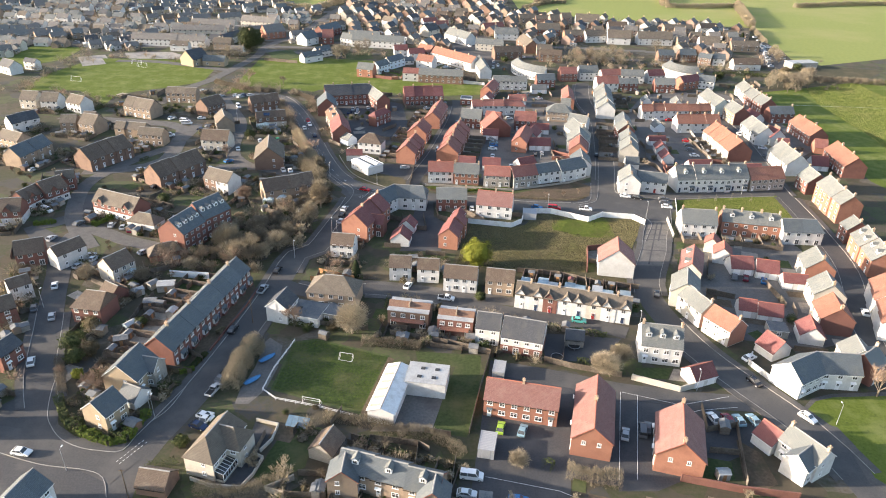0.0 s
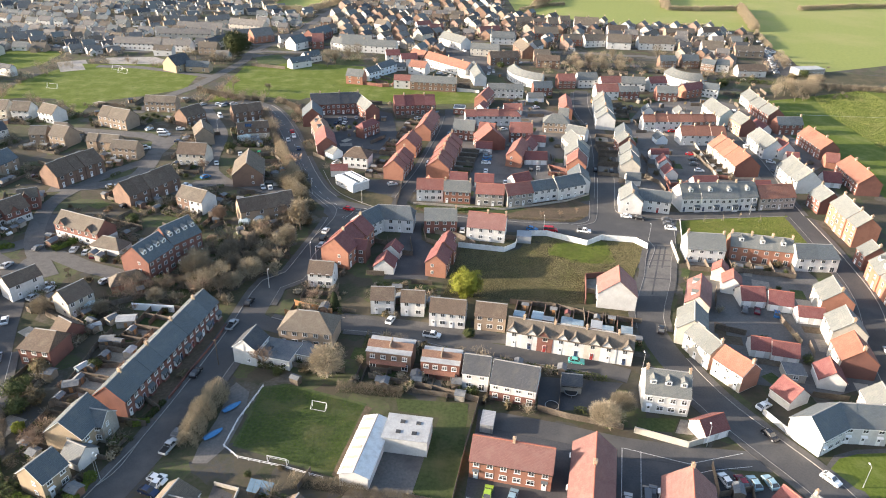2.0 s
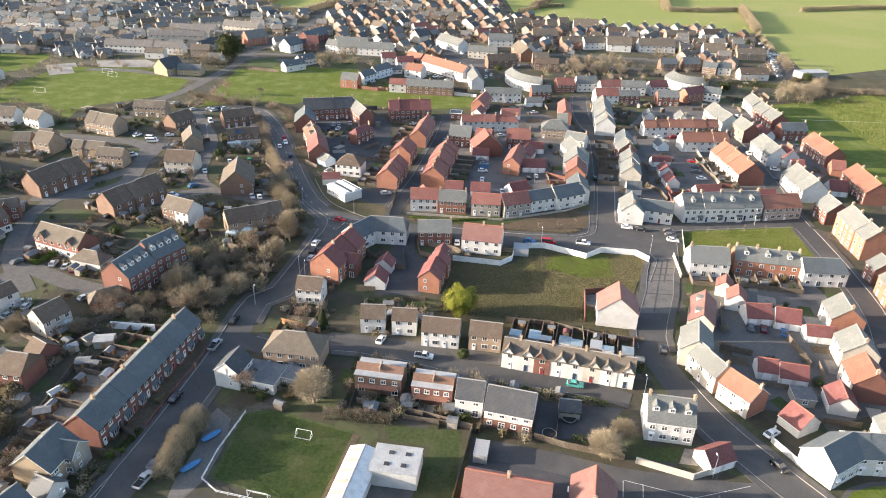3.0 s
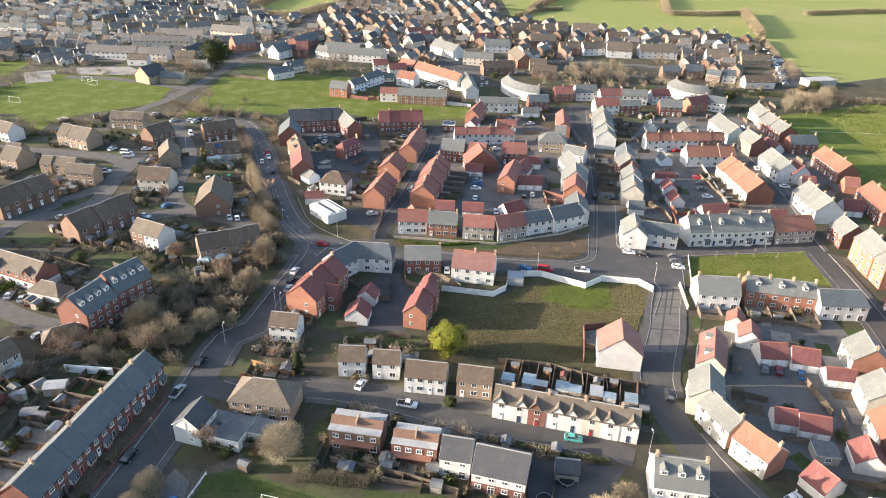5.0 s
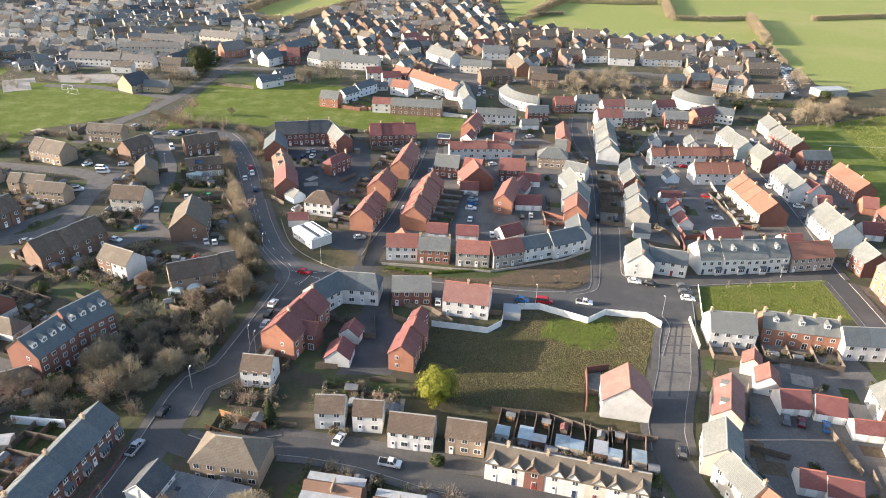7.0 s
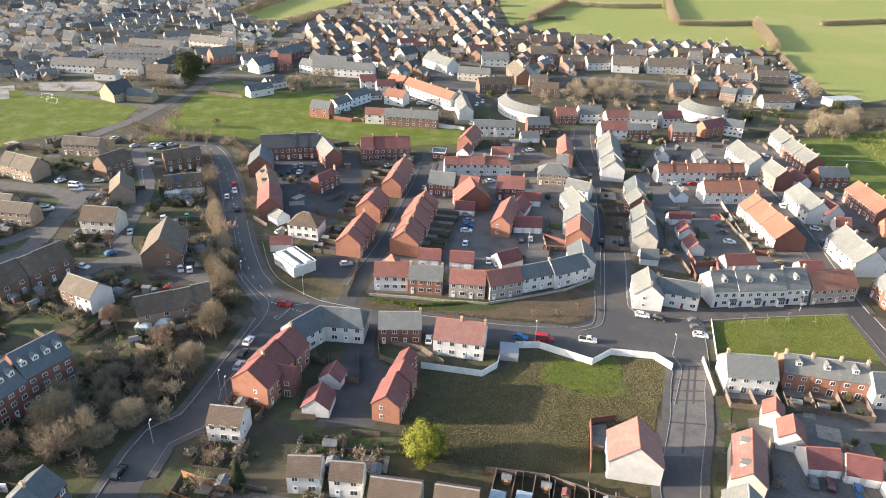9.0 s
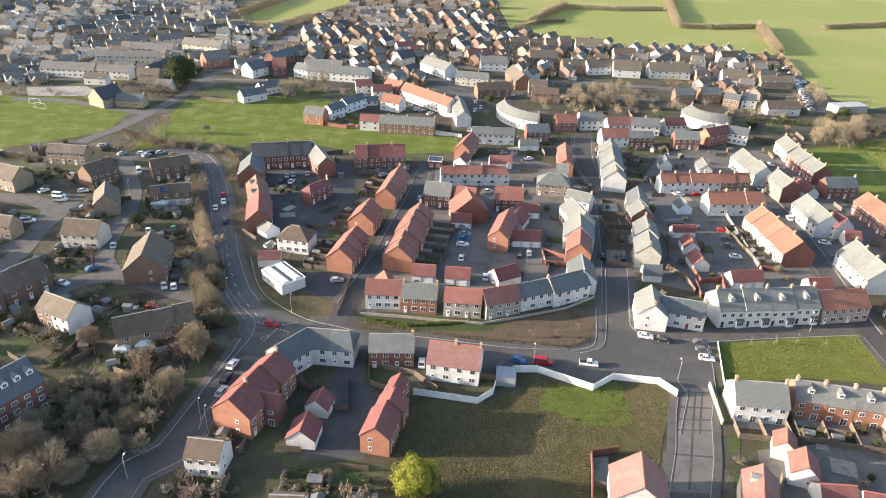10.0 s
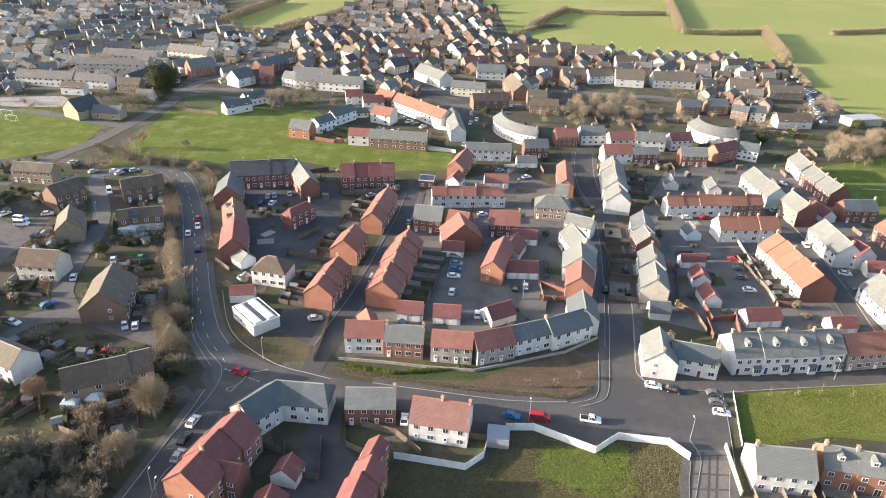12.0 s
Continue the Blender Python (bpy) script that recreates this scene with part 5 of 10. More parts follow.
def far_town(poly, gaps):
    """Streets of small houses fading into the distance, one object of many."""
    rng = random.Random(12)
    y = 405.0
    k = 0
    while y < 930:
        k += 1
        bend = 14 * noise.noise((k * 0.7, 3.0, 0.0))
        x = -760.0 + rng.uniform(0, 8)
        while x < 340:
            west = x < -100
            step = rng.uniform(11, 14.5) if west else rng.uniform(12.5, 17)
            yy = y + 22 * noise.noise((x * 0.006, y * 0.01, 4.0)) + rng.uniform(-1.5, 1.5) + (x + 100) * -0.03
            if inside(x, yy, poly) and clear(x, yy, 4.5) and not any(inside(x, yy, p) for p in gaps) and rng.random() < 0.95:
                side = noise.noise((x * 0.011, y * 0.013, 8.0))
                if west:
                    wa = rng.choice(("white", "white", "cream", "white", "buff", "stone"))
                    ro = rng.choice(("ash", "tan", "dark", "grey", "ash", "ash", "grey"))
                    e = rng.choice((2.6, 2.7, 2.7, 4.4))
                    turn = (34 if side > -0.05 else -6) + bend + rng.uniform(-6, 6)
                    L, d = rng.uniform(7.5, 10.5), rng.uniform(6.3, 7.6)
                else:
                    wa = rng.choice(("pink", "dull", "dull", "buff", "cream", "white", "pink", "stone"))
                    ro = rng.choice(("brown", "tan", "ash", "ash", "dark", "tan", "ash", "grey"))
                    e = rng.choice((4.4, 4.6, 4.8))
                    turn = 58 + bend + rng.uniform(-5, 5) if side > -0.12 else -4 + bend + rng.uniform(-5, 5)
                    L, d = rng.uniform(8, 11), rng.uniform(6.5, 7.8)
                FOOT.append((x, yy, radians(turn), L / 2, 4.0))
                far_row(pose(x, yy, 0, 0, 0, turn), L, d, e, [wa], [ro], 1, rng.uniform(0.68, 0.85))
                if rng.random() < 0.4:
                    # a lower wing across the house
                    u = rng.choice((-1, 1)) * L * 0.2
                    far_row(pose(x, yy, 0, 0, 0, turn) @ pose(u, -d / 2 - 0.6, 0, 0, 0, 90), 4.5, 4.2, max(2.4, e - 1.0), [wa], [ro], 1, 0.8, bare=1)
                for _ in range(2):
                    far_bush(x + rng.uniform(-8, 8), yy + rng.choice((-1, 1)) * rng.uniform(6, 11), rng, 60, 0.7)
                for _ in range(3):
                    tx, ty = x + rng.uniform(-9, 9), yy + rng.choice((-1, 1)) * rng.uniform(6, 11)
                    if clear(tx, ty, 0.5):
                        far_tree(tx, ty, rng, rng.uniform(3, 8), 45)
                if rng.random() < 0.35:
                    far_row(pose(x + rng.uniform(-6, 6), yy - rng.uniform(9, 12), 0, 0, 0, turn + 90), 5, 3, 2.1, [rng.choice(("white", "buff", "stone"))], [rng.choice(("felt", "metal", "ash"))], 1, 0.3)
                for _ in range(2):
                    if rng.random() < 0.45:
                        far_car(x + rng.uniform(-6, 6), yy + 8.6 + rng.choice((0, 4.6)), radians(rng.uniform(-4, 4)), rng.choice((0, 0, 1, 2)))
            x += step
            if k % 2 and inside(x, yy, poly) and inside(x + 9, yy, poly):
                STREETS.box(x - 9.5, x + 9.5, yy + 8.0, yy + 14.5, -0.02, 0.0302 + 0.0011 * (len(STREETS.f) // 6 % 13))
        y += rng.uniform(18, 22)


BUSHES, FENCES = Shape(), Shape()


def far_tree(x, y, rng, h, n=190):
    """A small leafless tree of the gardens: twigs spreading from a stem."""
    m = rng.choice((2, 2, 3, 3, 4))
    for k in range(n):
        u = Vector((rng.gauss(0, 0.5), rng.gauss(0, 0.5), rng.uniform(0.15, 1.0)))
        r = u.normalized() * h * rng.uniform(0.25, 1.0) * (0.75 + 0.25 * noise.noise(u * 2 + Vector((x, y, 0))))
        p = Vector((x, y, h * 0.12)) + r * 0.85
        d = (u.normalized() + Vector((rng.uniform(-0.6, 0.6), rng.uniform(-0.6, 0.6), rng.uniform(-0.2, 0.6)))).normalized() * h * rng.uniform(0.1, 0.22)
        e = d.cross(Vector((rng.uniform(-1, 1), rng.uniform(-1, 1), rng.uniform(-1, 1)))).normalized() * rng.uniform(0.03, 0.06) * (1 if n > 100 else 2.5)
        BUSHES.face([p - d * 0.5 - e, p - d * 0.5 + e, p + d * 0.5 + e * 0.4, p + d * 0.5 - e * 0.4], m)
    for k in range(5):
        a = k * 1.26 + rng.uniform(-0.4, 0.4)
        BUSHES.tube((x, y, 0), (x + math.cos(a) * h * 0.25, y + math.sin(a) * h * 0.25, h * 0.7), 0.05 * h / 4, 0.02, 3, 3, False)


def hedge_line(ax, ay, bx, by, w, h, rng, m):
    L = math.hypot(bx - ax, by - ay)
    ux, uy = (bx - ax) / L, (by - ay) / L
    for _ in range(int(L * 34)):
        t, side = rng.uniform(0, L), rng.choice((-1, 0, 1))
        hh = h * (1 + 0.25 * noise.noise((ax + t * 0.5, ay, 2.0)))
        o = side * w / 2 if side else rng.uniform(-w / 2, w / 2)
        c = Vector((ax + ux * t - uy * o, ay + uy * t + ux * o, rng.uniform(0.05, hh) if side else hh))
        a, b = leaf_axes(rng, Vector((-uy * side, ux * side, 0.2 if side else 1.0)), 0.6)
        q = rng.uniform(0.12, 0.24)
        BUSHES.face([c - a * q, c - b * q, c + a * q, c + b * q], m)


def yards(poly, seed):
    """Fences, hedges, small trees and bushes in the yards round the houses of an older estate."""
    rng = random.Random(seed)
    for hx, hy, a, hl, hw in list(FOOT):
        if not inside(hx, hy, poly):
            continue
        ca, sa2 = math.cos(a), math.sin(a)
        loc = lambda u, v: (hx + u * ca - v * sa2, hy + u * sa2 + v * ca)
        for side in (-1, 1):
            deep = rng.uniform(6, 10)
            us = [-hl]
            while us[-1] + 5 < hl:
                us.append(us[-1] + rng.uniform(5, 7))
            us.append(hl + rng.uniform(0.5, 3))
            runs = [(u, hw + 0.3, u, hw + deep) for u in us] + [(us[0], hw + deep, us[-1], hw + deep)]
            for u0, v0, u1, v1 in runs:
                n = max(1, int(math.hypot(u1 - u0, v1 - v0) / 2.2))
                hedged, h = rng.random() < 0.4, rng.uniform(1.1, 1.8)
                for k in range(n):
                    p, q = loc(u0 + (u1 - u0) * k / n, side * (v0 + (v1 - v0) * k / n)), loc(u0 + (u1 - u0) * (k + 1) / n, side * (v0 + (v1 - v0) * (k + 1) / n))
                    if not (clear(*p, 0.05) and clear(*q, 0.05)):
                        continue
                    if hedged:
                        hedge_line(*p, *q, rng.uniform(0.6, 1.1), h, rng, rng.choice((0, 0, 1, 3)))
                    else:
                        hh = h + rng.uniform(-0.04, 0.04)
                        ribbon([Vector((*p, 0)), Vector((*q, 0))], -0.04, 0.04, 0, hh, FENCES)
                        FENCES.tube((*p, 0), (*p, hh + 0.12), 0.07, 0.07, 4)
            for _ in range(int(hl * 1.4) + 3):
                x, y = loc(rng.uniform(-hl - 2, hl + 2), side * (hw + rng.uniform(1.0, deep)))
                if not clear(x, y, 0.6):
                    continue
                k = rng.random()
                if k < 0.42:
                    far_tree(x, y, rng, rng.uniform(2.0, 5.5))
                elif k < 0.85:
                    far_bush(x, y, rng, 170, 0.5)
                else:
                    far_row(pose(x, y, 0, 0, 0, math.degrees(a) + rng.choice((0, 90))), rng.uniform(2, 3), rng.uniform(1.6, 2.4), 1.9, [rng.choice(("dull", "stone", "buff"))], ["felt"], 1, 0.4, bare=1)


def far_bush(x, y, rng, n=70, small=1.0):
    """A small leafy clump of a distant garden."""
    r, h, m = rng.uniform(1.2, 3.6) * small, rng.uniform(1.8, 5.5) * small, rng.randrange(4)
    if not clear(x, y, 0.5):
        return
    for _ in range(n):
        u = Vector((rng.gauss(0, 1), rng.gauss(0, 1), rng.gauss(0, 1))).normalized()
        v = u * rng.random() ** 0.4
        c = Vector((x + v.x * r, y + v.y * r, h * 0.5 + v.z * h * 0.5))
        a, b = leaf_axes(rng, u, 0.7)
        q = r * 0.24 * (70 / n) ** 0.5
        BUSHES.face([c - a * q, c - b * q, c + a * q, c + b * q], m)


def finish_far():
    lone("distant_houses", FAR, FAR_MATS, "distant streets of small pale and brick houses", "houses", "", "stuff")
    lone("distant_cars", CARS, [CAR["white"], CAR["silver"], CAR["grey"], GLASS], "small parked cars along the distant streets", "cars", "", "stuff")
    lone("garden_fences", FENCES, FENCE, "weathered wooden fences between the estate gardens", "fence", "", "stuff")
    tagged(part("road", STREETS, LANE, None), "pale distant estate streets between the houses", "road", "", "structure")
    lone("garden_beds", BEDS, [LAWN, PATIO, GRAVEL, SOIL], "patches of garden lawn and paving", "garden", "", "stuff")
    lone("distant_bushes", BUSHES, [LEAF, LEAF_DRY, TWIG, TWIG_DARK, TWIG_RED], "distant garden trees and bushes", "bushes", "", "stuff")


def weeds(poly, n, seed):
    rng = random.Random(seed)
    s = Shape()
    xs, ys = [p[0] for p in poly], [p[1] for p in poly]
    made = 0
    while made < n:
        x, y = rng.uniform(min(xs), max(xs)), rng.uniform(min(ys), max(ys))
        made += 1
        if not inside(x + 5 * noise.noise((x * 0.15, y * 0.15, 9.0)) + rng.gauss(0, 1), y + 5 * noise.noise((x * 0.15, y * 0.15, 3.0)) + rng.gauss(0, 1), poly) or noise.noise((x * 0.12, y * 0.12, seed)) + 0.5 * noise.noise((x * 0.5, y * 0.5, seed)) < rng.uniform(-0.7, 0.1):
            continue
        h = rng.uniform(0.03, 0.2)
        c = Vector((x, y, h * 0.7))
        a = Vector((rng.uniform(-1, 1), rng.uniform(-1, 1), rng.uniform(-0.2, 0.2))).normalized() * rng.uniform(0.07, 0.19)
        b = Vector((-a.y, a.x, rng.uniform(-0.1, 0.2))) * 0.7
        s.face([c - a, c - b, c + a + Vector((0, 0, h * 0.4)), c + b])
    lone("weeds", s, WEED, "low leafy green weeds on rough ground", "weeds", "", "stuff")


def turf(poly, n, seed, mat, h, label, gap=0.5, bare=()):
    """Standing blades and tufts over rough ground."""
    rng = random.Random(seed)
    s = Shape()
    xs, ys = [p[0] for p in poly], [p[1] for p in poly]
    for _ in range(n):
        x, y = rng.uniform(min(xs), max(xs)), rng.uniform(min(ys), max(ys))
        if not inside(x, y, poly) or (bare and inside(x, y, bare)) or noise.noise((x * 0.3, y * 0.3, seed)) + 0.5 * noise.noise((x * 1.1, y * 1.1, seed)) < rng.uniform(-1.2, -0.2 + gap - 0.5):
            continue
        a, k = rng.uniform(0, 3.1416), h * rng.uniform(0.5, 1.25)
        dx, dy = math.cos(a) * k * 0.42, math.sin(a) * k * 0.42
        lx, ly = rng.gauss(0, 0.25) * k, rng.gauss(0, 0.25) * k
        s.face([(x - dx, y - dy, 0.05), (x + dx, y + dy, 0.05), (x + dx * 0.5 + lx, y + dy * 0.5 + ly, 0.05 + k), (x - dx * 0.6 + lx, y - dy * 0.6 + ly, 0.05 + k * 0.85)])
    lone("grass_tufts", s, mat, label, "grass", "", "stuff")


def glazed_lean_to(x, y, head, w, d):
    ob = thing("lean_to_conservatory", pose(x, y, 0, 0, 0, head), "white framed lean-to conservatory with dark glass roof", "conservatory")
    part("base_wall", Shape().box(-w / 2, w / 2, -d / 2, d / 2, 0, 0.6), WALL["cream"], ob)
    part("glazing", Shape().prism([(-d / 2 + 0.06, 0.602), (d / 2, 0.602), (d / 2, 2.9), (-d / 2 + 0.06, 2.25)], -w / 2 + 0.05, w / 2 - 0.05), GLASS, ob)
    n = int(w / 0.8)
    for k in range(n + 1):
        u = -w / 2 + k * w / n
        part("mullion", Shape().box(u - 0.05, u + 0.05, -d / 2, -d / 2 + 0.1, 0.6, 2.3), FRAME, ob)
        if k < n:
            part("glazing_bar", Shape().slope((u, -d / 2 - 0.1, 2.32), (u + 0.06, -d / 2 - 0.1, 2.32), (u + 0.06, d / 2, 3.0), (u, d / 2, 3.0), 0.06), FRAME, ob)
    part("eaves_beam", Shape().box(-w / 2, w / 2, -d / 2 - 0.06, -d / 2 + 0.08, 2.2, 2.34), FRAME, ob)
    part("sill", Shape().box(-w / 2, w / 2, -d / 2 - 0.05, -d / 2 + 0.08, 0.6, 0.68), FRAME, ob)


def solar_stand(x, y, head):
    ob = thing("solar_array", pose(x, y, 0, 0, 0, head), "tilted solar panels on a low timber stand", "solar panel")
    for k in range(4):
        part("panel", Shape().slope((-2.6 + k * 1.3, -1.2, 1.1), (-1.36 + k * 1.3, -1.2, 1.1), (-1.36 + k * 1.3, 1.3, 2.2), (-2.6 + k * 1.3, 1.3, 2.2), 0.05), PANEL_BLUE, ob)
    for u in (-2.4, 0.0, 2.4):
        part("post", Shape().box(u - 0.05, u + 0.05, -1.1, -1.0, 0, 1.08), FENCE, ob)
        part("post", Shape().box(u - 0.05, u + 0.05, 1.1, 1.2, 0, 2.05), FENCE, ob)


def young_tree(x, y):
    rng = random.Random(int(x * 3 + y))
    ob = thing("young_tree", pose(x, y, 0), "newly planted young tree between two stakes", "tree", "young trees")
    s = Shape()
    grow(s, rng, Vector((0, 0, 0)), Vector((0, 0, 1)), 1.6, 0.04, 2, 0.5, 4)
    part("stem", s, [BARK, TWIG], ob)
    for k in (-1, 1):
        part("stake", Shape().tube((k * 0.4, 0, 0), (k * 0.4, 0, 1.1), 0.05, 0.05, 6), GRAVEL, ob)
    part("crossbar", Shape().box(-0.45, 0.45, -0.04, 0.04, 0.95, 1.05), GRAVEL, ob)


def container(x, y, head, L, d, h, mat, label, name):
    ob = thing(name, pose(x, y, 0, 0, 0, head), label, name.split("_")[-1])
    part("body", Shape().box(-L / 2, L / 2, -d / 2, d / 2, 0.05, h), mat, ob)
    s = Shape()
    for k in range(int(L / 0.5)):
        s.box(-L / 2 + 0.2 + k * 0.5, -L / 2 + 0.3 + k * 0.5, -d / 2 + 0.05, d / 2 - 0.05, h + 0.003, h + 0.05)
    s.box(-L / 2 - 0.04, L / 2 + 0.04, -d / 2 - 0.04, -d / 2 + 0.06, h - 0.08, h + 0.06).box(-L / 2 - 0.04, L / 2 + 0.04, d / 2 - 0.06, d / 2 + 0.04, h - 0.08, h + 0.06)
    part("roof_ribs", s, mat, ob)
    part("door", Shape().box(L / 2 - 0.01, L / 2 + 0.04, -0.9, 0.9, 0.1, h - 0.2), GALV, ob)
    for k in (-1, 1):
        part("skid", Shape().box(-L / 2, L / 2, k * d * 0.4 - 0.08, k * d * 0.4 + 0.08, 0, 0.05), GALV, ob)


def tarp_boat(x, y, head):
    ob = thing("covered_boat", pose(x, y, 0, 0, 0, head), "small boat under a bright blue tarpaulin", "boat", "covered boats")
    s = Shape()
    prof = [(-2.4, 0.55, 0.7), (-1.5, 0.85, 0.95), (0.0, 0.95, 1.05), (1.4, 0.7, 0.95), (2.4, 0.1, 0.75)]
    for (xa, wa, za), (xb, wb, zb) in zip(prof, prof[1:]):
        for k in (-1, 1):
            q = [(xa, k * wa, 0.45), (xb, k * wb, 0.45), (xb, 0, zb), (xa, 0, za)]
            s.face(q if k < 0 else q[::-1])
            q = [(xa, k * wa * 0.6, 0.12), (xb, k * wb * 0.6, 0.12), (xb, k * wb, 0.45), (xa, k * wa, 0.45)]
            s.face(q if k < 0 else q[::-1])
    part("cover", s, TARP, ob)
    for k in (-1.2, 1.2):
        part("trestle", Shape().box(k - 0.08, k + 0.08, -0.6, 0.6, 0, 0.16), FENCE, ob)


def solar_panel(x, y):
    ob = thing("rooftop_solar_array", pose(x, y, 6.6, 38, 0, 4), "dark blue solar panels on a brown tiled roof", "solar panel")
    for k in range(6):
        part("panel", Shape().box(-3.2 + k * 1.05, -2.2 + k * 1.05, -0.85, 0.85, 0.02, 0.07), SOLAR, ob)
    part("rail", Shape().box(-3.3, 3.2, -0.5, -0.44, -0.15, 0.02).box(-3.3, 3.2, 0.44, 0.5, -0.15, 0.02), GALV, ob)




# ---------- the ground, one sheet to the horizon ----------
bm = bmesh.new()
bmesh.ops.create_grid(bm, x_segments=1, y_segments=1, size=2500)
me = bpy.data.meshes.new("ground")
bm.to_mesh(me)
bm.free()
GROUND, t, b = shader("garden_ground", 0.95)
p = place(t)
warp = t.nodes.new("ShaderNodeVectorMath")
warp.operation = "ADD"
wn = t.nodes.new("ShaderNodeTexNoise")
wn.inputs["Scale"].default_value = 0.08
t.links.new(p, wn.inputs["Vector"])
ws = t.nodes.new("ShaderNodeVectorMath")
ws.operation = "SCALE"
ws.inputs["Scale"].default_value = 9.0
t.links.new(wn.outputs["Color"], ws.inputs[0])
t.links.new(p, warp.inputs[0])
t.links.new(ws.outputs[0], warp.inputs[1])
vor = t.nodes.new("ShaderNodeTexVoronoi")
vor.inputs["Scale"].default_value = 0.13
t.links.new(warp.outputs[0], vor.inputs["Vector"])
cr = t.nodes.new("ShaderNodeValToRGB")
cr.color_ramp.interpolation = "CONSTANT"
# yards, lawns, beds and drives side by side, as in back gardens
for k, (at, c) in enumerate(((0.0, (0.046, 0.055, 0.024)), (0.28, (0.066, 0.055, 0.038)), (0.45, (0.075, 0.095, 0.034)), (0.62, (0.06, 0.06, 0.06)), (0.75, (0.125, 0.112, 0.095)), (0.84, (0.085, 0.072, 0.05)), (0.93, (0.065, 0.060, 0.045)))):
    e = cr.color_ramp.elements[k] if k < 2 else cr.color_ramp.elements.new(at)
    e.position, e.color = at, (*c, 1)
sp = t.nodes.new("ShaderNodeSeparateColor")
t.links.new(vor.outputs["Color"], sp.inputs[0])
t.links.new(sp.outputs[0], cr.inputs[0])
fine = noise_at(t, p, 1.1, 6.0)
col = blend(t, ramp(t, fine, 0.35, 0.7), cr.outputs[0], (0.078, 0.067, 0.046))
t.links.new(blend(t, ramp(t, noise_at(t, p, 0.25, 5.0), 0.5, 0.75), col, (0.042, 0.05, 0.022)), b.inputs["Base Color"])
bumped(t, b, fine, 0.7, 0.1)
me.materials.append(GROUND)
tagged(new("ground", me), "mixed garden soil and short grass", "ground", "", "structure")

# Roads
area([(-106.5, 120.4), (-99.7, 130.7), (-94.7, 128.8), (-90.3, 120.2), (-83.8, 114.1), (-76.1, 111.0), (-68.9, 110.0), (-65.0, 106.6), (-68.3, 101.8), (-78.0, 104.8), (-86.6, 107.6), (-99.0, 108.1)], ASPHALT, 'road', 'wide grey asphalt junction')
area([(-42.7, 254.1), (-43.6, 270.9), (-35.1, 265.1), (-26.7, 260.8), (-14.7, 259.3), (-8.4, 255.8), (-13.3, 251.5), (-26.2, 252.9), (-29.4, 244.3), (-34.1, 242.1)], ASPHALT, 'road', 'wide grey asphalt junction')
area([(12.4, 147.9), (32.8, 143.2), (45.3, 137.1), (38.1, 105.8), (27.7, 107.2), (26.6, 99.7), (6.3, 101.8)], TARMAC, 'car_park', 'dark tarmac parking court')
road([(-65.5, 95.4), (-66.3, 105.7), (-64.5, 115.3), (-59.6, 131.9), (-55.5, 154.6), (-52.3, 176.8), (-49.8, 201.8), (-44.0, 207.3), (-40.1, 226.5), (-37.4, 241.9), (-35.9, 254.9)], 7.5, left=[(0.08, 0.3), (0.34, 0.95)], right=[(0.32, 0.42), (0.55, 0.93)], name='road')
road([(-35.1, 252.3), (-38.8, 261.2), (-47.5, 273.3), (-56.4, 293.2), (-65.2, 317.3), (-78.0, 351.6), (-91.0, 377.8), (-101.4, 389.1), (-112.6, 393.1)], 7.0, left=[(0.05, 0.95)], right=[(0.1, 0.4), (0.5, 0.9)], dashes=[(0.05, 0.95)], mat=MAIN)
road([(-37.5, 257.8), (-27.0, 256.2), (-7.8, 251.9), (14.7, 248.6), (33.7, 246.1), (48.6, 246.4), (63.9, 248.3), (88.0, 251.0)], 8.5, left=[(0.3, 0.66)], dashes=[])
road([(61.7, 247.8), (64.9, 268.0), (69.5, 293.1), (74.8, 329.0), (77.9, 361.2), (75.8, 388.8), (78.3, 415.3), (81.9, 434.4)], 8.0, left=[(0.14, 0.6), (0.64, 0.95)], right=[(0.12, 0.6), (0.64, 0.95)])
road([(83.6, 248.1), (75.1, 225.5), (71.6, 213.1), (63.5, 190.9), (63.2, 176.0), (69.1, 155.2), (77.7, 139.0), (85.7, 125.2), (90.2, 110.6), (92.1, 96.7)], 8.0, left=[(0.12, 0.42), (0.5, 0.9)], right=[(0.12, 0.45), (0.55, 0.9)])
road([(-16.4, 256.9), (-13.0, 275.7), (-7.8, 296.9), (-3.4, 322.4), (1.2, 351.6), (3.4, 375.6), (3.4, 388.8)], 5.5, left=[(0.1, 0.9)], right=[(0.15, 0.9)])
road([(137.9, 266.8), (137.4, 247.8), (136.2, 228.1), (132.9, 202.0), (121.3, 168.7), (116.1, 143.0)], 6.5, left=[(0.05, 0.9)], right=[(0.05, 0.9)])
road([(137.1, 258.8), (138.6, 279.7), (142.8, 309.7), (145.2, 339.9), (145.2, 357.1), (146.7, 376.2)], 6.5, left=[(0.1, 0.9)], right=[(0.05, 0.9)])
road([(-52.3, 184.1), (-39.0, 178.2), (-24.0, 181.7), (-4.8, 178.5), (10.4, 173.1), (26.7, 169.5), (42.5, 166.0), (51.4, 162.2)], 6.0, right=[(0.25, 0.95)], left=[(0.1, 0.3)])
road([(75.7, 133.6), (62.1, 134.4), (44.6, 137.0), (31.0, 140.8), (16.9, 144.0)], 6.0)
road([(-105.7, 114.9), (-92.0, 112.9), (-78.5, 110.9), (-66.3, 105.7)], 8.0)
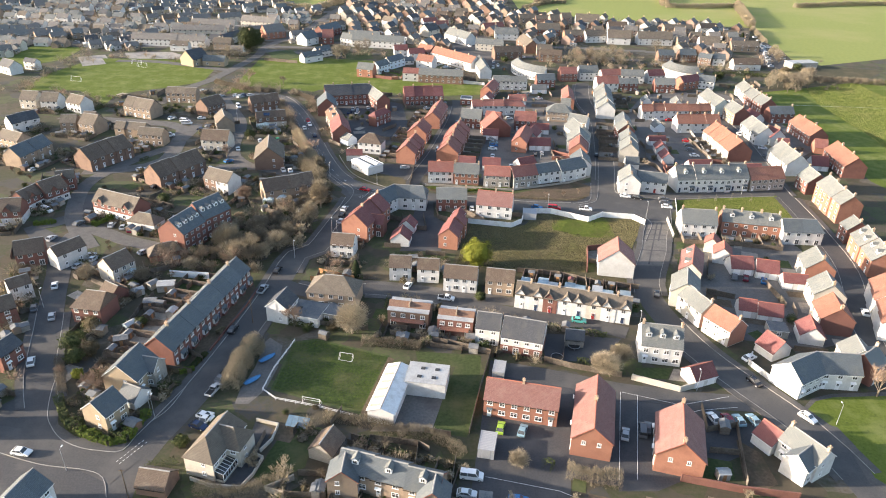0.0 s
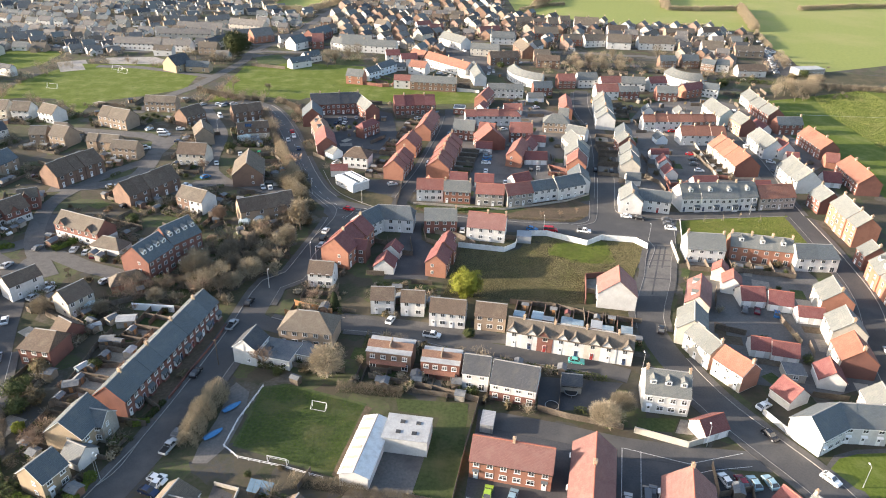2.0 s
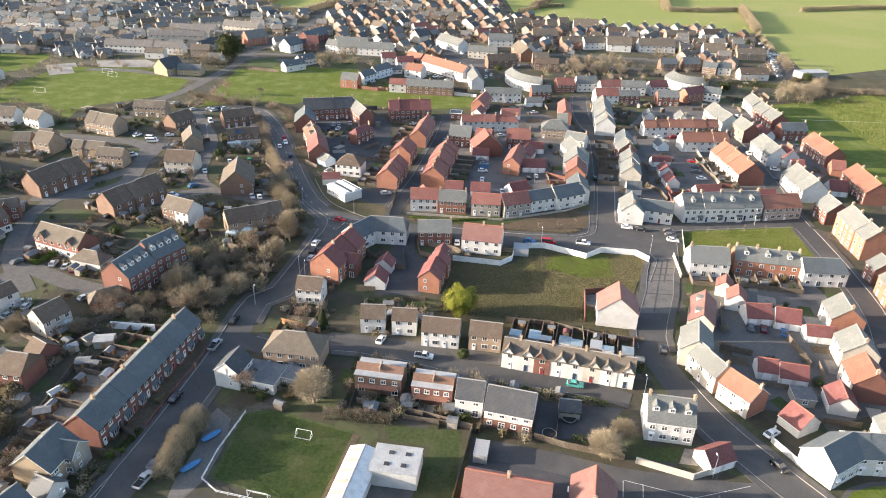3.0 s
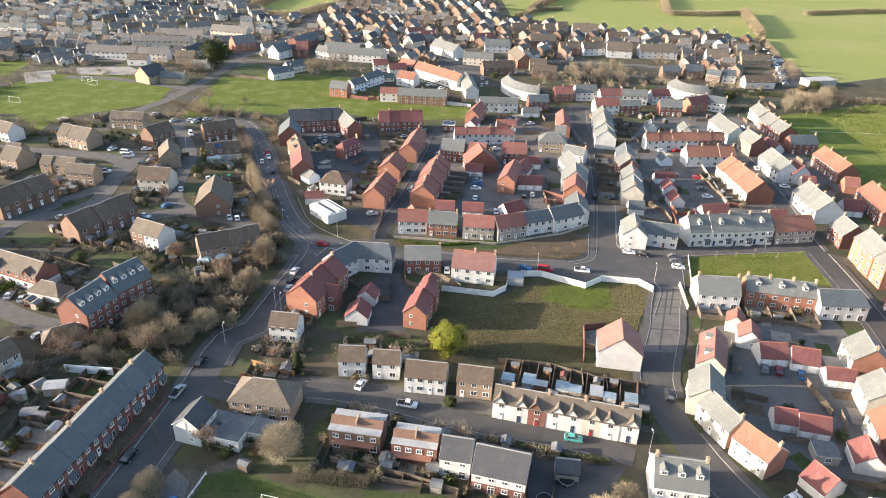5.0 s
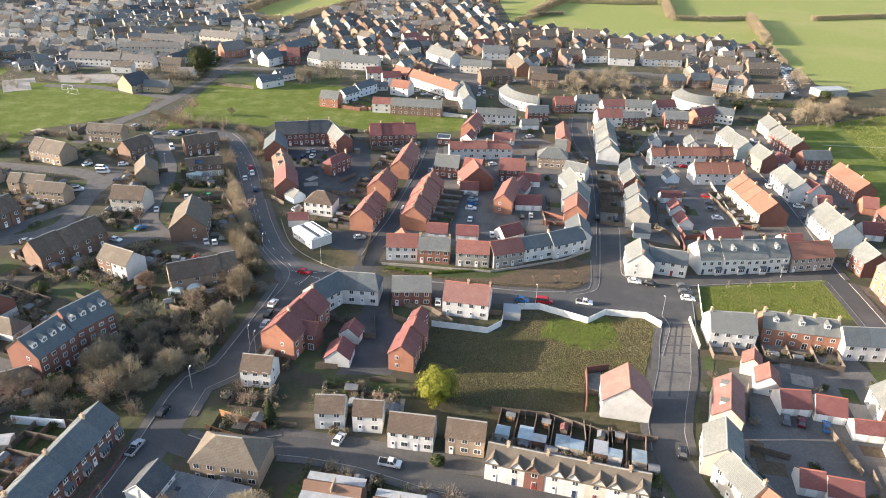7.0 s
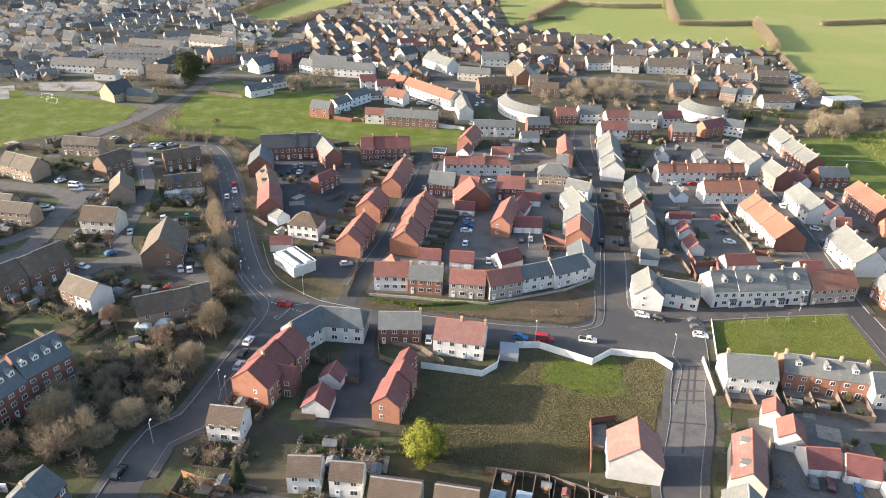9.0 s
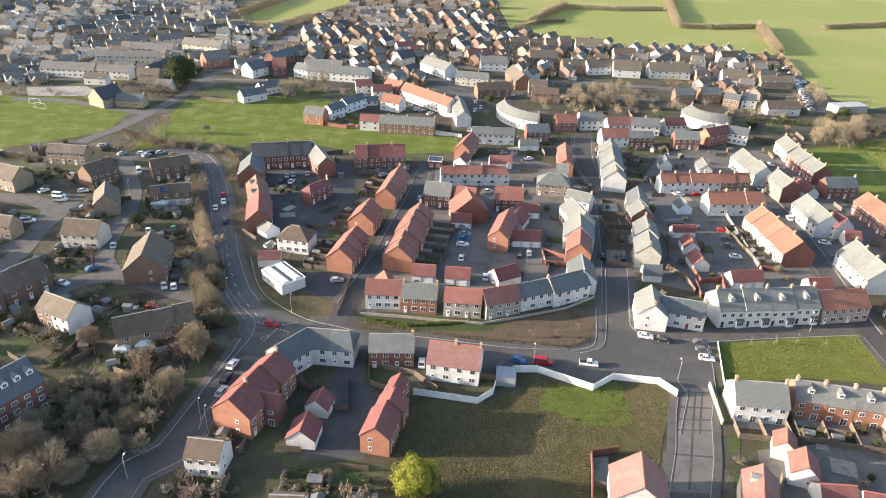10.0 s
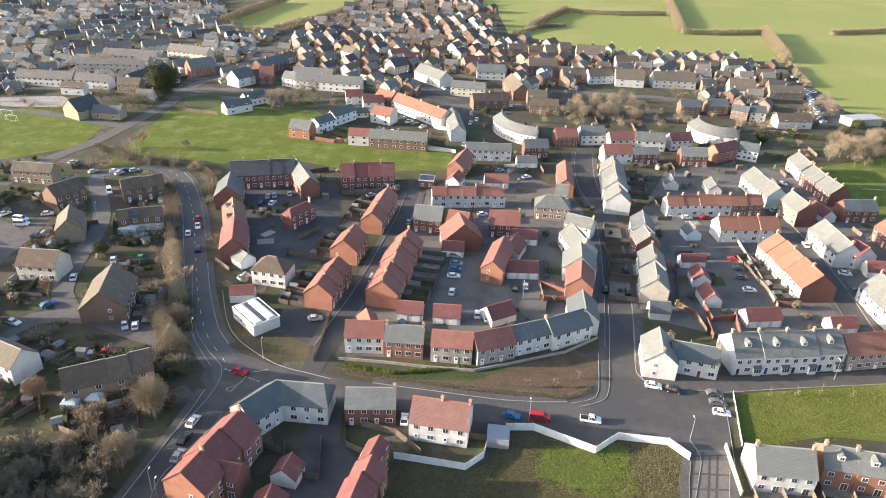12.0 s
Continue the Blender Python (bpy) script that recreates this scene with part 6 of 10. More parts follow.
road([(-89.1, 112.2), (-91.9, 121.1), (-101.1, 137.2), (-109.1, 156.6), (-116.4, 173.8), (-123.2, 190.5), (-132.7, 205.4), (-144.7, 215.3), (-135.6, 225.1), (-138.8, 245.2)], 7.0, left=[(0.1, 0.4)], right=[(0.1, 0.35)])
road([(-127.8, 197.7), (-127.4, 216.5), (-110.2, 208.9), (-94.7, 203.7)], 6.0, mat=LANE, label='worn grey estate road')
road([(-118.7, 202.2), (-135.6, 225.1), (-144.8, 253.2), (-141.6, 271.6), (-134.2, 289.1), (-127.8, 299.1), (-126.0, 316.6), (-126.3, 333.8)], 6.0, mat=LANE, label='worn grey estate road')
road([(-152.6, 268.3), (-136.6, 271.7), (-124.2, 283.5), (-126.8, 308.4), (-131.2, 326.5), (-139.8, 332.3), (-171.3, 336.4), (-197.5, 339.0)], 7.0, mat=LANE, label='worn grey estate road')
road([(-102.6, 265.6), (-96.6, 276.7), (-83.6, 279.0), (-64.8, 272.1), (-57.8, 269.9)], 7.0, mat=LANE, label='worn grey estate road')
road([(-87.3, 280.2), (-95.6, 290.2), (-100.4, 306.8), (-103.1, 326.2), (-107.2, 341.6), (-118.3, 363.5), (-126.0, 380.2), (-114.0, 387.8)], 6.0, mat=LANE, label='worn grey estate road')
road([(-158.4, 366.2), (-153.0, 398.9), (-145.4, 419.6), (-138.4, 457.5), (-134.2, 485.5), (-136.0, 508.0), (-126.5, 546.0), (-117.1, 590.6), (-111.5, 651.1), (-100.9, 733.3), (-88.4, 813.9)], 6.5, mat=LANE, label='pale worn road past the playing fields')
road([(-136.9, 508.0), (-126.0, 513.0), (-111.3, 512.8), (-98.0, 514.0)], 5.5, mat=LANE, label='pale side road by the houses')
area([(-5.0, 537.5), (13.6, 556.6), (31.1, 532.5), (36.9, 503.6), (28.4, 471.4), (17.8, 490.2), (-0.6, 518.0)], TARMAC, 'road', 'dark tarmac loop of the north estate')
road([(-220.8, 458.2), (-195.1, 458.7), (-164.7, 449.4), (-140.0, 440.9)], 6.0, mat=LANE, label='worn grey estate road')
area([(-225.7, 481.4), (-195.4, 487.9), (-156.9, 457.0), (-174.4, 451.9), (-215.5, 463.9)], CONCRETE, 'yard', 'pale concrete car park')
area([(14.7, 290.6), (14.9, 316.2), (18.3, 334.7), (29.3, 335.6), (28.2, 293.2), (38.3, 305.4), (46.5, 307.8), (46.4, 297.7), (27.8, 279.9), (15.0, 280.4)], TARMAC, 'car_park', 'dark tarmac parking court')
area([(102.0, 335.4), (120.6, 340.4), (118.9, 298.3), (109.1, 292.9), (105.7, 292.7), (107.8, 331.7)], TARMAC, 'car_park', 'dark tarmac parking court')
area([(88.5, 192.2), (93.2, 203.5), (109.9, 200.7), (118.0, 193.9), (103.6, 182.9), (89.1, 183.8)], TARMAC, 'car_park', 'dark tarmac parking court')
area([(-62.2, 363.6), (-65.3, 374.5), (-35.7, 374.6), (-22.3, 347.0), (-31.8, 353.4), (-54.6, 351.3)], TARMAC, 'car_park', 'dark tarmac parking court')
area([(-11.9, 251.6), (-6.1, 252.0), (-5.1, 234.5), (0.8, 227.9), (-2.1, 207.5), (-15.9, 206.8), (-13.4, 225.5)], TARMAC, 'car_park', 'dark tarmac access lane')
area([(44.0, 135.3), (63.1, 133.0), (75.0, 124.7), (69.6, 117.2), (45.6, 104.9), (37.3, 104.5)], TARMAC, 'car_park', 'dark tarmac parking court')
area([(27.5, 161.0), (49.3, 159.4), (41.1, 148.8), (26.8, 148.1)], TARMAC, 'yard', 'dark tarmac yard')
area([(-29.7, 287.4), (-16.5, 287.4), (-17.2, 272.7), (-30.8, 271.8), (-29.0, 277.3)], TARMAC, 'forecourt', 'dark tarmac forecourt')
area([(-42.2, 276.4), (-32.1, 277.1), (-18.2, 270.0), (-17.5, 262.6), (-28.4, 261.9), (-35.9, 265.1)], ROUGH, 'verge', 'strip of rough grass')
area([(-49.6, 133.0), (-48.2, 142.0), (-48.2, 153.1), (-47.5, 155.0), (-43.3, 151.5), (-42.4, 142.3), (-43.4, 133.3), (-46.2, 128.0), (-49.5, 127.9)], COURT, 'track', 'worn gravel track')
area([(-6.3, 284.6), (-0.6, 335.2), (9.6, 382.1), (43.6, 404.6), (67.7, 382.0), (72.2, 341.6), (65.3, 302.4), (53.0, 277.5), (25.9, 265.5), (-4.0, 265.9)], COURT, 'court_ground', 'dark block paving of the new estate courts')
area([(74.8, 290.5), (91.2, 362.4), (115.2, 412.3), (157.7, 424.0), (196.1, 383.1), (180.7, 325.7), (149.4, 295.8), (99.8, 280.8)], COURT, 'court_ground', 'dark block paving of the new estate courts')
area([(86.3, 215.0), (122.4, 221.6), (127.1, 201.7), (118.4, 163.0), (101.3, 156.8), (81.2, 161.0), (79.0, 184.9)], COURT, 'court_ground', 'dark block paving of the new estate courts')
area([(-64.6, 380.5), (-37.3, 383.3), (-27.1, 378.4), (-19.0, 325.2), (-24.5, 313.0), (-43.3, 307.8), (-54.6, 339.4)], TARMAC, 'court_ground', 'dark tarmac and paving of the new estate courts')
area([(47.7, 266.9), (60.0, 272.7), (66.4, 289.9), (74.8, 290.5), (69.5, 263.5), (74.4, 257.0), (90.0, 256.6), (86.8, 247.3), (47.0, 244.9)], ASPHALT, 'road', 'wide grey asphalt junction')
area([(60.8, 278.1), (64.0, 278.3), (59.7, 255.9), (56.5, 251.2), (49.1, 248.7), (49.3, 250.3), (54.4, 252.1), (56.9, 255.7)], PAVING, 'pavement', 'grey paved footway round the corner')
area([(71.8, 290.2), (75.7, 290.5), (72.6, 267.3), (93.7, 263.2), (136.3, 269.0), (133.0, 262.9), (89.0, 256.8), (72.8, 258.4), (68.9, 261.6), (68.8, 268.0)], PAVING, 'pavement', 'grey paved footway along the houses')
area([(-91.4, 122.4), (-88.7, 118.6), (-84.4, 114.6), (-79.2, 112.2), (-74.3, 111.4), (-69.4, 111.8), (-68.9, 114.4), (-72.5, 112.5), (-80.3, 114.6), (-87.1, 119.0), (-91.4, 125.9), (-96.3, 137.4), (-97.2, 137.4), (-94.3, 129.5)], PAVING, 'pavement', 'grey paved footway round the corner')
area([(-97.8, 110.1), (-85.2, 107.0), (-74.9, 105.8), (-70.2, 103.8), (-66.0, 96.1), (-88.9, 95.2)], TARMAC, 'forecourt', 'dark tarmac forecourt round the corner house')

# Grass, soil and fields
# Darker lawn grass here carries the shade that lies over this pitch.
area([(-42.3, 133.4), (-40.7, 153.5), (-34.8, 155.1), (-14.2, 148.5), (-18.8, 125.3)], LAWN, 'playing_field', 'mown green playing field')
# The same darker grass stands in for shade along this strip.
area([(-7.6, 150.8), (10.0, 149.7), (8.7, 133.6), (5.8, 118.9), (-2.2, 120.5), (0.2, 132.2), (3.1, 144.5), (-6.6, 146.4)], LAWN, 'lawn', 'strip of rough mown grass')
area([(-11.6, 134.8), (0.3, 132.8), (-2.2, 120.5), (-16.3, 119.9), (-13.6, 125.5)], COURT, 'yard', 'worn brown concrete yard')
area([(-14.8, 122.2), (-1.8, 123.2), (-2.2, 120.5), (-16.3, 119.9)], PATIO, 'yard', 'pale concrete strip of the yard')
area([(87.1, 131.8), (91.5, 136.2), (97.2, 138.2), (113.6, 139.8), (94.6, 105.3), (91.6, 108.6), (92.3, 118.2), (91.4, 124.3), (87.1, 126.3)], PAVING, 'pavement', 'grey footway round the green', 0.09)
area([(88.6, 131.9), (92.1, 135.2), (97.1, 136.9), (112.7, 138.2), (95.8, 107.5), (93.6, 110.5), (94.2, 120.0), (93.0, 126.0), (88.7, 128.1)], PITCH, 'green', 'mown grass green beside the road', 0.10)
area([(6.7, 232.5), (22.8, 226.5), (30.3, 231.5), (52.1, 244.1), (74.6, 237.8), (65.8, 218.1), (56.9, 189.7), (0.1, 184.2)], ROUGH, 'rough_field', 'rough weedy field, partly bare')
area([(91.5, 256.3), (134.2, 263.6), (133.2, 240.0), (108.3, 242.3), (86.5, 237.2)], PITCH, 'green', 'unmown green with young trees')
area([(-9.9, 260.7), (5.6, 259.4), (24.4, 263.4), (51.0, 274.7), (59.1, 267.7), (56.7, 258.1), (50.8, 252.3), (24.3, 253.9), (-5.8, 257.5)], SOIL, 'verge', 'planted verge of bare soil and low shrubs')
area([(-6.3, 261.4), (5.6, 259.4), (27.4, 264.4), (34.7, 262.5), (24.4, 257.2), (4.3, 257.1)], LAWN, 'verge', 'strip of grass along the road')
area([(-242.6, 381.2), (-247.7, 419.5), (-239.7, 451.5), (-206.0, 466.4), (-172.3, 455.0), (-153.5, 464.9), (-149.0, 412.4), (-165.3, 398.5), (-187.3, 382.5), (-185.4, 361.6), (-211.2, 386.7), (-229.6, 386.0)], PITCH, 'playing_field', 'mown green playing field')
area([(-250.3, 465.7), (-235.5, 474.0), (-221.2, 450.7), (-235.6, 441.7)], CONCRETE, 'court', 'pale hard games court')
area([(-128.4, 388.6), (-129.5, 438.3), (-130.3, 470.8), (-88.1, 471.2), (-54.0, 467.5), (-25.3, 425.9), (-31.1, 412.7), (-65.6, 421.5), (-79.8, 398.1), (-105.0, 402.5)], PITCH, 'green', 'open mown grass between the estates')
area([(-298.5, 435.7), (-295.6, 493.8), (-258.9, 495.0), (-256.0, 458.7), (-274.2, 430.1)], PITCH, 'playing_field', 'mown green playing field')
area([(56.0, 892.5), (374.1, 1327.3), (1247.5, 1632.7), (520.0, 620.0), (261.8, 501.2), (247.5, 519.0), (252.5, 545.0), (252.3, 578.7), (265.4, 641.4), (225.9, 642.0), (179.1, 642.5), (142.2, 648.3), (109.2, 675.9), (62.7, 711.5)], FIELD, 'farm_field', 'large pale green farm field')
area([(182.6, 282.0), (184.2, 318.0), (184.6, 352.0), (186.9, 372.0), (181.0, 376.0), (180.6, 402.0), (190.0, 424.0), (221.2, 437.0), (267.7, 457.5), (388.6, 492.7), (260.0, 230.0), (200.0, 226.0)], PITCH, 'playing_field', 'green playing field beside the new houses')
stripe([(196.0, 398.0), (222.0, 397.4), (262.0, 396.4)], 0.3, PAINT, 0.08, 'worn white pitch line on grass')
area([(221.2, 437.0), (267.7, 457.5), (300.0, 490.0), (261.8, 501.2), (247.5, 519.0), (231.0, 484.0), (206.0, 458.0), (196.0, 432.0)], ROUGH, 'rough_ground', 'rough scrubby ground beside the yard')
area([(256.7, 617.7), (248.9, 571.2), (237.0, 552.0), (218.7, 495.7), (230.0, 480.4), (240.9, 509.0), (247.1, 550.9), (264.3, 625.2)], TARMAC, 'yard', 'dark tarmac yard full of parked cars')
area([(-129.8, 495.0), (-115.7, 505.1), (-104.6, 484.2), (-105.4, 474.6), (-121.4, 472.5)], LAWN, 'lawn', 'green lawn beside the bungalow')
area([(-78.1, 495.6), (-61.4, 503.9), (-53.8, 485.5), (-71.5, 473.1)], LAWN, 'lawn', 'green lawn under bare trees')
area([(-173.2, 699.9), (-118.7, 976.8), (-0.8, 1011.4), (-104.7, 754.5), (-136.7, 683.4)], FIELD, 'farm_field', 'pale green farm field')
area([(47.5, 819.4), (98.9, 903.3), (374.1, 1327.3), (224.3, 1567.5), (11.1, 1200.4)], FIELD, 'farm_field', 'pale green farm field')

area([(-84.7, 410.1), (-80.7, 421.0), (-55.5, 425.5), (-44.6, 423.7), (18.5, 421.8), (18.7, 402.0), (-5.6, 396.8), (-30.2, 398.1), (-44.6, 403.3), (-80.3, 402.1)], PITCH, 'green', 'open mown grass behind the flats')
ring = curve([(-16.4, 534.2), (-9.0, 543.0), (-3.0, 536.0), (4.0, 528.0), (12.0, 519.0), (17.0, 513.6), (24.0, 510.0)], 3.0)
tagged(part("pavement", ribbon(ring, -0.9, 0.9, -0.05, 0.19), PAVING, None), "pale paved footway round the loop", "pavement", "", "structure")
# Dark joints in the old concrete street
STREET = surface("worn_street_concrete", (0.125, 0.118, 0.110), (0.160, 0.150, 0.138), 1.8, (0.095, 0.090, 0.086), 0.25, 0.9, 0.2, 0.05)
area([(61.6, 201.6), (66.2, 212.6), (69.4, 219.6), (73.0, 228.6), (75.6, 236.0), (82.8, 236.4), (80.6, 226.4), (78.4, 217.4), (72.6, 201.8)], STREET, 'road', 'pale worn concrete slabs of the street', 0.0715)
stripe([(73.5, 235.4), (66.7, 219.1)], 0.55, TARMAC, 0.0767, 'dark tar joint across the street')
stripe([(77.0, 235.5), (70.5, 219.3)], 0.55, TARMAC, 0.0779, 'dark tar joint across the street')
stripe([(80.0, 234.8), (74.7, 219.5)], 0.55, TARMAC, 0.0791, 'dark tar joint across the street')
stripe([(73.6, 234.0), (82.5, 234.8)], 0.55, TARMAC, 0.0803, 'dark tar joint across the street')
stripe([(70.9, 228.8), (80.4, 228.7)], 0.55, TARMAC, 0.0815, 'dark tar joint across the street')
stripe([(68.8, 224.3), (79.6, 224.5)], 0.55, TARMAC, 0.0827, 'dark tar joint across the street')
stripe([(70.7, 228.9), (81.6, 228.6)], 0.5, TARMAC, 0.0839, 'dark tar joint across the street')
stripe([(68.4, 220.7), (79.8, 220.8)], 0.5, TARMAC, 0.0851, 'dark tar joint across the street')
stripe([(66.0, 212.8), (77.6, 212.1)], 0.5, TARMAC, 0.0863, 'dark tar joint across the street')
stripe([(73.7, 233.8), (62.7, 202.4)], 0.5, TARMAC, 0.0875, 'dark tar joint across the street')
stripe([(78.0, 234.1), (67.3, 202.6)], 0.5, TARMAC, 0.0887, 'dark tar joint across the street')
area([(-19.2, 125.9), (-14.5, 148.0), (-13.0, 147.1), (-16.7, 124.0)], SOIL, 'bare_strip', 'bare muddy strip beside the shed')
area([(32.1, 241.8), (48.3, 244.6), (87.1, 248.3), (82.6, 235.0), (73.3, 232.7), (69.3, 237.6), (58.2, 238.8), (52.3, 234.0), (39.0, 240.6)], ASPHALT, 'road', 'wide grey asphalt junction')
area([(-123.8, 408.6), (-120.0, 466.7), (-104.0, 482.1), (-79.2, 480.2), (-54.5, 478.4), (-25.8, 442.0), (15.8, 426.8), (16.2, 401.7), (-5.9, 400.7), (-31.5, 406.8), (-43.2, 416.3), (-59.6, 420.4), (-82.1, 408.2), (-93.2, 400.0), (-107.1, 407.6)], PITCH, 'green', 'open mown grass between the estates')
area([(-186.5, 389.7), (-169.2, 410.7), (-157.0, 422.2), (-148.1, 458.1), (-161.0, 466.2), (-188.1, 467.6), (-232.8, 463.5)], PITCH, 'playing_field', 'mown green playing field')
area([(-25.4, 187.2), (-11.9, 185.5), (3.6, 182.7), (21.0, 179.2), (21.2, 174.4), (6.4, 176.1), (-11.2, 180.2), (-24.5, 183.1)], PAVING, 'driveway', 'grey paved front drives')

area([(67.5, 121.0), (71.4, 116.9), (71.8, 107.8), (65.8, 105.1), (64.8, 108.7)], SOIL, 'garden', 'bare brown garden soil')
area([(55.7, 115.6), (63.9, 113.9), (62.9, 108.3), (54.0, 108.3)], LAWN, 'lawn', 'small fenced back lawn')
area([(50.4, 146.6), (59.9, 146.8), (57.2, 142.0), (48.4, 142.5)], LAWN, 'lawn', 'small front lawn behind the wall')
area([(60.2, 146.6), (61.8, 146.2), (61.6, 141.3), (57.6, 141.8)], PATIO, 'patio', 'pale paved garden corner')

# Near houses
row(-80.5, 94.7, 78.4, 7.2, 7.0, 5, 'white', 'slate', 2)
row(-124.4, 171.4, 44.1, 5.9, 4.8, 5, 'white', 'brown', 1, near=0)
row(-121.8, 159.8, 39.6, 4.9, 6.3, 5, 'brick', 'brown', 1)
row(-110.8, 140.3, 72.7, 6.6, 5.5, 5, 'brick', 'dark', 1, lower='')
row(-98.3, 163.0, 171.4, 8.7, 8.2, 5, 'brick', 'brown', 1, hr=0.7)
row(-97.5, 172.5, -30.7, 5.7, 6.0, 2.5, 'brick', 'brown', 1, plain=1, near=0)
row(-101.7, 185.1, 59.5, 7.9, 7.1, 5, 'cream', 'brown', 1, sides=3, near=0)
row(-68.1, 162.7, 78.8, 43.3, 8.3, 5.2, 'brick', 'slate', 8, step=0.12, bay=1, door_col='mix', garden=12.0, hood=0, sides=0, chim='alt')
row(-76.1, 134.4, 79.7, 9.5, 9.0, 5, 'yellow', 'slate', 1, sides=3)
row(-76.4, 120.6, 67.5, 6.2, 7.0, 5, 'yellow', 'slate', 1, sides=3)
row(-73.0, 127.8, -22.5, 5.0, 5.2, 2.5, 'white', 'slate', 1, plain=1)
row(-48.2, 110.7, 74.0, 12.6, 6.9, 5.0, 'cream', 'tan', 1, pitch=0.95, hl=1.0, hr=0.3, sides=3)
row(-44.6, 111.5, -14.0, 6.4, 6.0, 5.0, 'cream', 'tan', 1, pitch=0.95, hr=0.9, sides=2)
glazed_lean_to(-44.9, 107.1, 74, 7.0, 2.6)
row(-9.9, 103.5, -14.4, 21.8, 6.4, 4.8, 'buff', 'slate', 3, dorm=1, hood=1, door_col='white', step=0.35)
row(-24.9, 113.3, 70.9, 6.3, 5.6, 2.5, 'stone', 'brown', 1, plain=2)
row(18.9, 128.7, -11.1, 17.2, 7.8, 5, 'orange', 'rose', 2, door_at=0, hood=2, chim='alt')
row(34.7, 122.8, -102.3, 18.6, 8.8, 5, 'orange', 'rose', 2, sides=7, chim='alt')
row(52.4, 115.9, -104.5, 13.5, 10.1, 5, 'orange', 'rose', 2, sides=7, chim='LR')
row(74.3, 119.7, -59.1, 5.1, 6.0, 3, 'white', 'maroon', 1, plain=2)
row(79.3, 114.0, -59.0, 9.3, 6.1, 5, 'white', 'grey', 1, sides=3, chim='LR')
row(77.6, 111.4, -143.7, 6.8, 5.5, 4.6, 'white', 'slate', 1)
row(-12.4, 131.2, 78.9, 17.7, 6.2, 3.4, 'white', 'metal', 1, plain=2, strips=6, pitch=0.35)
flat_block(-3.8, 136.3, -7.4, 9.9, 7.8, 4.2, 'white', 'sheet', 'white flat-roofed hall with rooflights', 'building', 0.0, 4, windows=0)
row(-46.2, 165.5, 76.0, 6.9, 6.4, 5, 'white', 'dark', 1, sides=3)
row(-32.6, 174.6, -6.7, 14.5, 8.9, 5, 'buff', 'tan', 1, near=0, hl=1, hr=1)
row(-34.2, 204.2, -5.6, 7.6, 6.6, 4.6, 'white', 'brown', 1, sides=3, near=0)
row(-14.3, 190.3, 0.4, 6.7, 6.1, 4.8, 'white', 'brown', 1, lower='', near=0)
row(-5.5, 189.3, -2.7, 6.7, 5.5, 4.8, 'white', 'brown', 1, near=0)
row(4.7, 184.7, -6.6, 10.1, 6.5, 4.8, 'white', 'brown', 2, near=0)
row(16.7, 183.5, -8.2, 8.6, 6.2, 4.8, 'buff', 'brown', 1, near=0)
strip_house(-9.8, 165.0, 171.5, 11.6, 6.6, 'dull', 'red brown brick pair with flat grey roof strips')
strip_house(3.3, 161.4, 171.4, 9.8, 6.2, 'brick', 'red brick pair with flat grey roof strips')
row(12.2, 158.4, 170.7, 6.5, 7.2, 5, 'white', 'dark', 1)
row(21.5, 154.7, 166.2, 11.1, 8.9, 5, 'white', 'dark', 2, lower='brick')
row(37.3, 173.1, -13.2, 33.2, 6.3, 4.8, 'cream', 'tan', 8, step=0.1, peak=1, door_at=0, door_col='mix', hood=0, near=0, chim='alt', walls=['white', 'white', 'brick', 'white', 'white', 'cream', 'white', 'white'])
row(54.9, 198.2, -99.0, 9.5, 11.2, 5, 'white', 'rose', 1, sides=1, near=0)
row(57.4, 152.8, -8.4, 10.5, 9.3, 5.6, 'white', 'grey', 1, dorm=3, chim='LR')
row(65.2, 142.5, 22.8, 6.8, 5.5, 2.5, 'white', 'maroon', 1, plain=1)

# Curved terrace and its court
row(78.6, 196.1, -109.5, 14.0, 6.8, 5, 'cream', 'rose', 2, near=0, dorm=1)
row(92.7, 207.4, 72, 6.4, 5.6, 3.4, 'white', 'red', 1, near=0, sides=1)
row(91.5, 214.5, 68, 5.2, 4.6, 3.4, 'cream', 'red', 1, near=0)
row(72.4, 181.3, -107.4, 10.5, 8.0, 5, 'cream', 'grey', 2, near=0)
row(73.5, 171.9, -65.9, 10.3, 6.6, 5, 'cream', 'grey', 3, near=0, step=0.35, chim='R')
row(77.8, 162.2, -59.2, 9.0, 6.7, 5, 'cream', 'orange', 3, ends='orange', step=0.35, chim='R')
row(96.1, 200.3, -2.6, 7.2, 6.7, 2.5, 'white', 'maroon', 1, plain=1, near=0)
row(103.9, 198.2, -12.4, 6.9, 6.7, 2.5, 'white', 'maroon', 1, plain=1, near=0)
row(109.9, 191.1, -7.5, 7.4, 4.7, 2.5, 'white', 'maroon', 1, plain=1, near=0)
row(88.9, 174.7, -11.0, 5.0, 5.5, 2.5, 'white', 'maroon', 1, plain=1, near=0)
row(94.7, 172.4, -12.4, 6.8, 5.9, 2.5, 'white', 'maroon', 1, plain=1, near=0)
row(102.2, 162.5, -102.3, 6.9, 6.4, 2.8, 'white', 'maroon', 1, plain=2)
row(89.0, 155.0, -63.2, 6.0, 6.8, 2.6, 'white', 'maroon', 1, plain=2)
row(99.6, 144.0, -3.6, 10.5, 8.1, 5, 'white', 'slate', 3, step=0.05)
row(89.8, 141.7, 30.2, 10.0, 8.4, 5, 'white', 'slate', 1)
row(107.9, 149.4, -99.3, 6.8, 7.5, 5, 'cream', 'grey', 1)
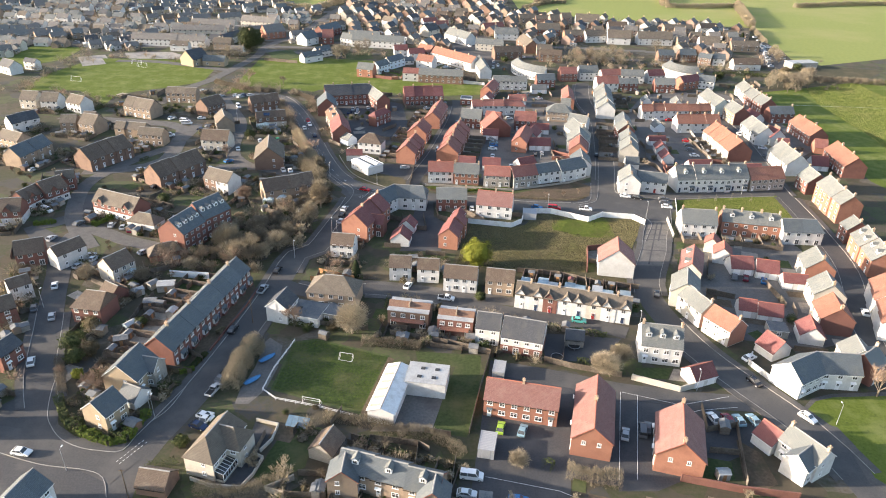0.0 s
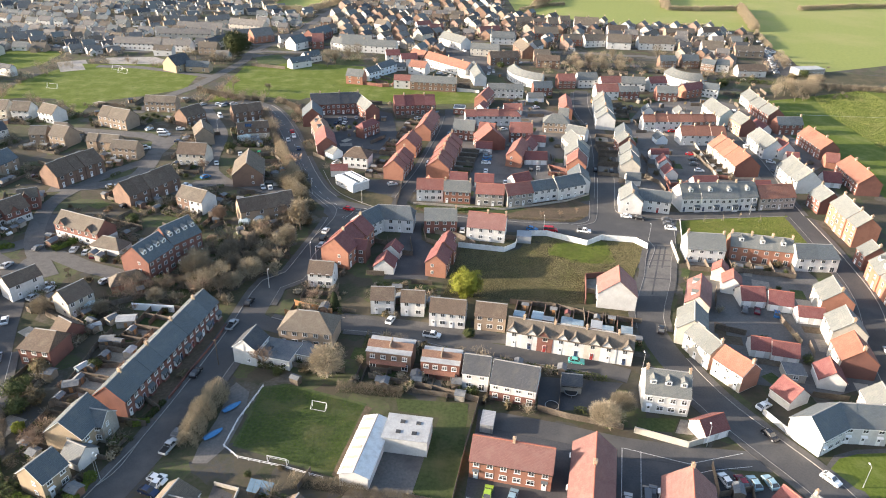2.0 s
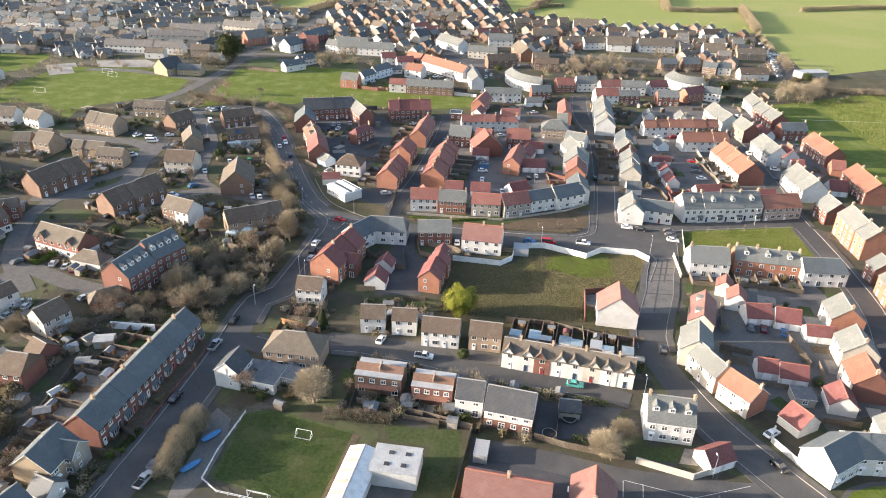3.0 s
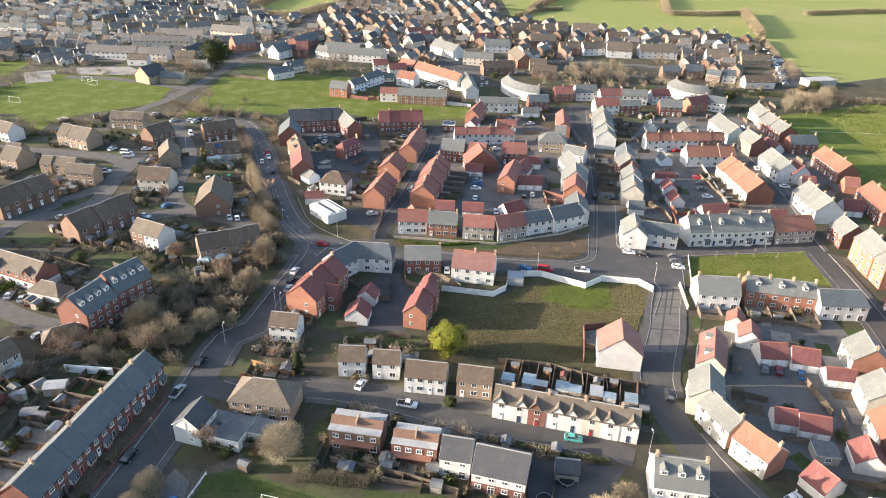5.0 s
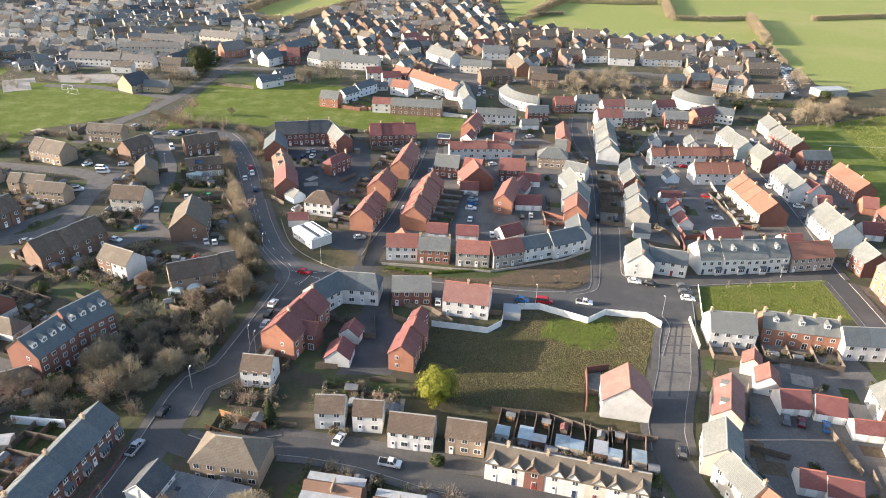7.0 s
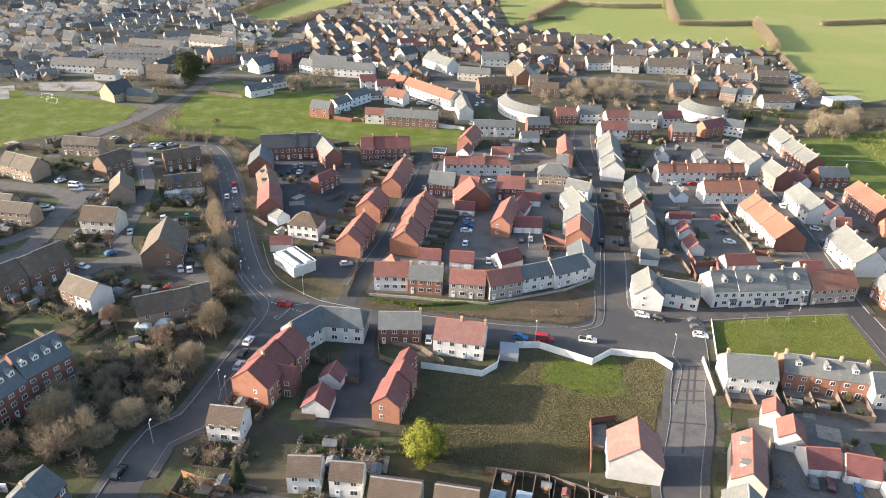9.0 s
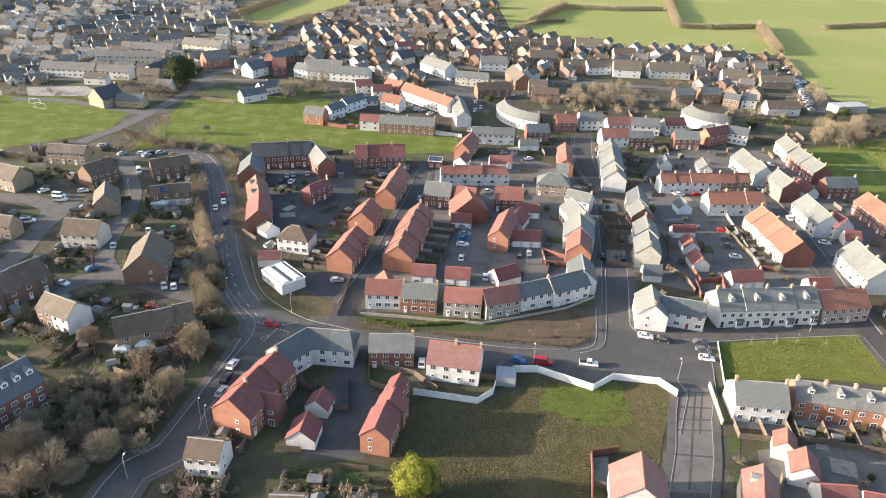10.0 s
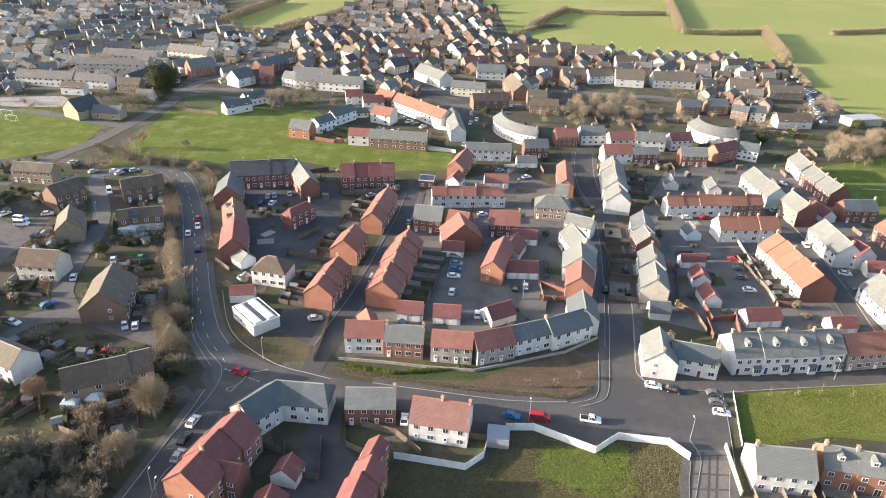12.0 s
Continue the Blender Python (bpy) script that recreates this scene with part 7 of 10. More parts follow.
row(109.0, 146.3, 37.0, 6.8, 7.2, 5, 'brick', 'grey', 1, chim='R')
row(119.4, 197.7, -99.3, 9.3, 9.0, 5, 'cream', 'grey', 2, ends='orange', near=0, chim='R')
row(115.0, 181.5, -101.4, 8.9, 9.0, 5, 'cream', 'grey', 2, near=0, chim='R')
row(111.0, 168.7, -100.2, 9.2, 9.0, 5, 'cream', 'orange', 2, ends='brick', near=0, chim='R')
row(-19.6, 103.2, -91.1, 5.5, 6.2, 4.7, 'buff', 'slate', 1, sides=3)
row(-1.1, 98.3, -96.8, 5.2, 6.2, 4.7, 'buff', 'slate', 1, sides=3)
row(-72.5, 136.0, -8.4, 5.8, 5.2, 4.8, 'stone', 'slate', 1, sides=3)
row(35.6, 156.9, -6.6, 5.0, 4.2, 2.5, 'stone', 'dark', 1, plain=2)
row(-57.9, 102.1, -8.4, 6.5, 5.5, 2.3, 'dull', 'brown', 1, plain=2)
trampoline(30.0, 149.3)
trampoline(35.3, 154.6)
# Two unseen houses added west of view to cast shade on the road.
row(-111.2, 126.1, 69.6, 5.6, 5.0, 5, 'brick', 'dark', 1)
row(-107.6, 116.9, 70.8, 6.0, 5.2, 5, 'white', 'brown', 1)

# Houses round the middle roads
row(-29.1, 222.9, 71.0, 19.4, 9.7, 6, 'orange', 'maroon', 3, sides=3, near=0, step=0.35, chim='alt')
row(-25.1, 219.7, 169.4, 6.4, 5.4, 5, 'brick', 'maroon', 1, plain=0, sides=2, near=0)
row(-23.9, 240.1, 52.8, 10.6, 8.2, 5, 'white', 'slate', 2, near=0)
row(-14.4, 243.8, -3.9, 12.5, 8.2, 5, 'white', 'slate', 2, near=0, hr=0.4)
row(1.2, 243.4, 2.6, 11.5, 7.3, 5, 'brick', 'grey', 2, near=0, chim='R')
row(17.7, 239.2, -9.0, 13.3, 9.1, 5, 'white', 'rose', 2, near=0, chim='r')
row(2.0, 215.8, -101.5, 13.8, 6.6, 5, 'orange', 'maroon', 3, sides=3, near=0, step=0.35)
row(3.7, 227.0, -104.9, 6.1, 4.5, 4.4, 'orange', 'maroon', 1, near=0)
row(-15.8, 213.3, 85.1, 6.5, 6.4, 2.5, 'white', 'maroon', 1, plain=1, near=0)
row(-14.0, 222.9, 77.4, 5.0, 5.5, 2.5, 'white', 'maroon', 1, plain=1, near=0)
row(-17.5, 295.8, 79.7, 17.0, 8.5, 5, 'orange', 'red', 3, garden=8.0, near=0, step=0.35, chim='alt')
row(-14.7, 320.4, 79.2, 12.0, 9.2, 5, 'orange', 'red', 2, garden=8.0, near=0, chim='alt')
row(-7.6, 348.7, 80.9, 23.9, 7.7, 5, 'orange', 'red', 3, garden=9.0, near=0, step=0.35, chim='alt')
row(1.8, 306.7, -98.8, 34.6, 9.6, 5, 'orange', 'red', 6, garden=8.0, near=0, step=0.35, chim='all')
row(-3.5, 270.7, 1.1, 10.2, 7.1, 5, 'white', 'red', 1, near=0)
row(7.3, 269.3, -3.2, 10.3, 7.3, 5, 'orange', 'grey', 1, near=0, chim='LR')
row(19.9, 267.7, -4.2, 10.8, 6.8, 5, 'stone', 'red', 2, near=0)
row(30.3, 268.8, 20.7, 10.8, 7.5, 5, 'stone', 'red', 2, near=0)
row(40.4, 273.4, 23.0, 10.8, 6.6, 5, 'white', 'slate', 2, near=0, chim='R')
row(50.9, 277.8, 28.5, 12.9, 7.8, 5, 'white', 'slate', 2, near=0)
row(56.9, 285.0, 86.2, 10.5, 8.3, 5, 'white', 'slate', 1, near=0)
row(58.9, 303.4, 79.7, 12.6, 8.2, 5, 'orange', 'red', 1, near=0)
row(60.4, 313.9, 83.1, 10.5, 10.3, 5, 'white', 'grey', 1, near=0)
row(64.9, 342.6, 153.6, 9.8, 6.3, 5, 'white', 'grey', 1, near=0, chim='L')
row(62.0, 327.8, 103.3, 14.1, 8.3, 5, 'cream', 'grey', 2, near=0, chim='L')
row(34.2, 314.9, -104.8, 18.4, 7.0, 5, 'orange', 'red', 2, sides=3, near=0)
row(42.0, 312.6, 0.5, 10.1, 6.2, 2.5, 'white', 'maroon', 1, plain=1, near=0)
row(18.3, 285.0, -2.4, 7.8, 5.7, 2.5, 'white', 'maroon', 1, plain=1, near=0)
row(7.8, 286.0, -2.8, 7.3, 5.7, 2.5, 'white', 'maroon', 1, plain=1, near=0)
row(33.1, 286.3, 30.0, 8.3, 6.5, 2.5, 'white', 'maroon', 1, plain=2, near=0)
row(19.7, 324.9, -4.6, 7.4, 5.4, 2.5, 'white', 'maroon', 1, plain=1, near=0)
row(39.7, 326.4, 68.3, 9.3, 7.4, 2.8, 'white', 'maroon', 1, plain=2, near=0)
row(-3.6, 278.5, 107.4, 5.8, 5.1, 2.8, 'orange', 'orange', 1, plain=2, near=0)
row(-42.2, 291.4, 7.1, 7.0, 4.3, 2.8, 'white', 'maroon', 1, plain=2, near=0)
row(-35.8, 302.9, -10.3, 10.8, 8.0, 5, 'white', 'brown', 1, near=0, hl=1, hr=1)
row(-47.8, 312.2, 136.3, 6.1, 5.5, 2.5, 'pale', 'grey', 1, plain=2, near=0)

# Brick flats and terraces west of the estate road
row(-57.4, 378.8, 13.5, 25.1, 10.3, 5.6, 'brick', 'dark', 5, near=0, step=0.35, chim='alt')
row(-40.9, 375.2, 116.2, 21.4, 7.5, 5.6, 'brick', 'grey', 2, near=0)
row(-65.8, 359.7, 100.7, 14.0, 9.6, 5.2, 'brick', 'slate', 2, near=0)
row(-57.3, 336.5, -71.5, 17.9, 7.6, 5.2, 'pink', 'clay', 2, dorm=1, near=0, chim='alt')
row(-52.7, 320.4, -76.5, 16.1, 8.6, 5.2, 'brick', 'maroon', 2, near=0)
row(-36.1, 343.2, 56.5, 11.9, 4.7, 5.2, 'brick', 'maroon', 2, near=0, hl=0.8, hr=0.8, chim='R')
row(-15.8, 381.8, -168.7, 21.5, 9.8, 5.2, 'brick', 'maroon', 4, garden=6.0, near=0, step=0.35, chim='alt')
row(10.8, 343.9, -8.2, 10.3, 8.7, 5, 'brick', 'grey', 2, near=0)
row(21.6, 340.6, -16.2, 7.7, 8.5, 5, 'brick', 'red', 1, near=0)
row(22.2, 331.2, -78.9, 9.8, 12.9, 4.8, 'brick', 'red', 1, near=0)
row(37.8, 342.3, -2.2, 10.8, 8.5, 5, 'brick', 'red', 2, near=0, chim='R')
row(44.5, 335.8, -3.1, 9.3, 5.3, 2.5, 'white', 'maroon', 1, plain=1, near=0)
row(25.2, 365.4, 5.8, 28.3, 5.9, 5, 'white', 'red', 5, near=0, step=0.35, hr=0.9, chim='alt')
row(56.9, 358.3, -6.9, 12.9, 8.1, 5, 'buff', 'grey', 1, near=0, hl=1, hr=1)
row(65.6, 387.6, 84.1, 22.5, 6.4, 5, 'orange', 'red', 2, near=0)
row(62.2, 370.7, -13.8, 5.1, 7.9, 4.6, 'cream', 'grey', 1, near=0)
row(86.0, 387.9, -97.9, 27.9, 9.5, 5, 'white', 'grey', 3, garden=9.0, near=0, step=0.35, chim='alt')
row(82.9, 365.7, -97.1, 8.5, 9.5, 5.3, 'white', 'grey', 1, near=0, chim='R')

# East of the long street
row(87.3, 342.9, 81.7, 11.5, 7.6, 5, 'white', 'slate', 1, garden=9.0, near=0)
row(85.7, 331.2, 91.7, 8.6, 8.0, 5.2, 'brick', 'grey', 1, garden=9.0, sides=2, near=0, chim='L')
row(84.2, 316.4, 82.1, 10.2, 8.0, 5, 'white', 'grey', 1, garden=9.0, near=0, chim='LR')
row(81.6, 302.9, 80.2, 11.4, 8.2, 5.4, 'cream', 'grey', 1, garden=9.0, near=0, chim='L')
row(80.8, 291.6, -4.8, 5.9, 5.5, 2.5, 'white', 'slate', 1, plain=2, near=0)
row(74.1, 266.9, -98.6, 11.3, 8.4, 5, 'white', 'grey', 1, sides=3, near=0, chim='R')
row(83.3, 266.4, -13.8, 11.9, 7.0, 4.8, 'white', 'slate', 2, door_col='red', near=0, chim='R')
row(107.7, 270.9, 7.4, 30.5, 10.1, 5.6, 'white', 'grey', 4, dorm=1, door_col='navy', hood=1, bay=1, near=0, step=0.35, chim='all')
row(131.2, 273.5, 10.6, 15.3, 8.9, 5, 'stone', 'rust', 2, near=0, chim='R')
row(90.3, 228.6, 175.8, 12.3, 9.0, 5, 'white', 'grey', 2, garden=6.0, near=0, chim='LR')
row(109.0, 228.4, 169.6, 19.8, 7.5, 5.4, 'orange', 'grey', 3, dorm=-1, near=0, garden=8.0, step=0.1, chim='all')
row(125.2, 223.9, 179.0, 13.8, 7.8, 5, 'white', 'slate', 2, near=0, hl=0.5)
row(110.1, 290.0, 7.5, 10.5, 5.8, 2.5, 'white', 'maroon', 1, plain=1, near=0)
row(132.4, 287.5, 6.3, 7.8, 5.1, 2.5, 'white', 'maroon', 1, plain=1, near=0)
row(131.0, 316.5, 94.9, 28.5, 11.1, 5, 'cream', 'rust', 5, garden=7.0, ends='brick', near=0, step=0.35, chim='alt')
row(152.8, 335.4, -88.2, 19.4, 9.6, 5, 'white', 'grey', 2, near=0, chim='R')
row(151.6, 295.8, -87.1, 19.3, 10.7, 5, 'white', 'grey', 3, near=0, step=0.35, chim='all')
row(150.7, 270.5, -87.3, 9.2, 8.7, 5.2, 'brick', 'grey', 1, near=0, chim='L')
row(150.5, 249.0, -91.4, 21.0, 8.5, 7.6, 'orange', 'grey', 3, near=0, step=0.35, chim='all')
row(145.1, 224.8, -92.4, 6.0, 7.8, 5.4, 'brick', 'grey', 1, near=0, chim='R')
row(143.0, 207.5, -98.9, 19.6, 9.0, 5.8, 'orange', 'grey', 4, dorm=1, near=0, step=0.35, chim='alt')
row(130.1, 173.4, -109.6, 26.1, 8.8, 5.4, 'white', 'orange', 4, near=0, step=0.35, chim='alt')
row(178.8, 338.2, -86.3, 22.9, 9.0, 5, 'brick', 'orange', 4, near=0, step=0.35, chim='alt')
row(176.6, 319.3, -13.5, 5.7, 7.4, 3, 'orange', 'red', 1, plain=2, near=0)
row(176.8, 296.7, -93.3, 22.6, 9.7, 5, 'brick', 'orange', 4, near=0, step=0.35, chim='alt')
row(176.1, 366.5, 5.4, 13.3, 7.4, 5, 'brick', 'slate', 2, near=0, chim='R')
row(151.7, 363.2, -83.1, 12.6, 8.0, 6.2, 'buff', 'grey', 2, ends='brick', near=0, chim='LR')
row(174.6, 389.7, -87.4, 23.2, 8.5, 5, 'brick', 'grey', 4, near=0, step=0.35, chim='all')
row(174.9, 411.5, -92.2, 15.0, 8.0, 5, 'white', 'grey', 2, near=0, chim='LR')
row(147.1, 384.5, -84.1, 22.8, 9.0, 5, 'mint', 'grey', 3, near=0, step=0.35)
row(163.1, 366.8, -78.2, 10.2, 5.8, 2.5, 'white', 'maroon', 1, plain=1, near=0)
row(159.9, 321.9, -7.9, 5.5, 6.1, 2.5, 'white', 'maroon', 1, plain=1, near=0)
row(165.7, 297.0, -8.3, 7.1, 7.7, 2.5, 'white', 'maroon', 1, plain=1, near=0)
row(157.7, 329.5, -73.8, 8.5, 8.3, 4.6, 'white', 'maroon', 1, near=0)
row(120.0, 366.0, 5.6, 38.0, 6.6, 5, 'white', 'rust', 6, near=0, garden=9.0, step=0.35, chim='all', walls=['white', 'white', 'white', 'white', 'dull', 'dull'])
row(125.5, 345.9, 5.3, 22.0, 8.1, 5, 'white', 'rust', 3, near=0, step=0.35, chim='all')
row(99.8, 323.3, 4.8, 8.4, 4.0, 2.5, 'white', 'maroon', 1, plain=1, near=0)
row(99.1, 312.3, 86.5, 7.3, 5.5, 2.5, 'white', 'maroon', 1, plain=2, near=0)
row(98.4, 300.5, 92.1, 7.3, 5.5, 2.5, 'white', 'maroon', 1, plain=2, near=0)
row(111.1, 391.4, 85.3, 6.3, 5.5, 2.5, 'white', 'slate', 1, plain=2, near=0)
row(127.6, 388.5, 86.1, 9.3, 5.5, 2.5, 'white', 'grey', 1, plain=2, near=0)
row(105.9, 344.8, 96.5, 6.0, 5.5, 2.5, 'pale', 'slate', 1, plain=2, near=0)

# North rows
row(34.8, 416.7, 2.5, 20.4, 5.7, 5, 'white', 'grey', 4, near=0, step=0.35)
row(56.8, 423.4, 6.8, 11.1, 6.8, 5, 'brick', 'slate', 2, near=0)
row(72.9, 440.9, 7.1, 10.6, 8.1, 5, 'brick', 'red', 2, near=-1)
row(86.2, 445.3, 7.2, 12.2, 8.7, 5, 'white', 'grey', 2, near=-1)
row(99.8, 440.0, 10.6, 13.5, 7.1, 5, 'white', 'red', 2, near=-1)
row(93.4, 420.0, 6.7, 13.2, 8.0, 5, 'white', 'red', 2, near=0)
row(113.2, 439.8, -3.2, 14.2, 7.3, 5, 'white', 'grey', 2, near=-1)
row(106.3, 420.1, 6.6, 12.0, 5.4, 5, 'brick', 'grey', 2, near=0)
row(128.0, 442.1, 15.5, 11.3, 7.1, 5, 'white', 'maroon', 2, near=-1)
row(128.4, 420.5, -0.5, 12.0, 7.2, 5, 'brick', 'grey', 2, near=0)
row(145.5, 429.4, 31.2, 15.1, 7.3, 5, 'orange', 'maroon', 2, near=-1)
row(157.7, 430.7, -24.9, 9.0, 6.9, 5, 'white', 'slate', 2, near=-1)
row(22.3, 399.9, 73.5, 17.2, 6.9, 5, 'orange', 'red', 2, near=0)
row(20.1, 380.8, 71.9, 8.0, 5.6, 4.6, 'white', 'maroon', 1, near=0)
row(-25.2, 430.4, -2.6, 9.9, 6.1, 5, 'white', 'red', 1, near=-1)
row(-6.6, 427.4, -5.1, 27.1, 7.4, 5, 'dull', 'grey', 4, near=-1)
row(-53.7, 437.4, -12.3, 10.4, 7.8, 5, 'orange', 'grey', 1, near=-1)
row(-45.6, 447.6, 54.8, 11.2, 6.1, 5, 'pale', 'slate', 2, near=-1)
row(-38.6, 462.3, 56.4, 15.7, 6.2, 5, 'pale', 'slate', 2, near=-1)
row(-17.8, 493.4, -39.9, 12.2, 8.7, 5, 'dull', 'rust', 2, near=-1)
row(-17.0, 464.6, -24.0, 11.5, 8.0, 4.8, 'white', 'rust', 1, near=-1)
row(-25.0, 486.0, 14.0, 11.0, 7.0, 4.8, 'white', 'maroon', 1, near=-1)
row(-36.5, 496.5, 12.0, 9.5, 7.0, 4.6, 'white', 'maroon', 1, near=-1)
row(-29.6, 472.6, 18.0, 6.5, 5.0, 2.6, 'white', 'slate', 1, plain=1, near=-1)
row(1.8, 474.8, -47.2, 40.4, 8.8, 5, 'white', 'rust', 6, near=-1)
row(19.5, 453.3, 96.9, 29.5, 7.5, 5, 'white', 'grey', 3, near=-1)
row(38.4, 497.4, 14.7, 20.2, 8.1, 5, 'dull', 'brown', 2, near=-1)
row(55.4, 527.0, -79.3, 25.9, 10.2, 5, 'dull', 'tan', 1, near=-1)
row(68.1, 491.8, 175.6, 15.3, 7.1, 5, 'dull', 'brown', 2, near=-1)
row(76.8, 585.1, 4.8, 19.0, 10.1, 5, 'orange', 'tan', 2, near=-1)
row(94.3, 564.0, 9.2, 14.9, 8.0, 5, 'orange', 'tan', 2, near=-1)
row(110.8, 563.3, 14.3, 16.3, 9.3, 5, 'white', 'tan', 2, near=-1)
row(129.2, 559.7, -5.1, 17.6, 12.0, 5, 'white', 'tan', 1, near=-1)
row(157.0, 559.6, -0.2, 26.7, 10.6, 5, 'white', 'tan', 3, near=-1)
row(150.4, 501.5, 2.3, 11.1, 7.2, 5, 'dull', 'slate', 2, near=-1)
row(166.3, 504.2, 2.4, 11.6, 8.0, 5, 'dull', 'slate', 2, near=-1)
row(177.0, 495.1, 150.2, 8.9, 6.2, 5, 'dull', 'slate', 2, near=-1)
row(185.6, 494.3, 172.9, 8.3, 6.8, 5, 'white', 'slate', 1, near=-1)
row(200.9, 484.3, 4.5, 18.8, 8.1, 4, 'white', 'brown', 1, near=-1)
row(195.8, 548.1, -6.7, 15.2, 12.9, 4, 'white', 'tan', 1, near=-1)
row(221.3, 543.5, 1.3, 20.9, 8.4, 4, 'buff', 'tan', 2, near=-1)
row(187.3, 603.1, 5.7, 24.1, 6.8, 5, 'buff', 'tan', 2, near=-1)
row(214.1, 610.0, 15.7, 15.8, 8.0, 5, 'white', 'brown', 1, near=-1)
row(232.1, 591.5, -179.3, 21.0, 5.3, 4, 'buff', 'tan', 2, near=-1)
row(158.4, 585.4, -124.8, 26.3, 7.5, 5, 'white', 'tan', 1, near=-1)
row(137.6, 607.2, 3.7, 15.9, 7.4, 5, 'white', 'brown', 1, near=-1)
row(115.5, 626.8, -5.8, 20.0, 12.9, 5, 'white', 'tan', 2, near=-1)
row(64.3, 633.7, -169.3, 14.8, 7.8, 4.8, 'buff', 'tan', 1, near=-1)
row(76.6, 632.9, 10.5, 10.6, 6.1, 4.8, 'pink', 'tan', 1, near=-1)
row(87.1, 628.2, -169.5, 8.4, 10.6, 4.8, 'pink', 'tan', 1, near=-1)
row(99.4, 642.4, 10.6, 8.7, 8.7, 4.8, 'pink', 'tan', 1, near=-1)
row(32.2, 588.5, 25.8, 17.8, 6.9, 5, 'pink', 'red', 3, near=-1)
row(41.8, 563.0, 179.8, 17.9, 9.1, 5, 'white', 'grey', 2, near=-1)
row(5.5, 546.8, -51.5, 26.2, 10.0, 5, 'white', 'grey', 3, near=-1)
row(27.0, 521.4, 170.1, 20.0, 7.5, 5, 'cream', 'grey', 3, near=-1)
row(-20.5, 604.9, 26.8, 12.6, 6.2, 5, 'white', 'red', 1, near=-1)
row(-10.2, 594.5, 18.6, 11.8, 5.4, 5, 'brick', 'red', 1, near=-1)
row(-53.2, 601.2, -40.4, 11.5, 7.8, 5, 'white', 'tan', 1, near=-1)
row(-18.7, 569.2, 48.5, 12.6, 9.8, 5, 'cream', 'dark', 1, near=-1)
row(37.1, 385.8, 2.4, 9.8, 6.0, 2.5, 'white', 'red', 1, plain=1, near=0)
row(51.7, 409.9, 6.4, 8.9, 5.2, 2.5, 'pale', 'grey', 1, plain=1, near=0)

crescent((39.1, 464.2), (45.0, 444.0), (58.0, 435.6), 8.5, 5.2, 'white', 'grey', 7, 'white rendered curved terrace with grey slate roof')
crescent((139.4, 466.4), (143.6, 448.0), (157.5, 443.6), 9.5, 5.6, 'white', 'grey', 6, 'white rendered curved building with grey slate roof')
wall_line([(-50.6, 434.1), (-37.1, 429.3)], 1.9, 0.25, WALL['brick'], 'long red brick garden wall')
wall_line([(5.7, 428.0), (20.1, 422.7)], 1.6, 0.25, WALL['white'], 'white rendered garden wall')
flat_block(8.5, 383.0, -5, 6.0, 6.0, 3.2, 'brick', 'felt', 'small red brick substation with flat roof', 'building', 0.35)
flat_block(243.5, 494.0, 14, 20.0, 9.0, 4.0, 'stone', 'sheet', 'pale sheet-roofed yard shed', 'shed', 0.1)

# West estate
row(-180.7, 279.8, 74.8, 18.3, 8.8, 4.8, 'buff', 'slate', 4, near=0, step=0.35)
row(-148.3, 279.7, 62.4, 21.2, 10.5, 5, 'dull', 'brown', 5, near=0, step=0.35)
row(-111.9, 264.3, 57.9, 22.5, 10.2, 5, 'dull', 'brown', 5, near=0, step=0.35)
row(-89.8, 254.5, 155.6, 12.1, 7.7, 5, 'white', 'tan', 2, near=0, walls=['white', 'dull'], step=0.0)
row(-119.0, 228.9, -22.3, 19.4, 8.0, 5, 'brick', 'tan', 2, peak=1, lower='white', near=0)
row(-106.8, 220.0, -15.6, 11.1, 6.1, 2.5, 'white', 'tan', 1, plain=2, near=0, hl=1, hr=1)
row(-154.3, 221.9, 12.2, 6.9, 8.2, 5, 'brick', 'brown', 1, peak=1, lower='white', near=0)
row(-155.1, 232.6, 74.7, 8.9, 6.6, 5, 'brick', 'brown', 1, peak=1, lower='white', near=0)
row(-150.4, 239.9, 58.8, 8.8, 8.5, 5, 'brick', 'brown', 1, peak=1, lower='white', near=0)
row(-150.2, 251.0, 25.6, 6.5, 5.8, 5, 'brick', 'tan', 1, peak=1, near=0)
row(-132.4, 192.6, -154.5, 8.3, 7.5, 4.8, 'brick', 'brown', 1, near=0)
row(-120.9, 192.9, 56.7, 9.7, 5.7, 5, 'white', 'brown', 2, near=0)
row(-88.5, 206.5, 70.1, 11.2, 10.3, 7.6, 'brick', 'slate', 2, dorm=2, sides=3, near=0)
row(-83.7, 217.9, 59.2, 11.3, 10.8, 8, 'brick', 'slate', 2, dorm=2, sides=3, near=0)
row(-92.1, 198.6, -148.3, 10.5, 5.5, 2.5, 'brick', 'tan', 1, plain=2, near=0, hl=1, hr=1)
row(-157.9, 345.5, -18.9, 16.8, 9.1, 5, 'buff', 'tan', 3, near=0, step=0.35)
row(-148.9, 311.6, -7.3, 14.6, 6.0, 5, 'buff', 'tan', 3, near=0, step=0.35)
row(-136.5, 304.3, -6.8, 11.8, 6.2, 5, 'buff', 'tan', 2, near=0)
row(-170.7, 317.9, -16.9, 8.7, 9.0, 5, 'buff', 'tan', 1, near=0)
row(-146.4, 371.9, -3.3, 16.6, 6.2, 5, 'buff', 'tan', 3, near=0, step=0.35)
row(-125.2, 352.6, 58.5, 11.9, 8.8, 5, 'dull', 'brown', 2, near=0)
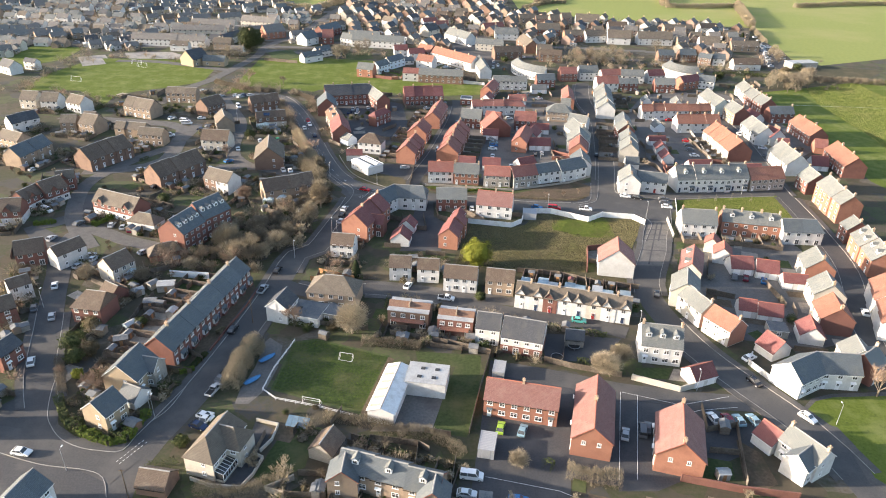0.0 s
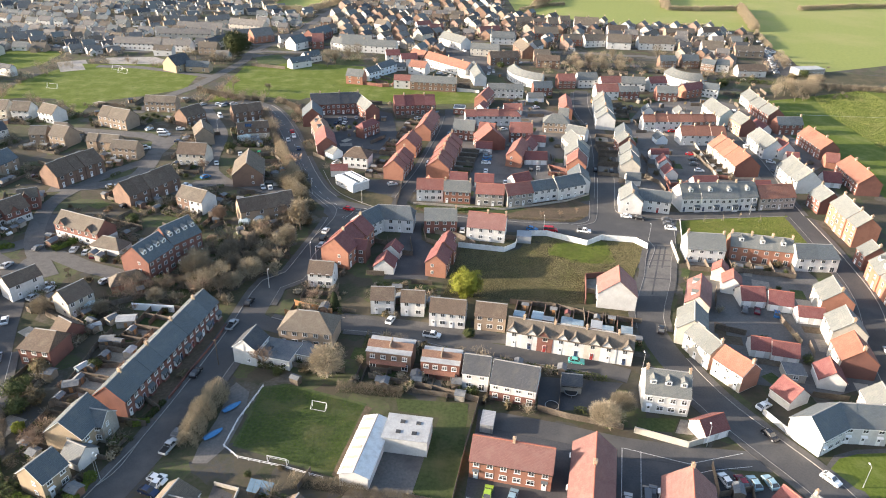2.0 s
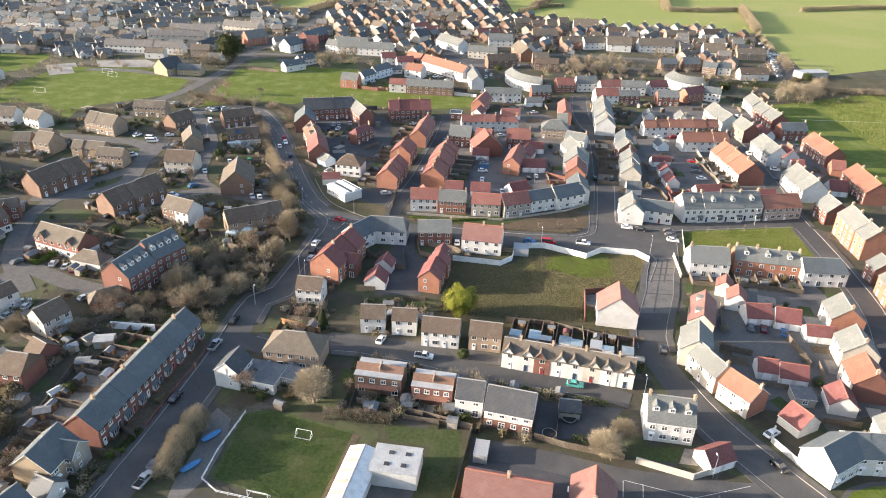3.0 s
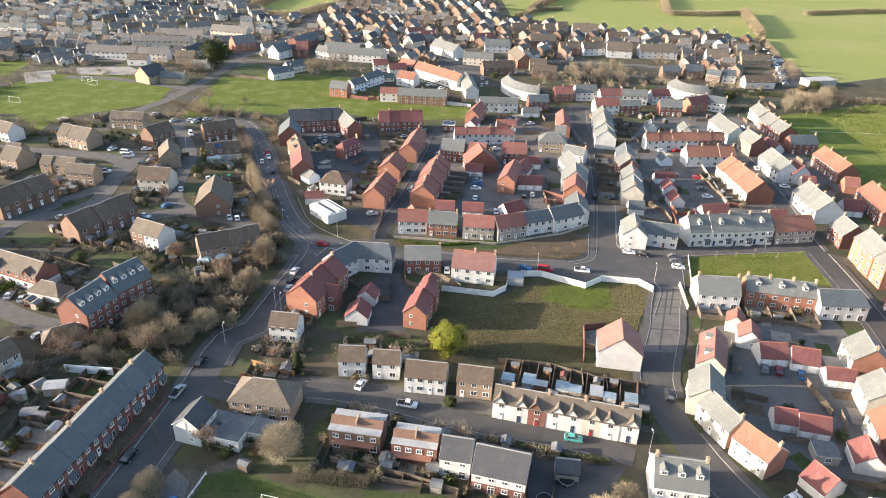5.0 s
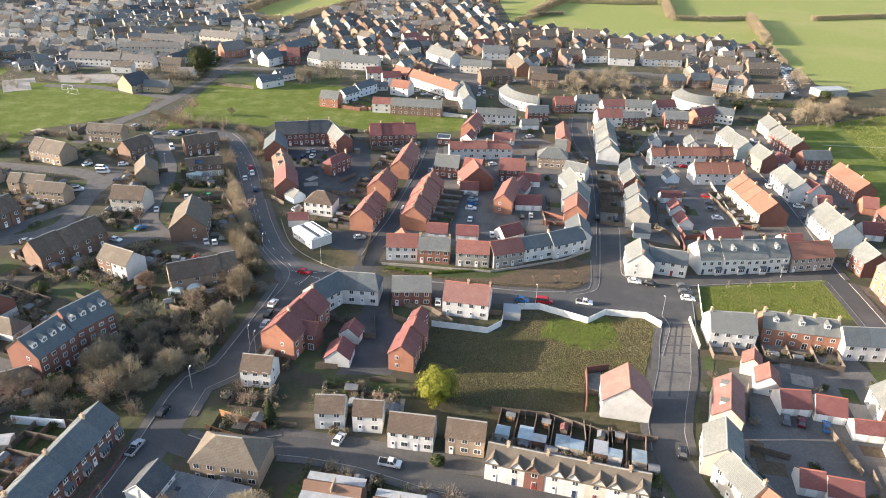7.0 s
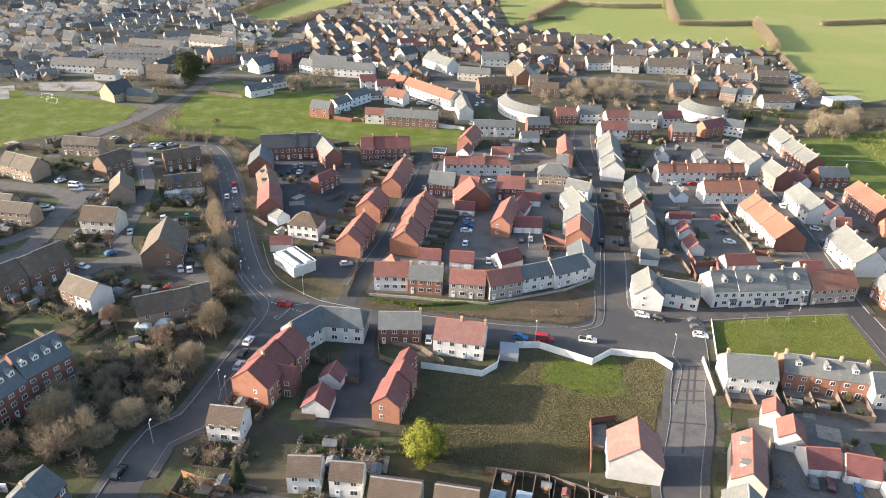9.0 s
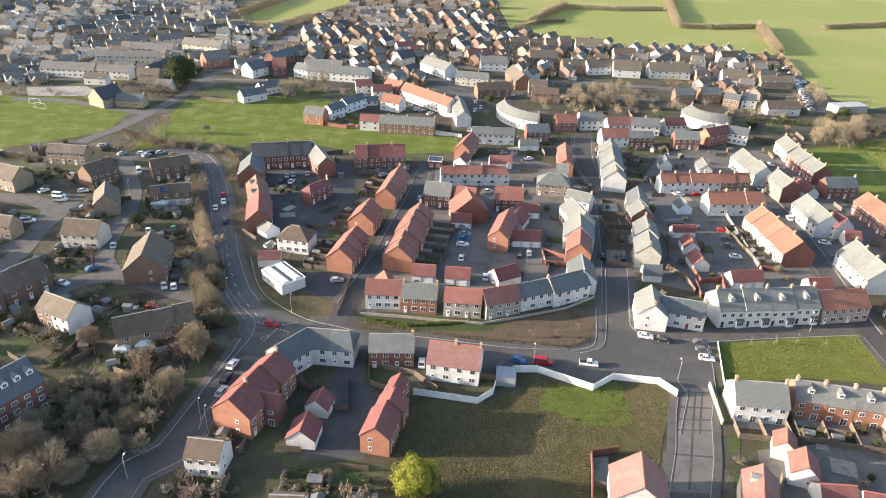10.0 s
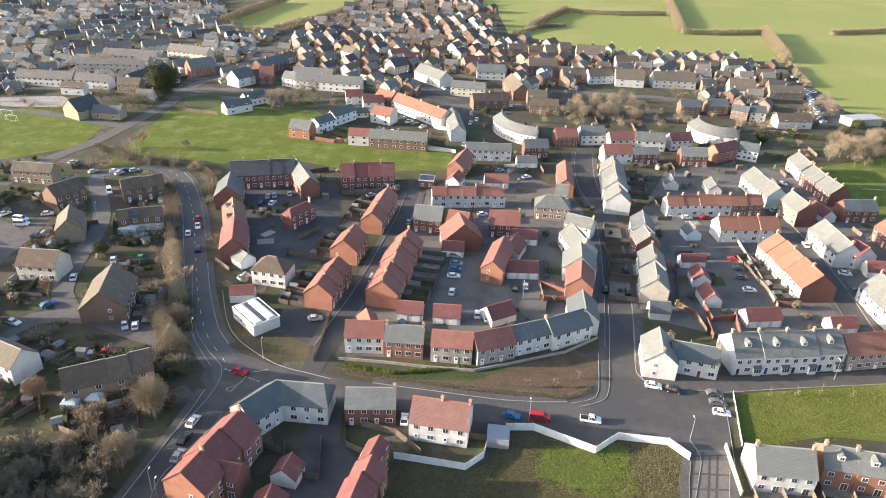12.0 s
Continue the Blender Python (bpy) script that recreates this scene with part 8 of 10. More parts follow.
row(-110.6, 327.4, 112.4, 12.9, 8.2, 5, 'buff', 'tan', 1, near=0)
row(-99.4, 360.8, 30.5, 14.9, 7.5, 5, 'dull', 'brown', 4, near=0, step=0.35)
row(-89.5, 334.7, 20.5, 14.4, 6.0, 5, 'dull', 'brown', 4, near=0, lower='cream', step=0.35)
row(-105.9, 301.1, -3.3, 12.3, 8.6, 5, 'cream', 'brown', 2, near=0)
row(-78.0, 284.0, 101.5, 16.6, 11.9, 5, 'dull', 'tan', 2, near=0, sides=3)
row(-62.6, 249.1, 28.1, 19.7, 8.4, 5, 'buff', 'brown', 4, near=0, step=0.35)
row(-204.8, 318.3, -125.6, 13.0, 7.5, 5, 'white', 'dark', 3, near=0, step=0.35)
row(-219.6, 354.9, -7.9, 9.1, 8.6, 4.8, 'cream', 'tan', 1, near=0)
row(-208.2, 353.4, -1.0, 8.9, 8.4, 4.8, 'white', 'tan', 1, near=0)
row(-192.9, 350.6, -24.7, 10.4, 8.0, 4.8, 'white', 'tan', 1, near=0)
row(-182.0, 319.3, 5.4, 7.3, 7.2, 4.8, 'buff', 'tan', 1, near=0)
row(-174.1, 324.0, -3.1, 6.2, 7.9, 4.8, 'buff', 'tan', 1, near=0)
row(-194.8, 294.2, -23.8, 12.9, 6.9, 4.8, 'buff', 'tan', 2, near=0)
row(-269.0, 421.0, -30.6, 12.1, 7.9, 4.8, 'white', 'dark', 1, near=0)
row(-261.3, 431.4, -21.3, 9.6, 4.4, 4.8, 'white', 'dark', 1, near=-1)
row(-168.1, 455.6, 59.7, 12.9, 12.1, 4.6, 'yellow', 'dark', 1, near=-1)
row(-154.4, 454.3, -3.7, 14.6, 6.9, 3.4, 'yellow', 'slate', 1, near=-1)
row(-194.3, 545.7, 3.1, 39.2, 7.3, 4.6, 'cream', 'ash', 5, near=-1)
row(-190.2, 569.0, -3.2, 35.6, 8.3, 4.6, 'cream', 'ash', 5, near=-1)
row(-213.7, 509.2, -2.3, 32.9, 8.6, 4.6, 'white', 'ash', 5, near=-1)
row(-186.6, 507.5, -5.0, 21.1, 7.7, 4.6, 'white', 'ash', 3, near=-1)
row(-162.9, 525.6, 70.1, 31.3, 6.7, 4.6, 'cream', 'dark', 2, near=-1)
row(-208.0, 592.4, 26.1, 14.0, 7.7, 4.6, 'cream', 'ash', 1, near=-1)
row(-187.1, 601.9, 34.5, 18.6, 7.5, 4.6, 'cream', 'ash', 2, near=-1)
row(-157.9, 585.2, 163.1, 30.7, 8.7, 4.6, 'cream', 'ash', 4, near=-1)
row(-138.1, 545.5, 38.2, 15.8, 11.5, 5, 'orange', 'ash', 2, near=-1)
row(-162.7, 501.4, -2.2, 12.9, 7.3, 5, 'buff', 'tan', 2, near=-1)
row(-190.7, 493.5, -2.2, 12.7, 6.1, 4, 'white', 'tan', 1, near=-1)
row(-107.5, 525.5, 57.1, 12.8, 10.2, 5, 'white', 'slate', 1, near=-1)
row(-97.8, 558.2, 64.4, 24.7, 9.5, 5, 'brick', 'slate', 3, near=-1)
row(-93.5, 531.9, 9.1, 8.2, 11.3, 5, 'brick', 'red', 1, near=-1)
row(-76.2, 526.5, -24.4, 12.2, 7.9, 5, 'white', 'grey', 2, near=-1)
row(-67.3, 541.8, -7.4, 24.9, 6.0, 5, 'dull', 'grey', 4, near=-1)
row(-54.8, 522.3, -6.6, 39.0, 8.6, 5, 'white', 'grey', 5, near=-1)
row(-90.3, 487.9, 47.7, 12.4, 6.8, 4, 'white', 'slate', 2, near=-1)
row(-95.0, 472.0, 43.3, 14.4, 6.4, 4, 'white', 'slate', 1, near=-1)

# Parked vehicles
car(-90.3, 109.8, -8, 'white')
car(-133.5, 336.5, -8, 'white', 'van')
car(-120.9, 383.9, 20, 'white')
car(-116.9, 385.4, 22, 'navy')
car(-121.3, 324.4, -6, 'navy')
car(-141.6, 340.6, 60, 'white')
car(-53.6, 358.4, 80, 'navy')
car(-49.6, 358.8, 82, 'white')
car(-54.8, 122.7, -20, 'white')
car(-55.3, 119.5, -20, 'navy')
car(-54.7, 137.6, 74, 'black', 'pickup')
car(46.4, 122.5, 78, 'grey', 'van')
car(-54.3, 122.1, 76, 'white')
car(-55.2, 136.8, 76, 'grey')
car(-117.9, 177.6, 115, 'white')
car(-55.3, 178.9, 78, 'silver', 'pickup')
car(-58.3, 157.6, 80, 'black')
car(-53.6, 190.7, 81, 'black')
car(-11.6, 183.7, 72, 'white')
car(0.3, 176.9, -10, 'white', 'pickup')
car(34.2, 171.9, -22, 'black')
car(38.6, 167.2, -9, 'teal')
car(13.6, 121.9, 78, 'green')
car(18.6, 121.2, 72, 'pale')
car(6.7, 107.0, -7, 'white', 'van')
car(5.6, 102.1, -7, 'white')
car(16.1, 100.9, -6, 'blue')
car(42.1, 121.1, 75, 'silver')
car(47.7, 123.4, 73, 'grey')
car(64.2, 127.4, 103, 'white')
car(70.1, 126.9, 98, 'pale')
car(73.6, 127.2, 103, 'pale')
car(67.6, 127.1, 99, 'maroon')
car(87.1, 128.6, -57, 'white')
car(79.3, 141.5, -63, 'black')
car(81.7, 151.7, 31, 'white')
car(65.0, 183.1, 73, 'black')
car(92.9, 195.0, 71, 'grey')
car(96.4, 194.5, 68, 'maroon')
car(101.6, 193.0, 67, 'blue')
car(125.1, 176.0, 76, 'white')
car(-114.0, 194.4, 85, 'white')
car(-116.4, 189.8, 67, 'silver')
car(-55.7, 132.0, 73, 'silver', 'pickup')
car(-147.3, 229.3, -28, 'white', 'van')
car(-118.8, 219.0, 95, 'silver')
car(-114.1, 217.5, 97, 'silver')
car(-110.5, 215.5, 92, 'maroon')
car(-99.8, 199.9, 54, 'silver')
car(-116.0, 196.6, 31, 'white')
car(-134.5, 207.5, 82, 'silver')
car(-39.1, 238.2, 79, 'white')
car(-39.1, 232.6, 81, 'black')
car(-38.7, 227.5, 81, 'silver')
car(-33.5, 256.8, -17, 'red')
car(-84.3, 264.7, -53, 'navy')
car(9.1, 241.7, 89, 'white')
car(34.3, 244.5, -19, 'blue')
car(40.9, 244.1, -5, 'red', 'van')
car(52.9, 244.2, -9, 'white', 'pickup')
car(71.1, 257.8, -11, 'white')
car(75.8, 256.4, -17, 'black')
car(86.0, 255.7, -1, 'grey')
car(85.6, 252.2, -5, 'grey')
car(85.3, 248.5, -10, 'white')
car(27.2, 287.3, 87, 'white')
car(30.2, 285.5, 80, 'white')
car(19.6, 299.3, 85, 'white')
car(20.1, 308.9, -2, 'white')
car(20.6, 313.3, -3, 'blue')
car(21.0, 317.1, -3, 'pale')
car(20.4, 322.5, -2, 'silver')
car(42.6, 304.4, 83, 'silver')
car(39.3, 303.1, 84, 'black')
car(-19.1, 281.9, 16, 'silver')
car(67.6, 304.3, 79, 'black')
car(74.4, 303.5, 82, 'black')
car(76.5, 317.1, 82, 'black')
car(115.8, 328.0, -10, 'red')
car(115.2, 321.3, -2, 'grey')
car(113.9, 315.3, -2, 'grey')
car(113.8, 307.5, -2, 'white')
car(150.5, 320.8, -16, 'white')
car(-70.3, 274.6, -65, 'silver')
car(-67.5, 274.8, 111, 'white')
car(-73.4, 261.3, 112, 'silver')
car(-69.3, 262.8, 10, 'red')
car(-96.4, 299.0, 111, 'white')
car(-89.3, 310.7, 111, 'white')
car(-81.4, 312.9, 110, 'leaf')
car(-100.7, 274.1, -20, 'white')
car(-131.3, 333.0, 5, 'white', 'van')
car(-126.8, 341.8, 19, 'white')
car(-141.9, 391.7, 51, 'silver')
car(-129.1, 382.7, 49, 'silver')
car(-114.1, 363.6, -63, 'white', 'van')
car(-118.1, 382.0, 55, 'silver')
car(-113.5, 385.7, 34, 'silver')
car(-52.8, 364.8, 101, 'silver')
car(-50.5, 366.1, 101, 'silver')
car(-44.9, 367.8, 100, 'silver')
car(-34.7, 372.1, 98, 'white')
car(-13.0, 369.8, 39, 'silver')
car(3.4, 346.7, 85, 'pale')
car(30.6, 356.0, 15, 'white')
car(39.4, 402.0, 18, 'silver')
car(50.7, 395.4, 26, 'white')
car(109.2, 360.3, 5, 'white')
car(116.4, 360.9, 5, 'red')
car(146.9, 370.5, 27, 'silver')
car(167.1, 364.6, 51, 'silver')
car(146.3, 341.1, 81, 'white')
car(148.0, 309.8, 28, 'grey')
car(161.8, 399.2, -56, 'silver')
car(-45.2, 303.1, 52, 'white')
car(-5.3, 305.5, 82, 'white', 'van')
car(73.8, 366.3, 79, 'black')
car(-65.3, 320.1, 108, 'navy')
car(-72.3, 331.2, 107, 'white')
car(-70.8, 336.7, -72, 'white')
car(-72.9, 343.0, 108, 'red')
car(-117.5, 165.2, 115, 'grey')
car(-110.3, 161.2, 114, 'silver')
car(-105.1, 140.8, 114, 'white')
car(-130.7, 219.5, 69, 'grey')
car(-129.3, 271.0, 33, 'white')
car(-116.7, 253.8, 61, 'black')
car(-113.5, 272.3, 86, 'silver')
car(-112.7, 294.3, 83, 'white')
car(-109.7, 312.2, 105, 'silver')
car(-133.2, 314.2, 21, 'white', 'van')
car(-163.8, 278.2, 69, 'maroon')
car(-172.8, 267.7, 57, 'silver')
car(-96.1, 283.6, 50, 'blue')
car(-99.0, 226.3, 83, 'grey')

for cx, cy, turn, m in ((-14.0, 478.0, -40, 0), (-8.6, 471.4, 42, 1), (-4.2, 466.0, 42, 0), (-1.0, 462.4, 40, 2), (3.4, 458.4, 44, 1), (27.6, 468.0, 80, 0), (31.0, 474.0, 84, 0), (28.4, 484.0, 96, 1), (12.4, 533.0, -50, 0),
                        (49.6, 500.6, 20, 0), (-17.6, 452.0, 8, 1), (-11.0, 449.0, 0, 0), (24.0, 434.0, 82, 1)):
    far_car(cx, cy, radians(turn), m)
for i in range(14):
    far_car(243.0 - i * 1.55 + (i % 3) * 0.5, 562.0 - i * 5.2, radians(10 + 7 * (i % 4)), (0, 1, 2, 1, 0)[i % 5])
    if i % 2:
        far_car(252.0 - i * 0.8, 604.0 - i * 6.5, radians(14 - 5 * (i % 3)), (1, 0, 2)[i % 3])

# Bare trees
dome_tree(-25.4, 158.1, 5.2, 10.0, TWIG, 'large pale bare tree with fine tan twigs', 8000)
dome_tree(-72.8, 203.4, 5.8, 9.5, TWIG, 'full rounded bare winter tree with fine tan twigs', 8500)
dome_tree(-49.2, 223.8, 3.6, 10.0, TWIG, 'full bare winter tree with pale tan twigs', 6000)
dome_tree(-48.3, 239.3, 4.0, 12.5, TWIG, 'tall bare winter tree with pale tan twigs', 7000)
dome_tree(-56.7, 204.7, 4.4, 7.5, TWIG, 'full rounded bare winter tree with fine tan twigs', 5500)
dome_tree(-55.2, 213.6, 3.2, 6.0, TWIG, 'full rounded bare winter tree with fine tan twigs', 3500)
dome_tree(-66.3, 218.3, 3.6, 6.5, TWIG_DARK, 'rounded bare winter tree with brown twigs', 4000)
dome_tree(-63.0, 209.0, 3.6, 6.0, TWIG_DARK, 'rounded bare winter tree with brown twigs', 4000)
dome_tree(-60.5, 198.0, 3.4, 6.0, TWIG, 'full rounded bare winter tree with fine tan twigs', 4000)
dome_tree(-78.2, 244.1, 3.0, 6.5, TWIG_RED, 'rounded bare garden tree with reddish twigs', 3200)
dome_tree(-56.3, 276.8, 3.2, 7.0, TWIG, 'full bare roadside tree with tan twigs', 3500)
tree(-67.9, 200.8, 'mid', 'tan', 0.9)
tree(-59.2, 199.4, 'mid', 'tan', 0.8)
tree(-56.9, 205.6, 'mid', 'tan', 0.7)
tree(-63.5, 194.3, 'mid', 'dark', 0.8)
tree(-49.7, 222.5, 'mid', 'tan', 0.9)
tree(-49.8, 239.8, 'big', 'tan', 0.8)
tree(-53.8, 217.5, 'mid', 'dark', 0.8)
tree(-42.0, 160.6, 'mid', 'red', 0.55)
tree(108.4, 137.8, 'big', 'red', 0.8)
tree(-39.1, 107.1, 'mid', 'tan', 0.75)
tree(-32.2, 102.7, 'mid', 'tan', 0.6)
tree(-121.6, 413.6, 'big', 'red', 0.8)
tree(-95.1, 136.0, 'mid', 'red', 0.5)
tree(-83.4, 129.0, 'mid', 'red', 0.55)
tree(-109.5, 179.9, 'mid', 'tan', 0.6)
tree(-92.3, 181.8, 'mid', 'dark', 0.5)
tree(-74.4, 169.9, 'mid', 'red', 0.5)
tree(-49.7, 226.9, 'big', 'tan', 0.85)
tree(-51.1, 220.4, 'big', 'tan', 1.0)
tree(-50.0, 213.7, 'mid', 'tan', 0.9)
tree(-60.7, 224.8, 'mid', 'dark', 0.9)
tree(-64.7, 224.6, 'mid', 'dark', 0.8)
tree(-66.4, 219.0, 'mid', 'dark', 0.9)
tree(-65.2, 213.9, 'wide', 'dark', 0.8)
tree(-56.7, 215.8, 'mid', 'dark', 0.8)
tree(-59.1, 212.8, 'mid', 'dark', 0.8)
tree(-58.0, 221.7, 'mid', 'dark', 0.7)
tree(-100.8, 412.5, 'mid', 'tan', 0.8)
tree(-98.0, 287.6, 'mid', 'red', 0.4)
tree(-59.7, 324.2, 'mid', 'red', 0.6)
tree(-62.5, 323.8, 'mid', 'tan', 0.5)
tree(87.3, 491.4, 'big', 'red', 1.0)
tree(97.8, 498.2, 'big', 'tan', 1.0)
tree(104.8, 493.8, 'big', 'tan', 0.9)
tree(78.7, 485.0, 'mid', 'tan', 1.0)
tree(114.1, 493.0, 'mid', 'tan', 1.0)
tree(125.1, 499.9, 'mid', 'red', 0.9)
tree(154.9, 527.0, 'mid', 'tan', 0.9)
tree(235.0, 526.3, 'big', 'tan', 0.8)
tree(235.2, 509.2, 'mid', 'tan', 1.0)
tree(204.9, 437.4, 'big', 'tan', 1.1)
tree(205.8, 425.1, 'mid', 'tan', 1.0)
tree(230.9, 461.3, 'big', 'tan', 1.0)
tree(222.9, 435.6, 'wide', 'tan', 0.9)
tree(198.4, 435.5, 'mid', 'tan', 0.9)
tree(-73.9, 485.3, 'big', 'tan', 0.9)
tree(-77.4, 474.2, 'mid', 'tan', 1.0)
tree(-67.2, 497.5, 'mid', 'tan', 1.0)
tree(-166.3, 483.2, 'big', 'tan', 0.8)
tree(-145.7, 470.0, 'mid', 'tan', 1.0)
tree(-138.7, 471.0, 'mid', 'tan', 1.0)
tree(-152.6, 469.0, 'mid', 'tan', 1.0)
tree(-144.7, 582.9, 'big', 'tan', 0.7)
tree(-189.0, 686.4, 'big', 'tan', 0.8)
tree(40.5, 516.7, 'mid', 'tan', 0.9)
tree(182.2, 454.0, 'mid', 'red', 0.6)
tree(190.7, 450.8, 'mid', 'red', 0.6)
tree(38.9, 255.8, 'mid', 'red', 0.38)
tree(46.0, 256.2, 'mid', 'red', 0.38)
tree(52.6, 260.0, 'mid', 'red', 0.38)
for i, (bx, by) in enumerate(((-56.4, 353.6), (-49.3, 352.6), (-51.2, 347.6), (-44.0, 357.0), (-54.4, 350.0), (-46.0, 351.2), (-111.0, 316.4), (-106.6, 314.2), (-82.2, 321.6), (-86.4, 321.8), (-89.4, 320.8), (-158.7, 370.8),
                            (-151.4, 362.4), (-144.2, 358.2), (-139.6, 355.0), (-147.4, 361.2), (-151.6, 357.0), (-79.0, 306.4), (-75.6, 305.0))):
    shrub(pose(bx, by, 0, 0, 0, i * 67), 0.8 + 0.14 * (i % 4))
young_tree(100.1, 256.2)
young_tree(107.0, 256.8)
young_tree(113.6, 257.9)
young_tree(121.1, 257.0)

for i, (x, y, r, h) in enumerate(((82.7, 488.3, 4.2, 10.0), (87.9, 482.0, 3.4, 8.5), (96.3, 495.3, 4.4, 11.0), (99.2, 485.4, 3.8, 9.5), (108.1, 507.7, 3.6, 9.0), (117.3, 498.1, 4.0, 9.5), (117.1, 520.4, 3.4, 8.0), (115.4, 482.5, 3.6, 8.5), (105.1, 484.2, 3.4, 8.0), (88.3, 505.1, 3.6, 8.5), (151.6, 531.2, 4.6, 10.0),
                                    (-79.2, 480.3, 4.4, 11.0), (-73.7, 483.1, 4.8, 12.0), (-66.0, 495.0, 4.6, 11.0), (-61.4, 507.0, 4.2, 10.0), (-170.4, 480.5, 4.6, 10.0), (-150.5, 472.7, 4.2, 8.5), (-144.8, 473.5, 4.4, 9.0), (237.0, 525.2, 4.2, 10.0), (235.0, 513.7, 4.0, 9.0), (232.4, 504.7, 3.8, 8.0),
                                    (208.7, 451.4, 5.5, 9.0), (208.7, 437.1, 5.8, 11.0), (221.6, 446.4, 5.0, 9.0), (236.9, 464.9, 4.6, 8.0), (197.0, 431.8, 4.2, 10.0), (218.1, 434.4, 4.6, 9.0), (229.0, 455.0, 4.8, 8.0))):
    dome_tree(x, y, r, h, (TWIG, TWIG, TWIG_DARK)[i % 3], 'full bare winter tree with fine brown twigs', 1800)
evergreen(224.5, 473.5, 3.0, 4.5, LEAF_DRY, 'orange brown leaved winter bush', 1800, 'evergreen_bush', 0.24)

# Copse beside the road, hedgerow trees
copse([(-78.2, 195.1), (-78.7, 215.9), (-67.5, 235.2), (-57.3, 252.0), (-48.6, 246.9), (-49.5, 229.7), (-53.5, 217.3), (-53.9, 196.4), (-65.7, 182.5)], 34, 5)
copse([(-72.7, 212.0), (-81.7, 226.7), (-70.8, 229.0), (-54.0, 229.9), (-45.7, 219.1), (-46.3, 205.3)], 22, 9)
copse([(-97.6, 192.0), (-85.3, 198.4), (-68.9, 199.4), (-62.8, 190.5), (-82.2, 189.3)], 8, 3)
copse([(-135.5, 385.5), (-134.1, 411.8), (-96.7, 399.6), (-98.0, 389.5), (-118.4, 392.5), (-129.3, 379.9)], 16, 4, 'shrubby')
copse([(-97.1, 371.3), (-93.2, 377.6), (-71.6, 320.7), (-74.9, 320.4)], 12, 6, 'shrubby')
copse([(-96.0, 371.4), (-93.7, 377.5), (-72.0, 320.7), (-50.4, 270.4), (-54.5, 265.1), (-75.8, 320.3)], 34, 61, 'small')
copse([(-77.7, 320.2), (-72.7, 320.6), (-49.6, 270.5), (-54.5, 265.1), (-64.0, 286.4)], 14, 8, 'shrubby')
copse([(-57.7, 260.0), (-51.0, 267.8), (-44.8, 256.2), (-46.5, 243.3), (-52.0, 247.0)], 12, 12, 'shrubby')
copse([(-84.6, 381.5), (-78.8, 385.2), (-66.7, 352.7), (-72.8, 352.1)], 8, 2, 'shrubby')
copse([(-90.4, 527.2), (-48.0, 514.8), (-40.8, 487.5), (-77.3, 472.3)], 12, 7)
copse([(79.8, 527.0), (132.3, 528.4), (128.0, 484.1), (73.6, 477.1)], 26, 15)
copse([(240.2, 543.6), (246.5, 520.7), (220.5, 485.9), (194.8, 468.7)], 8, 21)
copse([(227.0, 496.7), (267.9, 512.5), (226.0, 431.4), (206.7, 433.0)], 14, 31)
copse([(-176.0, 514.4), (-141.6, 501.3), (-136.7, 479.8), (-160.3, 471.3)], 10, 41)
copse([(-274.8, 456.5), (-239.6, 477.5), (-227.6, 451.1), (-255.8, 421.4)], 14, 43)
copse([(-270.3, 393.6), (-242.4, 396.5), (-196.9, 383.3), (-189.6, 367.2), (-251.2, 377.7)], 12, 44)
hedge([(-22.3, 153.6), (-14.6, 153.0), (-6.1, 151.9)], 2.5, 2.6, TWIG_DARK, 'bare brown garden hedge', dense=80, size=0.34, twig=0.02)
hedge([(-27.6, 123.6), (-18.5, 122.4), (-11.8, 120.1), (-2.7, 119.1), (2.5, 115.7), (5.2, 113.1)], 3.0, 2.6, TWIG, 'tan leafless hedge of tall shrubs', dense=80, size=0.34, twig=0.02)
hedge([(-51.9, 132.3), (-51.9, 141.4), (-49.9, 151.2)], 4.5, 4.8, TWIG, 'tall tan leafless roadside hedge', dense=170, size=0.35, twig=0.022)
hedge([(223.3, 462.5), (243.5, 455.0), (278.9, 450.8)], 4, 3.5, TWIG_DARK, 'bare brown field hedgerow', dense=12, size=0.6, twig=0.1)
copse([(214.4, 458.7), (226.4, 474.4), (232.1, 453.8), (248.0, 442.3), (240.2, 426.5), (203.2, 419.1)], 14, 71)
copse([(-244.4, 378.8), (-248.4, 420.8), (-241.0, 454.4), (-235.2, 446.1), (-243.8, 412.2), (-235.3, 371.1)], 16, 72)
copse([(-241.2, 470.0), (-210.4, 477.1), (-171.3, 462.7), (-168.3, 454.0), (-205.4, 464.9), (-236.9, 461.0)], 12, 73)
copse([(-148.2, 410.0), (-121.5, 415.4), (-101.0, 399.4), (-80.5, 393.5), (-91.5, 385.7), (-124.4, 391.2)], 18, 74)
copse([(-235.6, 369.0), (-210.1, 384.6), (-185.8, 379.4), (-182.6, 358.9), (-199.9, 352.4)], 8, 75)
dome_tree(41.8, 144.4, 4.6, 5.4, TWIG, 'wide rounded thicket of olive tan twigs', 6000)
dome_tree(46.7, 149.1, 3.6, 5.0, TWIG, 'wide rounded thicket of olive tan twigs', 4000)
dome_tree(16.9, 111.4, 2.6, 2.8, TWIG, 'low rounded pale tan shrub', 2500)
hedge([(22.5, 109.4), (24.4, 111.6)], 2.0, 2.6, LEAF, 'olive green garden shrub', dense=60, size=0.12)
hedge([(27.0, 109.1), (32.5, 107.4), (38.3, 106.7)], 3.6, 3.4, TWIG, 'tan leafless hedge of tall shrubs', dense=80, size=0.34, twig=0.02)
